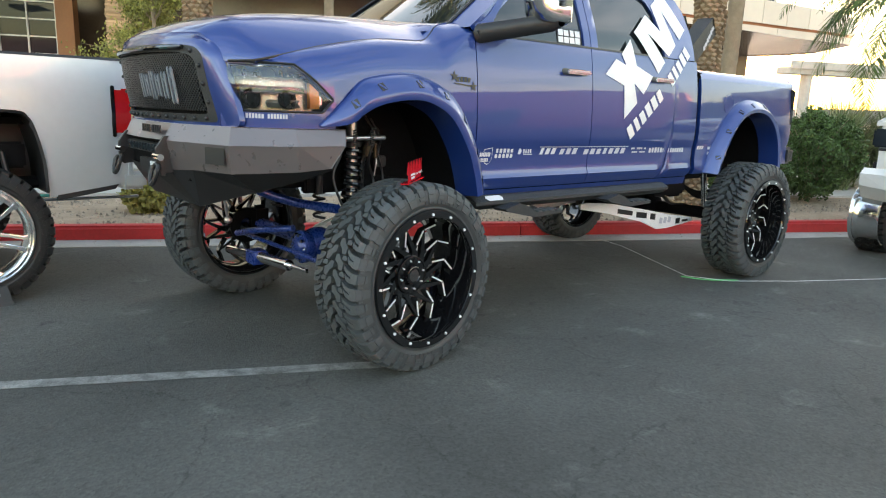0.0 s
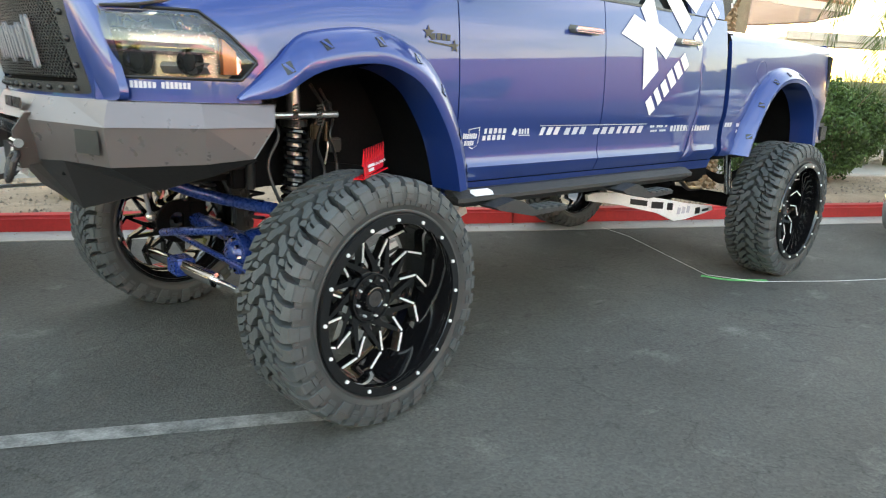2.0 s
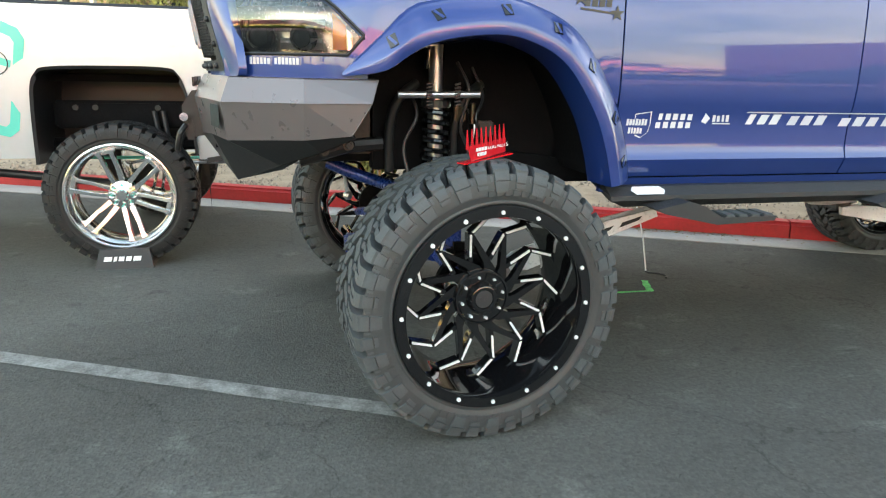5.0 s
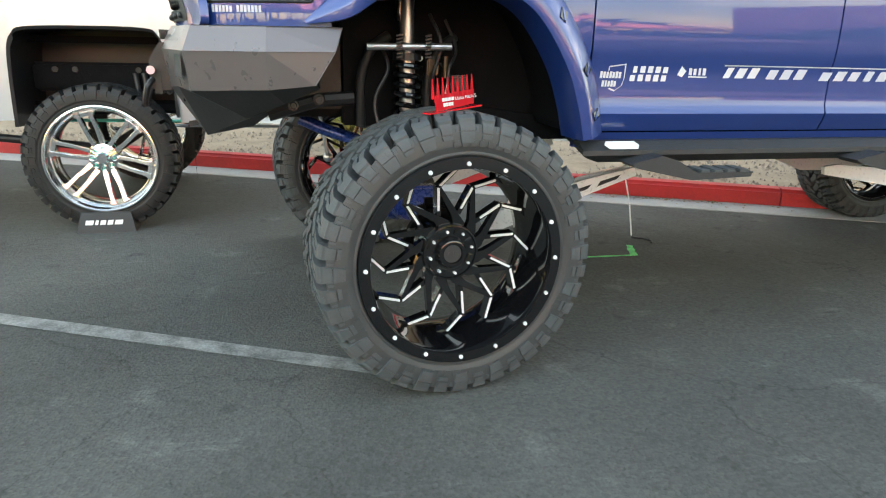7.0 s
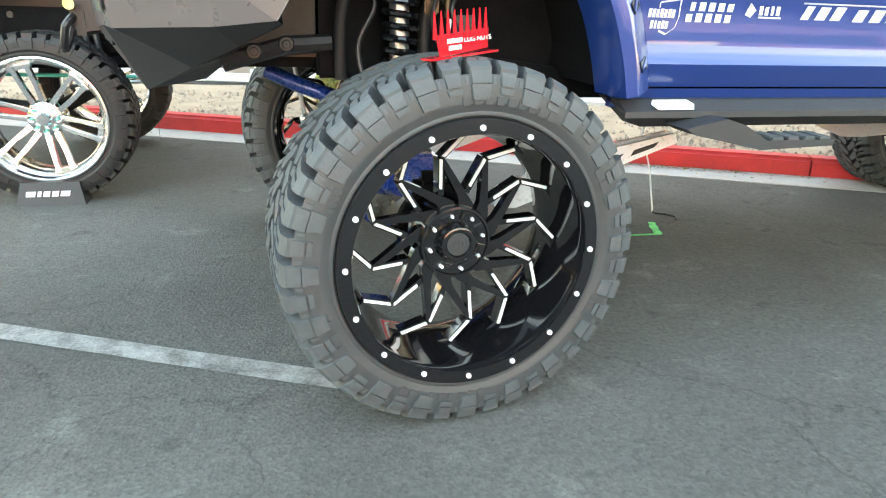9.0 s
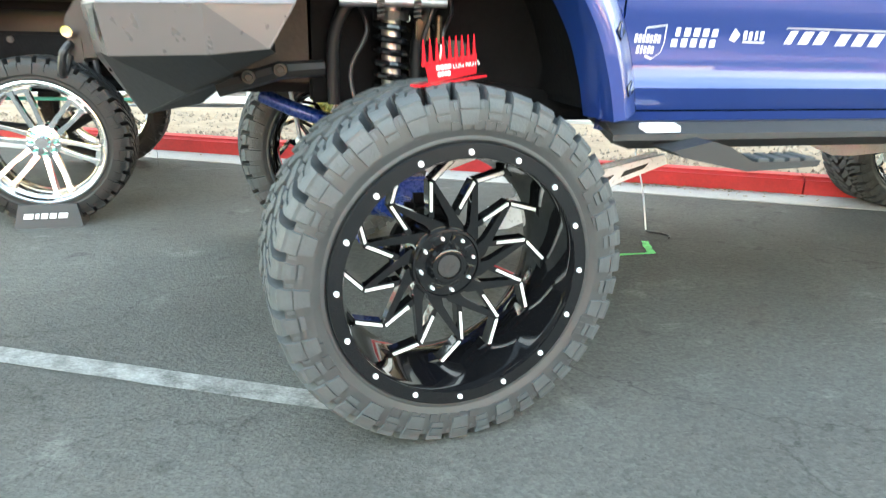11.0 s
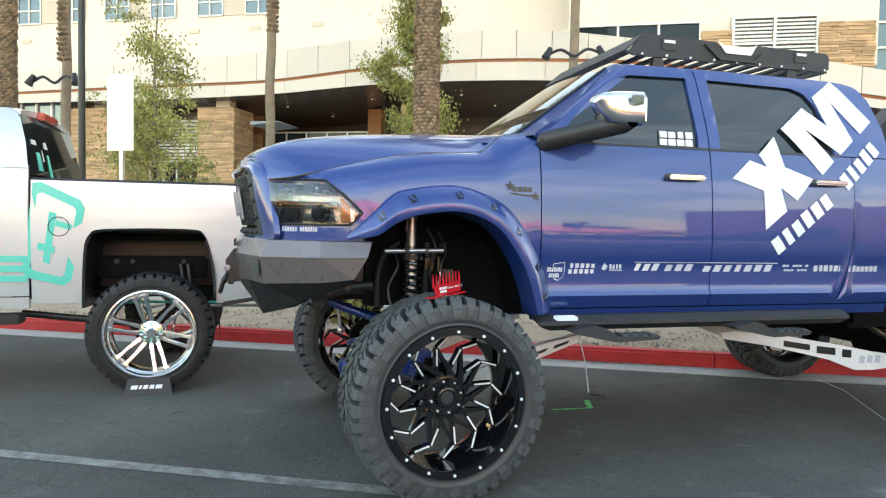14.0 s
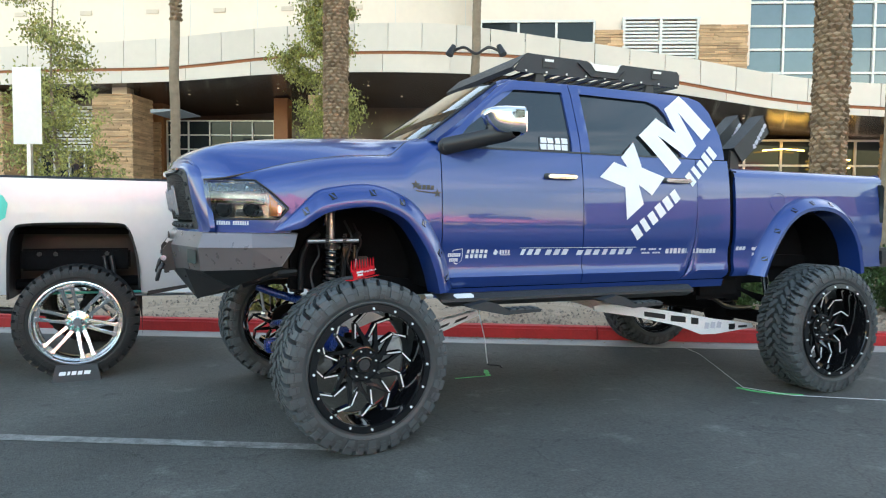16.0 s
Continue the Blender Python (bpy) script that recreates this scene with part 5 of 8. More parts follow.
# hoses, fittings and a chain bundle round the coil-overs
for sgn in (-1, 1):
    for k, (pts, r, mt) in enumerate((([(0.02, 0.60, 1.42), (0.06, 0.66, 1.3), (0.03, 0.64, 1.15), (0.08, 0.62, 1.02), (0.02, 0.7, 0.85)], 0.008, "satin"), ([(0.10, 0.55, 1.40), (0.14, 0.6, 1.28), (0.10, 0.64, 1.18), (0.15, 0.62, 1.05), (0.10, 0.7, 0.8)], 0.007, "satin"), ([(-0.2, 0.56, 1.32), (-0.16, 0.63, 1.2), (-0.22, 0.64, 1.05), (-0.16, 0.7, 0.82)], 0.008, "satin"), ([(0.08, 0.57, 1.22), (0.10, 0.62, 1.16), (0.085, 0.62, 1.05)], 0.005, "steel"))):
        bm = B()
        tube(bm, bend([(x, sgn * y, z) for x, y, z in pts], 5), r, 6)
        part("hose", bm, M[mt], truck, smooth=True)
    bm = B()
    box(bm, 0.01, 0.06, sgn * 0.60 - 0.02, sgn * 0.60 + 0.02, 1.17, 1.24, None, 0.006)
    rod(bm, (0.09, sgn * 0.62, 1.16), (0.09, sgn * 0.62, 1.25), 0.014, seg=10)
    part("fitting", bm, M["brass"], truck)
    bm = B()
    box(bm, 0.12, 0.20, sgn * 0.57 - 0.02, sgn * 0.57 + 0.02, 1.10, 1.17, None, 0.008)
    part("canister", bm, M["satin"], truck)

# axles
bm = B()
rod(bm, (0, -0.95, HUB_Z), (0, 0.95, HUB_Z), 0.048, seg=16)
ax = part("front_axle", bm, M["blue_metal"], truck, "blue powder-coated front axle", smooth=True)
bm = B()
bmesh.ops.create_uvsphere(bm, u_segments=20, v_segments=14, radius=0.125, matrix=pose(-0.03, -0.12, HUB_Z) @ Matrix.Diagonal((1.15, 0.85, 1.0, 1)))
part("differential", bm, M["blue_metal"], ax, smooth=True)
bm = B()
lathe(bm, [(0.0001, -0.205), (0.05, -0.20), (0.075, -0.185), (0.085, -0.165), (0.112, -0.162), (0.115, -0.14), (0.10, -0.10)], 28, pose(0, -0.12, HUB_Z, 0, 0, -90))
part("cover", bm, M["blue_metal"], ax, smooth=True)
bm = B()
rod(bm, (-0.02, -0.30, HUB_Z), (-0.02, -0.42, HUB_Z), 0.085, 0.055, 20)
box(bm, -0.10, 0.10, -0.46, -0.38, HUB_Z - 0.02, HUB_Z + 0.12, None, 0.012)
part("axle_bracket", bm, M["blue_metal"], ax)
for k in range(10):
    a = 2 * math.pi * k / 10
    bm = B()
    rod(bm, (-0.16, -0.12 + 0.08 * math.cos(a), HUB_Z + 0.085 * math.sin(a)), (-0.19, -0.12 + 0.08 * math.cos(a), HUB_Z + 0.085 * math.sin(a)), 0.012, seg=6)
    part("cover_bolt", bm, M["chrome"], ax)
for sgn in (-1, 1):
    bm = B()
    box(bm, -0.07, 0.07, sgn * 0.80, sgn * 0.88, HUB_Z - 0.13, HUB_Z + 0.15, None, 0.03)
    part("knuckle", bm, M["dark"], ax)
    bm = B()
    lathe(bm, [(0.05, 0.0), (0.10, 0.0), (0.10, -sgn * 0.03), (0.05, -sgn * 0.03)], 40, pose(0, sgn * 0.90, HUB_Z))
    part("dust_shield", bm, M["dark"], ax)
bm = B()
tube(bm, bend([(-0.28, 0.62, 0.52), (-0.30, 0.3, 0.59), (-0.26, 0.05, 0.635), (-0.2, -0.1, 0.66)], 5), 0.024, 10)
part("drag_link", bm, M["blue_metal"], truck, "blue steering link", smooth=True)
bm = B()
tube(bm, [(-0.20, 0.74, 0.50), (-0.20, -0.74, 0.50)], 0.017, 10)
part("tie_rod", bm, M["blue_metal"], truck, "blue tie rod", smooth=True)
bm = B()
rod(bm, (-0.36, 0.58, 0.415), (-0.36, 0.20, 0.44), 0.033, seg=18)
st = part("steering_damper", bm, M["chrome"], truck, "polished twin steering damper with blue clamp", smooth=True)
bm = B()
rod(bm, (-0.36, 0.08, 0.45), (-0.36, -0.34, 0.475), 0.036, seg=18)
part("damper_body", bm, M["chrome"], st, smooth=True)
bm = B()
rod(bm, (-0.36, -0.34, 0.475), (-0.36, -0.58, 0.488), 0.014, seg=10)
part("damper_shaft", bm, M["chrome"], st, smooth=True)
bm = B()
box(bm, -0.41, -0.30, 0.07, 0.20, 0.395, 0.49, None, 0.012)
part("clamp", bm, M["blue_metal"], st)
bm = B()
tube(bm, bend([(-0.52, -0.26, 0.95), (-0.40, -0.30, 0.90), (-0.28, -0.36, 0.865), (-0.20, -0.66, 0.865)], 6), 0.029, 12)
part("sway_bar", bm, M["blue_metal"], truck, "thick blue suspension link", smooth=True)
bm = B()
rod(bm, (-0.40, 0.62, 0.98), (-0.34, 0.64, 0.62), 0.012, seg=8)
bmesh.ops.create_uvsphere(bm, u_segments=10, v_segments=8, radius=0.03, matrix=pose(-0.34, 0.64, 0.62))
part("sway_link", bm, M["steel"], truck)
bm = B()
rod(bm, (4.08, -0.95, HUB_Z), (4.08, 0.95, HUB_Z), 0.06, seg=16)
ra = part("rear_axle", bm, M["dark"], truck)
bm = B()
bmesh.ops.create_uvsphere(bm, u_segments=20, v_segments=14, radius=0.16, matrix=pose(4.08, 0, HUB_Z) @ Matrix.Diagonal((1.1, 0.85, 1.0, 1)))
part("differential", bm, M["dark"], ra, smooth=True)
bm = B()
rod(bm, (0.9, 0.05, 0.93), (3.95, 0.0, 0.60), 0.05, seg=14)
part("drive_shaft", bm, M["dark"], truck)
bm = B()
box(bm, 3.05, 3.55, -0.74, 0.55, 0.76, 0.97, None, 0.04)
box(bm, 3.5, 3.72, -0.62, -0.45, 0.72, 1.05, None, 0.03)
box(bm, 3.3, 4.9, -0.42, -0.34, 0.85, 1.05, None, 0.01)
part("cross_member", bm, M["dark"], truck)
for k, (pts, r) in enumerate((([(2.9, -0.5, 0.86), (3.3, -0.6, 0.78), (3.6, -0.55, 0.66), (4.0, -0.45, 0.62)], 0.02), ([(3.2, -0.3, 0.8), (3.6, -0.35, 0.72), (3.9, -0.3, 0.68)], 0.025), ([(3.0, 0.4, 0.85), (3.5, 0.5, 0.75), (4.0, 0.5, 0.62)], 0.03))):
    bm = B()
    tube(bm, bend(pts, 5), r, 8)
    part("link", bm, M["satin"], truck, smooth=True)
bm = B()
box(bm, -0.55, 0.5, -0.40, 0.40, 0.98, 1.06)
box(bm, 0.5, 1.6, -0.35, 0.35, 0.86, 0.96, None, 0.04)
box(bm, 2.0, 3.1, 0.1, 0.75, 0.80, 0.95, None, 0.04)
part("underbody", bm, M["dark"], truck)
bm = B()
tube(bm, bend([(0.8, 0.35, 0.90), (2.0, 0.38, 0.86), (3.2, 0.42, 0.9), (3.5, 0.42, 1.1)], 5), 0.05, 10)
part("exhaust_pipe", bm, M["steel"], truck, smooth=True)

# running boards
for sgn in (-1, 1):
    bm = B()
    prism(bm, [(-0.86, 0.935), (-1.00, 0.935), (-1.055, 0.905), (-1.055, 0.885), (-0.98, 0.845), (-0.86, 0.845)], 0.56, 2.72, lambda u, w, h: (h + (0.10 if w < 0.86 and h < 1 else 0), -sgn * u, w))
    sb = part("running_board", bm, M["powder"], truck, "black angular steel running board")
    bm = B()
    slope = lambda x, f: (x, sgn * (1.0 + 0.055 * f + 0.003), 0.935 - 0.03 * f + 0.004)
    bm.faces.new([bm.verts.new(slope(x, f)) for x, f in ((0.66, 0.5), (0.675, 0.1), (0.80, 0.1), (0.815, 0.5), (0.80, 0.95), (0.675, 0.95))])
    part("badge", bm, M["white"], sb)
    for x in (0.0, 1.06):
        bm = B()
        prism(bm, [(0.72, 0.865), (0.86, 0.895), (0.93, 0.875), (1.02, 0.825), (1.28, 0.825), (1.27, 0.805), (1.0, 0.795), (0.88, 0.82), (0.76, 0.845)], 1.02, 1.15, lambda u, w, h: (u + x, sgn * h, w))
        sp = part("drop_step", bm, M["powder"], sb)
        for k in range(4):
            bm = B()
            box(bm, x + 1.035 + k * 0.06, x + 1.08 + k * 0.06, min(sgn * 1.04, sgn * 1.152), max(sgn * 1.04, sgn * 1.152), 0.824, 0.836, None, 0.004)
            part("tread_pad", bm, M["rubber"], sb)
    for x in (0.9, 1.6, 2.3):
        bm = B()
        rod(bm, (x, sgn * 0.5, 0.90), (x, sgn * 0.95, 0.87), 0.025, seg=8)
        part("bracket", bm, M["dark"], sb)

# mirrors
for sgn in (-1, 1):
    bm = B()
    rows = []
    for t in np.linspace(0, 1, 9):
        c = Vector((0.62 + 0.36 * t, sgn * (0.96 + 0.33 * t), 1.93 + 0.085 * t))
        h, d = (0.058 - 0.004 * t) * (1 if t < 0.95 else 0.6), 0.055 * (1 if t < 0.95 else 0.6)
        rows.append([tuple(c + Vector((d * math.cos(a), 0, h * math.sin(a) * (1.0)))) for a in np.linspace(0, 2 * math.pi, 13)])
    grid(bm, rows)
    bmesh.ops.holes_fill(bm, edges=bm.edges)
    mi = part("door_mirror", bm, M["satin"], truck, "towing mirror with black arm and chrome cap", smooth=True)
    bm = B()
    prism(bm, [(0.58, 1.94), (0.66, 1.99), (0.72, 1.945), (0.70, 1.91), (0.6, 1.90)], sgn * 0.93, sgn * 0.985, lambda u, w, h: (u, h, w))
    part("mount", bm, M["satin"], mi)
    bm = B()
    rows = []
    for u in np.linspace(0.0, 1.0, 13):
        f = max(0.0, 1 - (1 - u) ** 4) ** 0.5 if u < 1 else 1.0
        cz, cy = 2.085 + 0.006 * u, sgn * 1.20
        rows.append([(0.80 + 0.245 * u - 0.03 * math.sin(a) * (1 - u), cy + (0.03 + 0.075 * f) * math.copysign(abs(math.cos(a)) ** 0.5, math.cos(a)), cz + (0.035 + 0.06 * f) * math.copysign(abs(math.sin(a)) ** 0.5, math.sin(a))) for a in np.linspace(0, 2 * math.pi, 25)])
    grid(bm, rows)
    bmesh.ops.remove_doubles(bm, verts=bm.verts, dist=0.0005)
    bmesh.ops.holes_fill(bm, edges=bm.edges)
    part("mirror_cap", bm, M["chrome_soft"], mi, "chrome mirror cap", smooth=True)
    bm = B()
    box(bm, 0.95, 1.02, sgn * 1.325 - 0.008, sgn * 1.325 + 0.008, 2.10, 2.15, None, 0.004)
    part("marker_lamp", bm, M["lens"], mi)
    bm = B()
    box(bm, 1.043, 1.049, min(sgn * 1.16, sgn * 1.31), max(sgn * 1.16, sgn * 1.31), 2.015, 2.145, None, 0.002)
    part("mirror_glass", bm, M["chrome"], mi)

# roof rack
bm = B()
box(bm, 2.885, 2.90, -0.61, 0.61, 2.565, 2.67)
rack = part("roof_rack", bm, M["powder"], truck, "black steel roof rack with slatted floor")
for sgn in (-1, 1):
    bm = B()
    prism(bm, [(1.32, 2.575), (1.43, 2.70), (1.97, 2.69), (2.03, 2.655), (2.26, 2.655), (2.31, 2.69), (2.87, 2.685), (2.90, 2.66), (2.90, 2.575), (2.85, 2.555), (1.36, 2.555)], sgn * 0.615, sgn * 0.63, lambda u, w, h: (u, h, w))
    sp = part("side_panel", bm, M["powder"], rack)
    bm = B()
    prism(bm, [(1.98, 2.70), (2.05, 2.62), (2.25, 2.62), (2.30, 2.70), (2.26, 2.672), (2.03, 2.672)], sgn * 0.632, sgn * 0.637, lambda u, w, h: (u, h, w))
    part("name_plate", bm, M["steel"], rack)
    bm = B()
    prism(bm, [(1.88, 2.665), (1.90, 2.665), (2.02, 2.585), (2.27, 2.585), (2.33, 2.64), (2.34, 2.62), (2.28, 2.57), (2.0, 2.57)], sgn * 0.631, sgn * 0.645, lambda u, w, h: (u, h, w))
    part("trim", bm, M["satin"], rack)
    for x in (1.62, 2.66):
        bm = B()
        box(bm, x - 0.055, x + 0.055, sgn * 0.632 - 0.003, sgn * 0.632 + 0.003, 2.605, 2.675)
        part("plate", bm, M["satin"], rack)
        bm = B()
        box(bm, x - 0.04, x + 0.04, sgn * 0.637 - 0.002, sgn * 0.637 + 0.002, 2.65, 2.668)
        part("label_bar", bm, M["steel"], rack)
    for x in np.linspace(1.42, 2.86, 9):
        for dz in (2.568,):
            bm = B()
            rod(bm, (x, sgn * 0.63, dz), (x, sgn * 0.637, dz), 0.008, seg=8)
            part("bolt", bm, M["steel"], rack)
    for x in (1.55, 2.6):
        bm = B()
        prism(bm, [(x - 0.05, 2.47), (x + 0.05, 2.47), (x + 0.03, 2.56), (x - 0.03, 2.56)], sgn * 0.58, sgn * 0.62, lambda u, w, h: (u, h, w))
        part("foot", bm, M["satin"], rack)
bm = B()
grid(bm, [[(1.32, y, 2.56), (1.30, y, 2.585), (1.43, y, 2.70)] for y in (-0.625, -0.3, 0, 0.3, 0.625)])
rim_in(bm, (0.015, 0, 0))
part("front_fairing", bm, M["powder"], rack)
for x in np.arange(1.42, 2.88, 0.12):
    bm = B()
    box(bm, x, x + 0.045, -0.61, 0.61, 2.555, 2.57)
    part("slat", bm, M["satin"], rack)

# square exhaust tips that lean back over the bed
for y0, z0 in ((-0.56, 2.02), (-0.27, 2.06)):
    d = Vector((0.745, 0.0, 0.667))
    side = Vector((0, 1, 0))
    n = Vector((0.667, 0, -0.745))
    c0 = Vector((3.58, y0, z0))
    bm = B()
    lo, hi = [], []
    for u, w in ((-0.08, -0.08), (0.08, -0.08), (0.08, 0.08), (-0.08, 0.08)):
        lo.append(bm.verts.new(c0 + side * u + n * w))
        hi.append(bm.verts.new(c0 + side * u + n * w + d * (0.47 if w < 0 else 0.43)))
    bm.faces.new(lo)
    for i in range(4):
        bm.faces.new((lo[i], lo[(i + 1) % 4], hi[(i + 1) % 4], hi[i]))
    rim_in(bm, tuple(-d * 0.02))
    tip = part("exhaust_tip", bm, M["powder"], truck, "black square exhaust tip")
    bm = B()
    box(bm, 3.50, 3.62, y0 - 0.06, y0 + 0.06, 1.56, 2.06, None, 0.01)
    part("tip_base", bm, M["satin"], tip)
    for i in range(6):
        bm = B()
        q = c0 + d * (0.20 + 0.042 * i) + side * -0.0815 + n * (0.06 - 0.012 * i)
        box(bm, -0.016, 0.016, -0.001, 0.001, -0.02, 0.02, Matrix.Translation(q) @ pose(0, 0, 0, 0, 35 if i % 2 else -20, 0))
        part("label_bar", bm, M["grey_vinyl"], tip)

# ---- vinyl on the driver's side: plain shapes in place of lettering ----
def on_side(bm, poly, n=4, out=0.003):
    """A four-cornered patch (x, z) laid on the truck's side."""
    a, b, c, d = [Vector((p[0], p[1])) for p in poly]
    rows = []
    for i in range(n + 1):
        row = []
        for j in range(n + 1):
            u, v = i / n, j / n
            p = (a * (1 - u) + b * u) * (1 - v) + (d * (1 - u) + c * u) * v
            row.append((p.x, -wid(p.x, p.y) - out, p.y))
        rows.append(row)
    grid(bm, rows)


def vinyl(name, polys, mt, n=4, out=0.003, parent=None):
    bm = B()
    for p in polys:
        on_side(bm, p, n, out)
    return part(name, bm, M[mt], parent or truck, kind="stuff" if len(polys) > 2 and name == "graphic_bar" else "")


LOGO = [
    [(1.863, 1.76), (2.0, 1.878), (2.125, 1.84), (2.09, 1.689)], [(2.09, 1.689), (2.125, 1.84), (2.259, 1.845), (2.218, 1.713)],
    [(2.072, 1.917), (2.204, 2.04), (2.259, 1.845), (2.125, 1.84)], [(2.218, 1.713), (2.259, 1.845), (2.472, 1.776), (2.341, 1.633)],
    [(2.101, 1.443), (2.09, 1.689), (2.218, 1.713), (2.261, 1.564)],
    [(2.272, 2.096), (2.458, 2.106), (2.651, 1.896), (2.549, 1.803)], [(2.272, 2.096), (2.483, 2.25), (2.70, 2.10), (2.458, 2.106)],
    [(2.458, 2.106), (2.66, 2.13), (2.83, 2.041), (2.712, 1.944)], [(2.592, 2.333), (2.73, 2.311), (2.83, 2.041), (2.66, 2.10)],
    [(2.592, 2.333), (2.793, 2.462), (2.82, 2.40), (2.73, 2.311)], [(2.73, 2.311), (2.793, 2.462), (3.026, 2.186), (2.905, 2.092)]]
logo = vinyl("side_graphic", LOGO[:1], "white", 6, 0.0045)
for q in LOGO[1:]:
    vinyl("graphic_panel", [q], "white", 6, 0.0045, logo)
tagged(logo, "large white angular vinyl graphic")


def strokes(x, z, w, h, slant, kind):
    """One plain bar that fills a character's box; wide, narrow or low by kind."""
    a, b, c, d = {0: (0, 0, w, 0.85), 1: (0, 0, w, 1), 2: (w * 0.12, 0, w * 0.88, 1), 3: (0, 0, w * 0.95, 0.92), 4: (0.0, 0, w, 0.96), 5: (0, 0, w, 1)}[kind]
    return [[(x + a + slant * h * b, z + h * b), (x + c + slant * h * b, z + h * b), (x + c + slant * h * d, z + h * d), (x + a + slant * h * d, z + h * d)]]


def word(x0, x1, z, h, kinds, slant=0.25, gap=0.34):
    n = len(kinds)
    w = (x1 - x0) / n
    out = []
    for i, k in enumerate(kinds):
        if k >= 0:
            out += strokes(x0 + i * w, z, w * (1 - gap), h, slant, k)
    return out


# slanted row under the large graphic
rnd = random.Random(3)
for (xa, za), (xb, zb), n, hh in (((2.175, 1.325), (2.615, 1.665), 6, 0.105), ((2.715, 1.745), (3.02, 2.02), 5, 0.105)):
    e = Vector((xb - xa, zb - za)) / n
    u = e.normalized()
    up = Vector((-u.y, u.x)) * hh
    for i in range(n):
        o = Vector((xa, za)) + e * i - up * 0.45
        polys = []
        for q in strokes(0, 0, e.length * 0.74, 1.0, 0.0, (1, 2, 3, 1, 4, 3)[i % 6]):
            polys.append([tuple(o + u * p[0] + up * p[1]) for p in q])
        vinyl("graphic_bar", polys, "white", 2, 0.0045, logo)

row = vinyl("sponsor_graphic", word(1.185, 1.365, 1.19, 0.042, [2, 4, 1], 0.5), "pale_vinyl", 2)
tagged(row, "row of small white vinyl graphics")
vinyl("graphic_bar", [[(1.19, 1.238), (1.19, 1.243), (2.21, 1.238), (2.21, 1.233)]], "pale_vinyl", 8, 0.003, row)
vinyl("graphic_bar", word(1.395, 1.60, 1.187, 0.042, [3, 4, 1], 0.5), "grey_vinyl", 2, 0.003, row)
vinyl("graphic_bar", word(1.66, 2.18, 1.183, 0.042, [0, 4, 3, 2, 4, 1, 1], 0.5), "grey_vinyl", 2, 0.003, row)
vinyl("graphic_bar", word(0.775, 0.945, 1.207, 0.026, [2, 1, 1, 4, 3], 0.1) + word(0.766, 0.94, 1.174, 0.026, [3, 1, 1, 1, 3], 0.1), "pale_vinyl", 2, 0.003, row)
vinyl("graphic_bar", word(1.03, 1.115, 1.20, 0.028, [1, 3, 2, 1], 0.0) + [[(0.978, 1.20), (1.0, 1.192), (1.018, 1.215), (0.995, 1.236)]] + [[(1.03, 1.191), (1.115, 1.19), (1.115, 1.195), (1.03, 1.196)]], "pale_vinyl", 2, 0.003, row)
vinyl("graphic_bar", word(0.635, 0.73, 1.185, 0.026, [1, 4, 3, 1, 3, 1, 3], 0.1, 0.2) + word(0.645, 0.71, 1.152, 0.024, [1, 2, 3, 1, 3], 0.1, 0.2), "pale_vinyl", 2, 0.003, row)
sh = [(0.675, 1.215), (0.675, 1.232), (0.745, 1.242), (0.745, 1.19), (0.735, 1.158), (0.705, 1.138), (0.68, 1.148)]
vinyl("graphic_bar", [[sh[i], sh[i + 1], (sh[i + 1][0] - 0.004, sh[i + 1][1] - 0.005), (sh[i][0] - 0.004, sh[i][1] - 0.005)] for i in range(6)], "pale_vinyl", 2, 0.003, row)
vinyl("graphic_bar", word(2.25, 2.45, 1.212, 0.014, [5, 5, -1, 5, 5, 5, -1, 5], 0.2, 0.15) + word(2.26, 2.44, 1.185, 0.012, [5, 5, 5, -1, 5, 5, 5], 0.2, 0.15), "grey_vinyl", 1, 0.003, row)
vinyl("graphic_bar", word(2.49, 2.73, 1.183, 0.04, [3, 2, 1, 2, 4, 3], 0.1, 0.2) + word(2.76, 3.01, 1.181, 0.04, [3, 1, 0, 0, 0, 3, 3], 0.1, 0.2), "grey_vinyl", 2, 0.003, row)
vinyl("graphic_bar", word(3.22, 3.33, 1.20, 0.03, [5, 5, 5], 0.3, 0.2), "grey_vinyl", 2, 0.003, row)
vinyl("graphic_bar", [[(3.40, 1.20), (3.40, 1.225), (3.52, 1.215), (3.52, 1.19)], [(3.43, 1.15), (3.45, 1.232), (3.49, 1.232), (3.49, 1.14)], [(3.40, 1.155), (3.41, 1.178), (3.52, 1.17), (3.52, 1.145)]], "grey_vinyl", 2, 0.003, row)
# below the headlight, on the fender, on the glass
hl = vinyl("fender_graphic", [[(-0.873, 1.39), (-0.873, 1.424), (-0.847, 1.424), (-0.847, 1.39)]], "grey_vinyl", 1)
vinyl("graphic_bar", word(-0.835, -0.655, 1.395, 0.025, [1, 1, 4, 3, 3, 0, -1, 3, 1, 4, 4, 3, 3, 3], 0.0, 0.25), "grey_vinyl", 1, 0.003, hl)
tagged(hl, "small pale vinyl strip under the headlight")
fg = vinyl("fender_graphic", [[(0.40, 1.622), (0.40, 1.63), (0.55, 1.615), (0.55, 1.607)]], "black_vinyl", 2)
vinyl("graphic_bar", word(0.415, 0.535, 1.635, 0.03, [3, 1, 1, 3], 0.1, 0.2), "black_vinyl", 2, 0.003, fg)
tagged(fg, "small black vinyl mark with two stars")
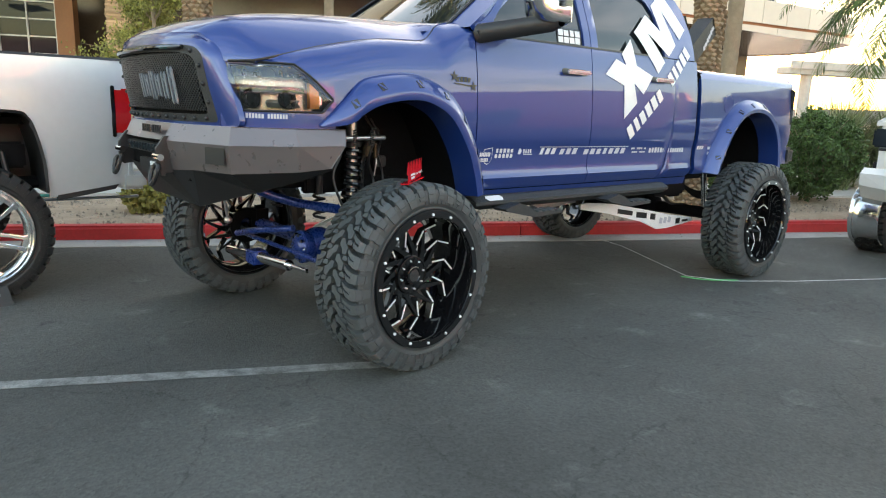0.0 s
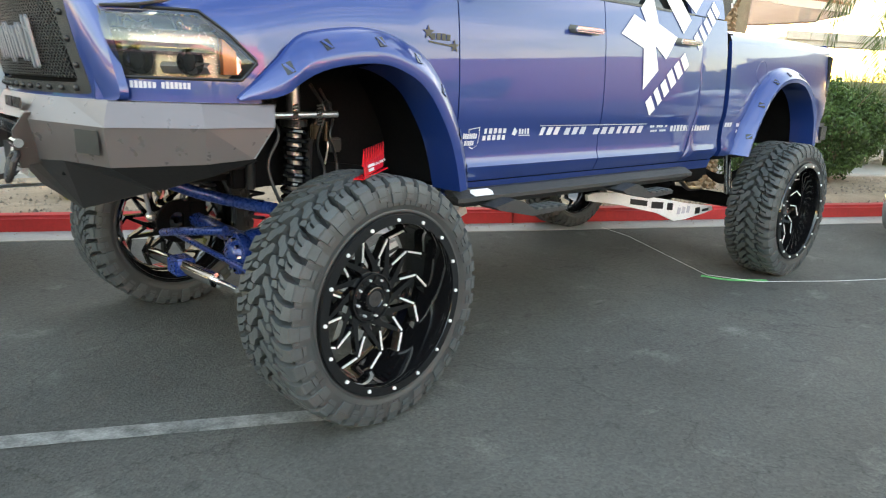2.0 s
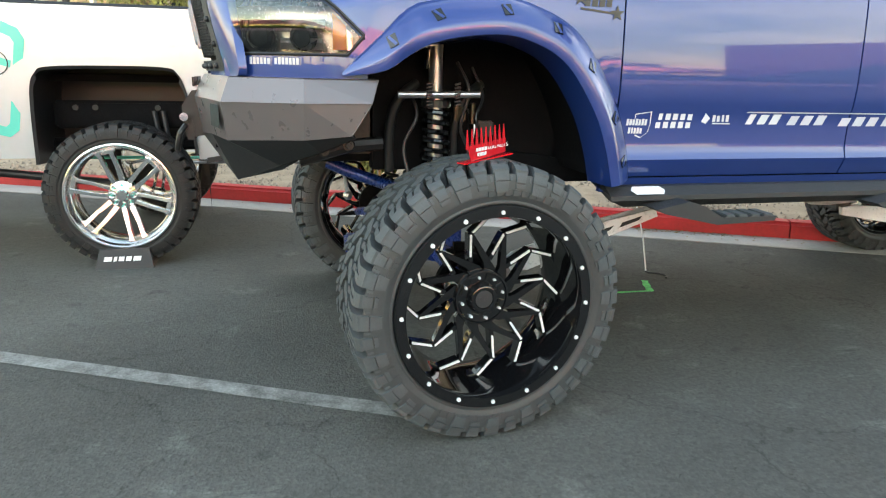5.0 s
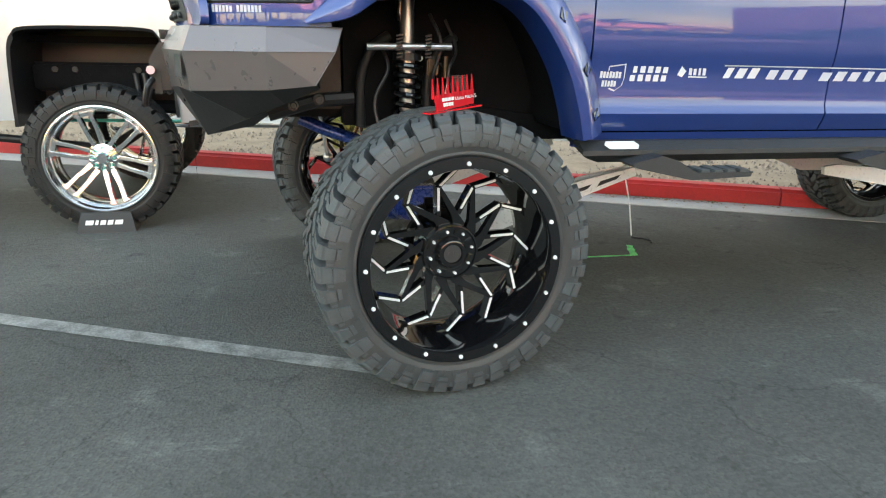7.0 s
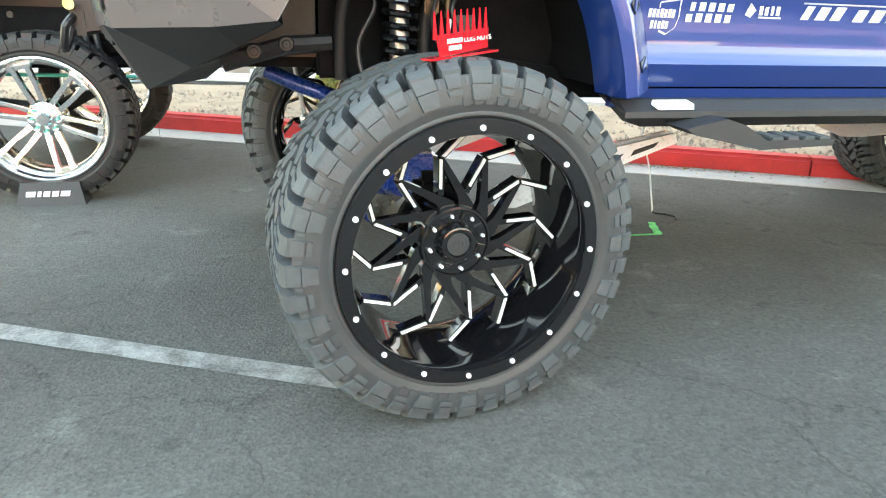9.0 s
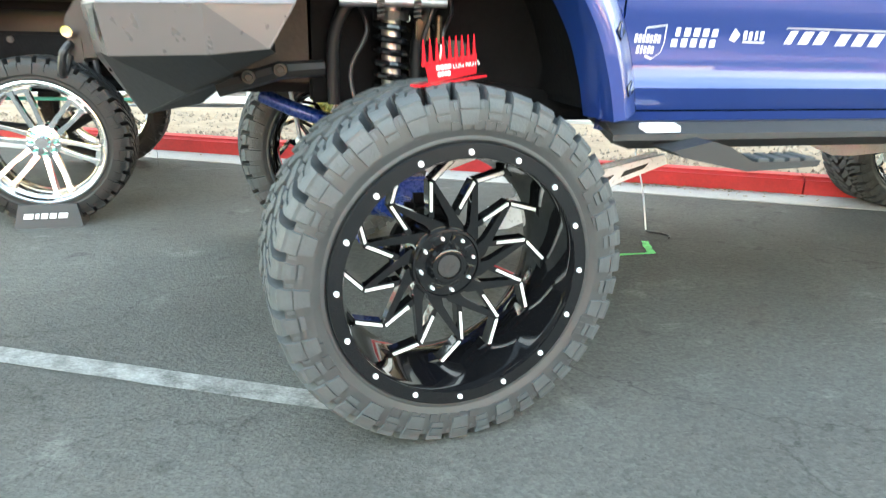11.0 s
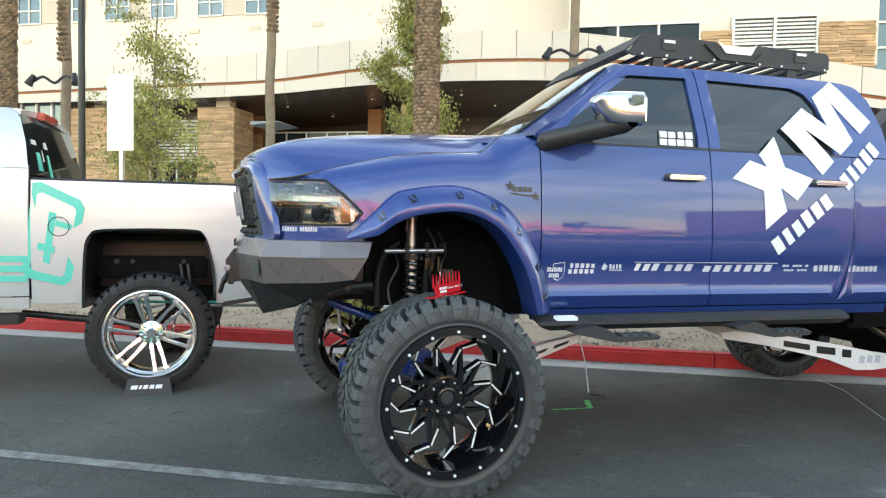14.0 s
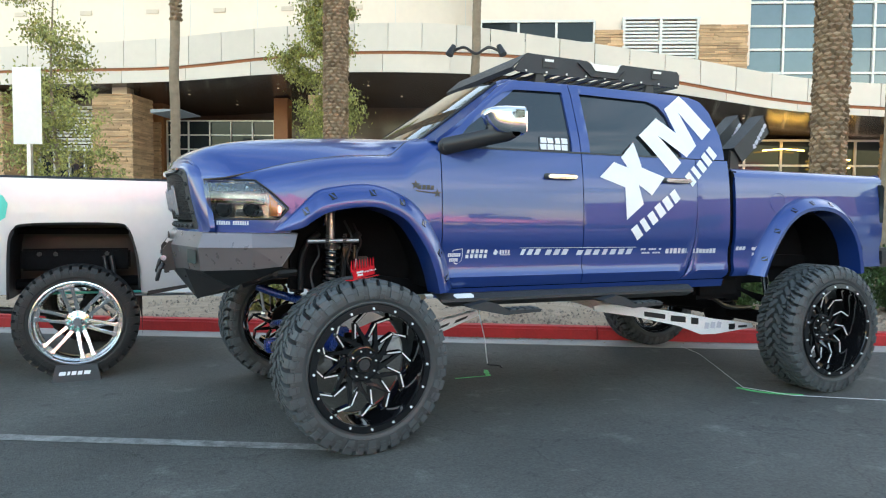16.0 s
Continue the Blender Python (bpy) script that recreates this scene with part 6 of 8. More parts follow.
for cx, cz, r in ((0.40, 1.665, 0.034), (0.553, 1.612, 0.032)):
    bm = B()
    pts = [(cx + r * (1 if k % 2 == 0 else 0.4) * math.sin(k * math.pi / 5), cz + r * (1 if k % 2 == 0 else 0.4) * math.cos(k * math.pi / 5)) for k in range(10)]
    bm.faces.new([bm.verts.new((x, -wid(x, z) - 0.004, z)) for x, z in pts])
    part("star", bm, M["black_vinyl"], fg)
ws = vinyl("window_sticker", [[(1.372, 1.945), (1.376, 2.04), (1.636, 2.045), (1.625, 1.94)]], "black_vinyl", 3, -0.014)
tagged(ws, "small white-lettered sticker on dark glass")
vinyl("graphic_bar", word(1.385, 1.625, 1.995, 0.042, [4, 3, 2, 1], 0.0, 0.15) + word(1.38, 1.62, 1.947, 0.042, [4, 4, 4, 1], 0.0, 0.15), "white", 2, -0.012, ws)

# red display with upright spikes on the front tyre
disp = thing("display_stand", (0, -1.1, 1.08), "red acrylic display stand with upright spikes on the tyre", "display stand")
TURN = pose(0.015, -1.1, -0.006, 0, -4, 32) @ Matrix.Diagonal((1.28, 1.0, 1.0, 1)) @ Matrix.Translation((0.02, 1.1, 0))
bm = B()
prism(bm, [(-0.05, 1.083), (0.098, 1.092), (0.093, 1.146), (-0.068, 1.14)], -1.125, -1.121, lambda u, w, h: (u, h - (w - 1.09) * 0.15, w))
pl = part("front_plate", bm, M["red"], disp, m=TURN)
bm = B()
box(bm, -0.085, 0.125, -1.135, -1.095, 1.078, 1.083)
part("base_plate", bm, M["red"], disp, m=TURN)
for i in range(9):
    x = -0.068 + i * 0.0195
    bm = B()
    rod(bm, (x, -1.128, 1.13), (x - 0.006, -1.135, 1.20), 0.0062, 0.0016, 8)
    part("spike", bm, M["red"], disp, m=TURN)
for polys in ((-0.035, 0.013, 1.116, 4), (-0.03, 0.010, 1.098, 4)):
    for i in range(polys[3]):
        bm = B()
        w = (polys[1] - polys[0]) / polys[3]
        box(bm, polys[0] + i * w, polys[0] + i * w + w * 0.75, -1.1325, -1.130, polys[2], polys[2] + 0.012)
        part("label_bar", bm, M["white"], disp, m=TURN)

txt = bpy.data.curves.new("words", 'FONT')
txt.body, txt.size, txt.extrude = "LUG NUTS", 0.0185, 0.0005
tob = bpy.data.objects.new("words", txt)
tmesh = bpy.data.meshes.new_from_object(tob)
bpy.data.objects.remove(tob)
tmesh.materials.clear()
tmesh.materials.append(M["white"])
part("words", tmesh, None, disp, "white lettering", TURN @ pose(0.016, -1.1315, 1.115, 81, 0, 0))

# ---- silver pickup parked beside, and the white one behind ----
silver = thing("silver_pickup", (-2.8, 2.5, 0), "lifted silver pickup with teal graphics and chrome wheels", "pickup truck")
SY = 1.6


def sside(x, z):
    return SY + 0.012 * ((z - 1.35) / 0.4) ** 2 + 0.02 * max(0, (x + 0.95) / 0.22) ** 2


def splate(name, cl, rows, mt, parent, label="", out=0.0, thick=0.03):
    bm = B()
    grid(bm, [[(x, sside(x, a + (b - a) * k / rows) - out, a + (b - a) * k / rows) for k in range(rows + 1)] for x, a, b in cl])
    rim_in(bm, (0, thick, 0))
    return part(name, bm, M[mt], parent, label, smooth=True)


S_ARCH = [(-2.36, 0.70), (-2.355, 1.0), (-2.34, 1.22), (-2.30, 1.31), (-2.22, 1.352), (-1.85, 1.365), (-1.49, 1.36), (-1.41, 1.32), (-1.365, 1.22), (-1.32, 1.0), (-1.31, 0.76)]
cl = cols(-2.735, -2.365, 8, 0.74, 1.745) + [(x, interp(x, S_ARCH), 1.745) for x in np.linspace(-2.36, -1.312, 40)] + cols(-1.305, -0.74, 12, lambda x: 0.72 + 0.18 * max(0, x + 1.27), 1.745)
splate("bed_side", cl, 14, "silver", silver)
bm = B()
grid(bm, [[(x, SY + 0.01, 1.745), (x, SY + 0.03, 1.765), (x, SY + 0.10, 1.765), (x, SY + 0.10, 1.6)] for x in np.linspace(-2.735, -0.74, 8)])
part("bed_rail", bm, M["satin"], silver, "black bed rail cap")
# arch lip
bm = B()
path = bend([(x, 0, z) for x, z in S_ARCH], 4)
grid(bm, [[(p.x, SY - 0.012, p.z), (p.x + (0.02 if p.x < -1.85 else -0.02) * (1 if p.z < 1.3 else 0), SY - 0.002, p.z - (0.02 if p.z > 1.25 else 0)), (p.x, SY + 0.3, p.z - 0.02), (p.x, SY + 0.7, p.z - 0.02), (p.x, SY + 0.7, p.z - 0.6)] for p in path])
part("wheel_well", bm, M["satin"], silver, smooth=True)
bm = B()
box(bm, -2.3, -1.4, SY + 0.28, SY + 0.33, 0.92, 1.12, None, 0.02)
rl = part("frame_rail", bm, M["dark"], silver)
for x in (-2.15, -2.02, -1.6):
    bm = B()
    rod(bm, (x, SY + 0.27, 1.07), (x, SY + 0.285, 1.07), 0.02, seg=12)
    part("bolt", bm, M["satin"], rl)
bm = B()
box(bm, -0.76, -0.70, SY + 0.02, SY + 1.85, 0.85, 1.74, None, 0.02)
part("tailgate", bm, M["silver"], silver)
for y in (SY + 0.005, SY + 1.80):
    bm = B()
    box(bm, -0.83, -0.70, y, y + 0.10, 1.19, 1.54, None, 0.012)
    tl = part("tail_light", bm, M["tail_red"], silver, "red tail light in a dark frame")
    bm = B()
    box(bm, -0.845, -0.815, y - 0.006, y + 0.10, 1.17, 1.56, None, 0.006)
    part("trim", bm, M["black"], tl)
bm = B()
box(bm, -0.80, -0.60, SY + 0.02, SY + 1.86, 0.75, 0.90, None, 0.03)
part("rear_bumper", bm, M["silver"], silver)
bm = B()
prism(bm, [(-1.26, 0.695), (-0.85, 0.765), (-0.82, 0.80), (-1.25, 0.735)], SY + 0.01, SY + 0.06, lambda u, w, h: (u, h, w))
part("bumper_trim", bm, M["satin"], silver)
# cab
splate("cab_door", [(x, 0.80, 1.86) for x in np.linspace(-4.2, -2.755, 16)], 12, "silver", silver)
sd = splate("sill", [(x, 0.70, 0.79) for x in np.linspace(-4.2, -2.755, 4)], 2, "silver", silver)
bm = B()
P0 = [(-2.75, SY, 1.84), (-2.78, SY + 0.05, 2.05), (-2.84, SY + 0.12, 2.26), (-2.92, SY + 0.20, 2.34)]
grid(bm, [[(x + (0 if i == 0 else dx), y, z) for x, y, z in P0] for i, dx in enumerate((0, -0.2, -0.36))])
part("cab_pillar", bm, M["silver"], silver, smooth=True)
bm = B()
grid(bm, [[(-3.11, SY + 0.01, 1.86), (-3.16, SY + 0.2, 2.30)], [(-4.1, SY + 0.01, 1.86), (-4.0, SY + 0.2, 2.30)]])
part("side_window", bm, M["glass_dark"], silver)
bm = B()
grid(bm, [[(x, y, 2.34 + 0.06 * (1 - ((y - SY - 0.95) / 0.75) ** 2) - 0.02 * (x > -2.95)) for y in np.linspace(SY + 0.2, SY + 1.7, 12)] for x in (-2.86, -2.95, -3.5, -4.1)])
rim_in(bm, (0, 0, -0.05))
part("roof", bm, M["silver"], silver, smooth=True)
bm = B()
grid(bm, [[(-2.765 - 0.09 * t, SY + 0.06 + 0.13 * t + (1.78 - 0.26 * t) * k / 8, 1.80 + 0.49 * t) for k in range(9)] for t in np.linspace(0, 1, 6)])
rim_in(bm, (-0.03, 0, 0))
rw = part("rear_window", bm, M["glass_dark"], silver, "tinted rear window with pale stickers", smooth=True)
for y, z, w, h, mt in ((2.02, 1.92, 0.14, 0.16, "teal"), (2.30, 1.88, 0.10, 0.24, "teal"), (2.28, 2.08, 0.12, 0.06, "white"), (1.95, 2.08, 0.16, 0.04, "white"), (2.15, 1.98, 0.06, 0.10, "white")):
    bm = B()
    t0 = (z - h / 2 - 1.80) / 0.49
    t1 = (z + h / 2 - 1.80) / 0.49
    bm.faces.new([bm.verts.new(v) for v in ((-2.760 - 0.09 * t0, y - w / 2, z - h / 2), (-2.760 - 0.09 * t0, y + w / 2, z - h / 2), (-2.760 - 0.09 * t1, y + w / 2 - 0.02, z + h / 2), (-2.760 - 0.09 * t1, y - w / 2 + 0.02, z + h / 2))])
    part("sticker", bm, M[mt], rw)
bm = B()
box(bm, -2.87, -2.80, SY + 0.62, SY + 1.05, 2.30, 2.37, None, 0.01)
part("brake_light", bm, M["tail_red"], silver, "red high brake light")
bm = B()
box(bm, -4.2, -2.80, SY + 0.06, SY + 1.8, 0.85, 1.82)
box(bm, -4.0, -2.92, SY + 0.3, SY + 1.6, 1.8, 2.28)
box(bm, -2.76, -0.78, SY + 0.35, SY + 1.6, 1.25, 1.30)
part("inner_shell", bm, M["dark"], silver)
splate("hood_side", [(x, 0.85, 1.72 - 0.1 * max(0, (-5.0 - x))) for x in np.linspace(-5.8, -4.21, 10)], 6, "silver", silver)
bm = B()
grid(bm, [[(x, y, 1.74 - 0.1 * max(0, -5.0 - x)) for y in (SY + 0.02, SY + 0.95, SY + 1.88)] for x in (-5.8, -5.0, -4.2)])
grid(bm, [[(-5.8, SY + 0.02, z), (-5.8, SY + 1.88, z)] for z in (0.85, 1.64)])
part("hood", bm, M["silver"], silver)
bm = B()
grid(bm, [[(-4.12, y, 2.30), (-4.55, y, 1.74)] for y in (SY + 0.15, SY + 1.7)])
part("windshield", bm, M["glass_dark"], silver)
# teal graphic
OUT = [(-2.72, 1.72), (-2.66, 1.73), (-2.37, 1.59), (-2.335, 1.52), (-2.44, 0.93), (-2.50, 0.885), (-2.76, 0.95), (-2.80, 1.0)]
INN = [(-2.69, 1.63), (-2.65, 1.645), (-2.42, 1.535), (-2.40, 1.50), (-2.49, 0.98), (-2.515, 0.955), (-2.72, 1.01), (-2.74, 1.04)]
bm = B()
for i in range(len(OUT)):
    j = (i + 1) % len(OUT)
    bm.faces.new([bm.verts.new((x, sside(x, z) - 0.004, z)) for x, z in (OUT[i], OUT[j], INN[j], INN[i])])
part("side_graphic", bm, M["teal"], silver, "teal outlined vinyl shape")
bm = B()
for q in ([(-2.60, 1.49), (-2.545, 1.48), (-2.60, 1.06), (-2.65, 1.08)], [(-2.55, 1.42), (-2.43, 1.385), (-2.44, 1.34), (-2.555, 1.375)], [(-2.68, 1.24), (-2.56, 1.205), (-2.565, 1.15), (-2.69, 1.185)]):
    bm.faces.new([bm.verts.new((x, sside(x, z) - 0.004, z)) for x, z in q])
part("side_graphic", bm, M["teal"], silver, "teal vinyl bars")
bm = B()
for z in (1.13, 1.05, 0.97):
    bm.faces.new([bm.verts.new((x, SY - 0.004, zz)) for x, zz in ((-3.3, z), (-2.76, z), (-2.76, z - 0.05), (-3.3, z - 0.05))])
part("side_graphic", bm, M["teal"], silver, "teal vinyl bars")
bm = B()
lathe(bm, [(0.074, 0.0), (0.078, -0.002), (0.081, 0.0)], 32, pose(-2.53, sside(-2.53, 1.37) - 0.004, 1.37))
part("fuel_door", bm, M["satin"], silver)
bm = B()
box(bm, -4.2, -2.8, SY - 0.06, SY + 0.10, 0.58, 0.66, None, 0.01)
part("running_board", bm, M["satin"], silver)
bm = B()
rod(bm, (-2.9, SY + 0.35, 0.62), (-1.9, SY + 0.35, 0.50), 0.03, seg=12)
part("traction_bar", bm, M["satin"], silver)
bm = B()
rod(bm, (-1.86, SY + 0.1, 0.49), (-1.86, SY + 1.75, 0.49), 0.05, seg=14)
rod(bm, (-3.0, SY + 0.45, 0.78), (-0.8, SY + 0.45, 0.80), 0.05, seg=6)
rod(bm, (-3.0, SY + 1.4, 0.78), (-0.8, SY + 1.4, 0.80), 0.05, seg=6)
part("rear_axle", bm, M["dark"], silver)
for z, x0 in ((0.70, -2.2), (0.66, -1.6)):
    bm = B()
    rod(bm, (x0, SY + 0.15, z + 0.03), (x0 + 1.0, SY + 0.3, z), 0.012, seg=8)
    part("link", bm, M["teal"] if z > 0.68 else M["steel"], silver)
for x in (-1.62, -1.56):
    bm = B()
    rod(bm, (x, SY + 0.25, 1.05), (x + 0.05, SY + 0.2, 0.68), 0.02, seg=10)
    part("shock", bm, M["satin"], silver)

# chrome wheel: six paired spokes
CR, CL = 0.52, 0.374
keep("road_tyre", tyre_mesh(CR, CL, 0.33), M["rubber_black"], True)
keep("road_tread", tread_mesh(CR, 0.33, 40), M["rubber_black"])
bm = B()
lathe(bm, [(CL - 0.002, 0.03), (CL + 0.010, 0.0), (CL + 0.006, -0.009), (CL - 0.004, -0.011), (CL - 0.011, -0.006), (CL - 0.014, 0.004), (CL - 0.019, 0.030), (CL - 0.040, 0.048), (CL - 0.045, 0.06), (CL - 0.048, 0.14), (CL - 0.036, 0.26), (CL - 0.005, 0.30), (CL + 0.010, 0.30)], 72)
keep("chrome_barrel", bm, M["chrome_spoke"], True)
bm = B()


def cface(r):
    return 0.075 - 0.055 * min(1, max(0, (r - 0.10) / 0.22))


for s in (-1, 1):
    spoke_prism(bm, [(0.075, s * 6), (0.085, s * 30), (0.20, s * 14.8), (0.312, s * 10.4), (0.338, s * 13.0), (0.342, s * 3.8), (0.312, s * 4.8), (0.20, s * 6.8)][::s], cface, 0.05)
spoke_prism(bm, [(0.310, -6.5), (0.310, 6.5), (0.340, 6.5), (0.340, -6.5)], lambda r: cface(r) + 0.006, 0.04)
bmesh.ops.recalc_face_normals(bm, faces=bm.faces)
bmesh.ops.bevel(bm, geom=bm.edges[:], offset=0.0055, segments=2, affect="EDGES", clamp_overlap=True)
keep("chrome_spoke", bm, M["chrome_spoke"], True)
bm = B()
lathe(bm, [(0.0001, 0.02), (0.035, 0.02), (0.042, 0.03), (0.046, 0.06), (0.10, 0.072), (0.11, 0.10), (0.11, 0.2)], 36)
keep("chrome_hub", bm, M["chrome"], True)
bm = B()
rod(bm, (0, 0.02, 0), (0, -0.022, 0), 0.009, 0.006, 8)
keep("chrome_nut", bm, M["teal"])
bm = B()
lathe(bm, [(0.0001, 0.03), (0.014, 0.03), (0.017, -0.002), (0.021, -0.004), (0.023, 0.012)], 18)
keep("nut_pocket", bm, M["chrome_soft"], True)


def chrome_wheel(m, parent):
    m = m @ Matrix.Scale(0.957, 4)
    w = part("wheel", MESH["chrome_barrel"], None, parent, "chrome wheel with paired spokes", m)
    part("tyre", MESH["road_tyre"], None, w, "black all-terrain tyre", m @ pose(0, 0.155, 0))
    part("tread", MESH["road_tread"], None, w, m=m @ pose(0, 0.155, 0))
    for k in range(6):
        part("spoke", MESH["chrome_spoke"], None, w, m=m @ pose(0, 0, 0, 0, k * 60 + 15, 0))
    part("hub", MESH["chrome_hub"], None, w, m=m)
    for k in range(8):
        part("nut_pocket", MESH["nut_pocket"], None, w, m=m @ Matrix.Translation(wheel_to(0.075, radians(k * 45), 0.060)))
        part("lug_nut", MESH["chrome_nut"], None, w, m=m @ Matrix.Translation(wheel_to(0.075, radians(k * 45), 0.06)))


CZ = CR * 0.957
chrome_wheel(pose(-1.815, 1.43, CZ), silver)
chrome_wheel(pose(-1.835, 1.43 + 2.1, CZ, 0, 0, 180), silver)
chrome_wheel(pose(-5.4, 1.43, CZ), silver)
chrome_wheel(pose(-5.4, 1.43 + 2.1, CZ, 0, 0, 180), silver)

# wedge stand at the tyre
stand = thing("wheel_stand", (-1.82, 1.42, 0), "black sloped tyre stand with white lettering blur", "wheel stand")
tagged(stand, label="black sloped display block in front of the chrome wheel")
bm = B()
prism(bm, [(1.36, 0.0), (1.40, 0.135), (1.50, 0.135), (1.54, 0.0)], -2.01, -1.63, lambda u, w, h: (h + (0.03 if w > 0.1 and h < -1.8 else -0.03 if w > 0.1 else 0), u, w))
part("block", bm, M["powder"], stand)
for i, w in enumerate((0.05, 0.02, 0.035, 0.035, 0.05)):
    bm = B()
    x = -1.955 + sum((0.05, 0.02, 0.035, 0.035, 0.05)[:i]) + i * 0.012
    prism(bm, [(x, 0.055), (x + w, 0.055), (x + w + 0.008, 0.085), (x + 0.008, 0.085)], 0, 1, lambda u, z, h: (u, 1.3745 + (z - 0.055) * 0.29 - 0.003 + 0.002 * h, z))
    part("label_bar", bm, M["white"], stand)

# white pickup nose, behind the blue one
wt = thing("white_pickup", (8.0, -2.3, 0), "white pickup with an angular white steel bumper", "pickup truck")
WY = -1.38
bm = B()
grid(bm, [[(6.0 + (0.10 if z > 1.3 else 0.0), y, z) for z in (0.95, 1.2, 1.48)] for y in np.linspace(WY - 0.06, WY - 1.85, 6)])
part("front_panel", bm, M["white_car"], wt)
bm = B()
rows = []
for x in np.linspace(6.02, 7.6, 40):
    zb = 0.95
    dx = (x - 6.22) / 0.56
    if abs(dx) < 1:
        zb = 0.95 + 0.42 * math.sqrt(1 - dx * dx)
    rows.append([(x, WY - 0.06 * max(0, (6.25 - x) / 0.25) ** 2, zb + (1.50 - zb) * k / 6) for k in range(7)])
grid(bm, rows)
rim_in(bm, (0, -0.04, 0))
part("fender", bm, M["white_car"], wt, smooth=True)
bm = B()
grid(bm, [[(x, y, 1.50 + 0.10 * min(1, (x - 6.0) / 0.5) + 0.03 * (1 - ((y - WY + 0.95) / 0.95) ** 2)) for y in np.linspace(WY, WY - 1.9, 10)] for x in np.linspace(6.0, 7.6, 8)])
rim_in(bm, (0, 0, -0.05))
part("hood", bm, M["white_car"], wt, smooth=True)
for y in (WY - 0.05, WY - 1.5):
    bm = B()
    box(bm, 5.965, 6.2, y - 0.36, y + 0.06, 1.22, 1.42, None, 0.02)
    hl2 = part("headlight", bm, M["window"], wt, "dark headlight")
    bm = B()
    box(bm, 5.955, 5.97, y - 0.30, y - 0.02, 1.30, 1.335, None, 0.005)
    part("bulb", bm, M["chrome"], hl2)
bm = B()
box(bm, 5.98, 6.03, WY - 0.06, WY - 1.84, 1.18, 1.21)
part("grille", bm, M["satin"], wt)
bm = B()
grid(bm, [[(x, y, z) for x, z in ((5.86, 0.99), (5.70, 0.93), (5.68, 0.78), (5.80, 0.64), (6.0, 0.66))] for y in (WY - 0.30, WY - 1.6)])
grid(bm, [[(x, y, z) for x, z in ((5.86, 0.99), (5.70, 0.93), (5.68, 0.78), (5.80, 0.64), (6.0, 0.66))] if y < WY - 0.2 else [(x + 0.30, y, z) for x, z in ((5.62, 0.99), (5.52, 0.93), (5.52, 0.80), (5.64, 0.66), (5.78, 0.68))] for y in (WY + 0.03, WY - 0.30)])
wb = part("front_bumper", bm, M["white_car"], wt, "angular white steel bumper")
for dz in (0.0, 0.16):
    for z in (0.84 + dz,):
        bm = B()
        box(bm, 5.80, 5.88, WY - 0.0, WY - 0.05, z - 0.05, z + 0.05, pose(0, 0, 0), 0.008)
        part("cube_light", bm, M["satin"], wb)
bm = B()
box(bm, 6.1, 9.5, WY - 0.1, WY - 1.8, 0.9, 1.45)
box(bm, 7.62, 9.6, WY - 0.02, WY - 1.88, 0.95, 1.6, None, 0.05)
part("body", bm, M["white_car"], wt)
bm = B()
box(bm, 7.3, 9.5, WY - 0.12, WY - 1.78, 1.6, 2.3, None, 0.16)
part("cab", bm, M["glass_dark"], wt)
for y, r in ((WY + 0.10, 180), (WY - 2.0, 0)):
    for x in (6.22, 9.2):
        m = pose(x, y, 0.45, 0, 0, r) @ Matrix.Diagonal((0.9, 1.0, 0.9, 1))
        w = part("wheel", MESH["chrome_barrel"], None, wt, "dark wheel with a black tyre", m)
        part("tyre", MESH["road_tyre"], None, w, m=m @ pose(0, 0.155, 0))
        part("tread", MESH["road_tread"], None, w, m=m @ pose(0, 0.155, 0))

for ob in wt.children_recursive:
    ob.matrix_basis = Matrix.Translation((0.26, 0, 0)) @ ob.matrix_basis

# rope and chain on the ground
rope = thing("rope", (3.5, -0.9, 0), "thin white string pegged along the asphalt", "rope")
bm = B()
tube(bm, [(4.25, 0.72, 0.012), (4.14, 0.32, 0.01), (3.47, -0.88, 0.008), (3.64, -1.22, 0.008), (4.2, -1.58, 0.008), (5.05, -2.02, 0.008), (7.5, -3.2, 0.008)], 0.0022, 6)
part("string", bm, M["white"], rope)
strap = thing("tie_strap", (1.8, 0.8, 0), "thin pale cord hanging to a hook on the asphalt", "strap")
bm = B()
tube(bm, [(1.79, 0.67, 0.01), (1.85, 0.86, 0.23), (1.905, 1.1, 0.43), (1.93, 1.05, 0.88)], 0.006, 6)
part("cord", bm, M["white"], strap)
bm = B()
tube(bm, bend([(1.79, 0.67, 0.012), (1.80, 0.63, 0.012), (1.85, 0.60, 0.012), (1.875, 0.54, 0.012), (1.85, 0.50, 0.012)], 4), 0.007, 6)
part("hook", bm, M["satin"], strap)

# ---- hotel building behind: curved canopy, stone piers, glazing ----
hotel = thing("hotel_building", (0, 24, 0), "cream hotel building with a sweeping canopy and stone piers", "building", m=STREET @ Matrix.Translation((0, 24, 0)))
H = STREET


def hpart(name, bm, mt, parent=None, label="", smooth=False, kind=""):
    return part(name, bm, M[mt], parent or hotel, label, H, smooth, kind)


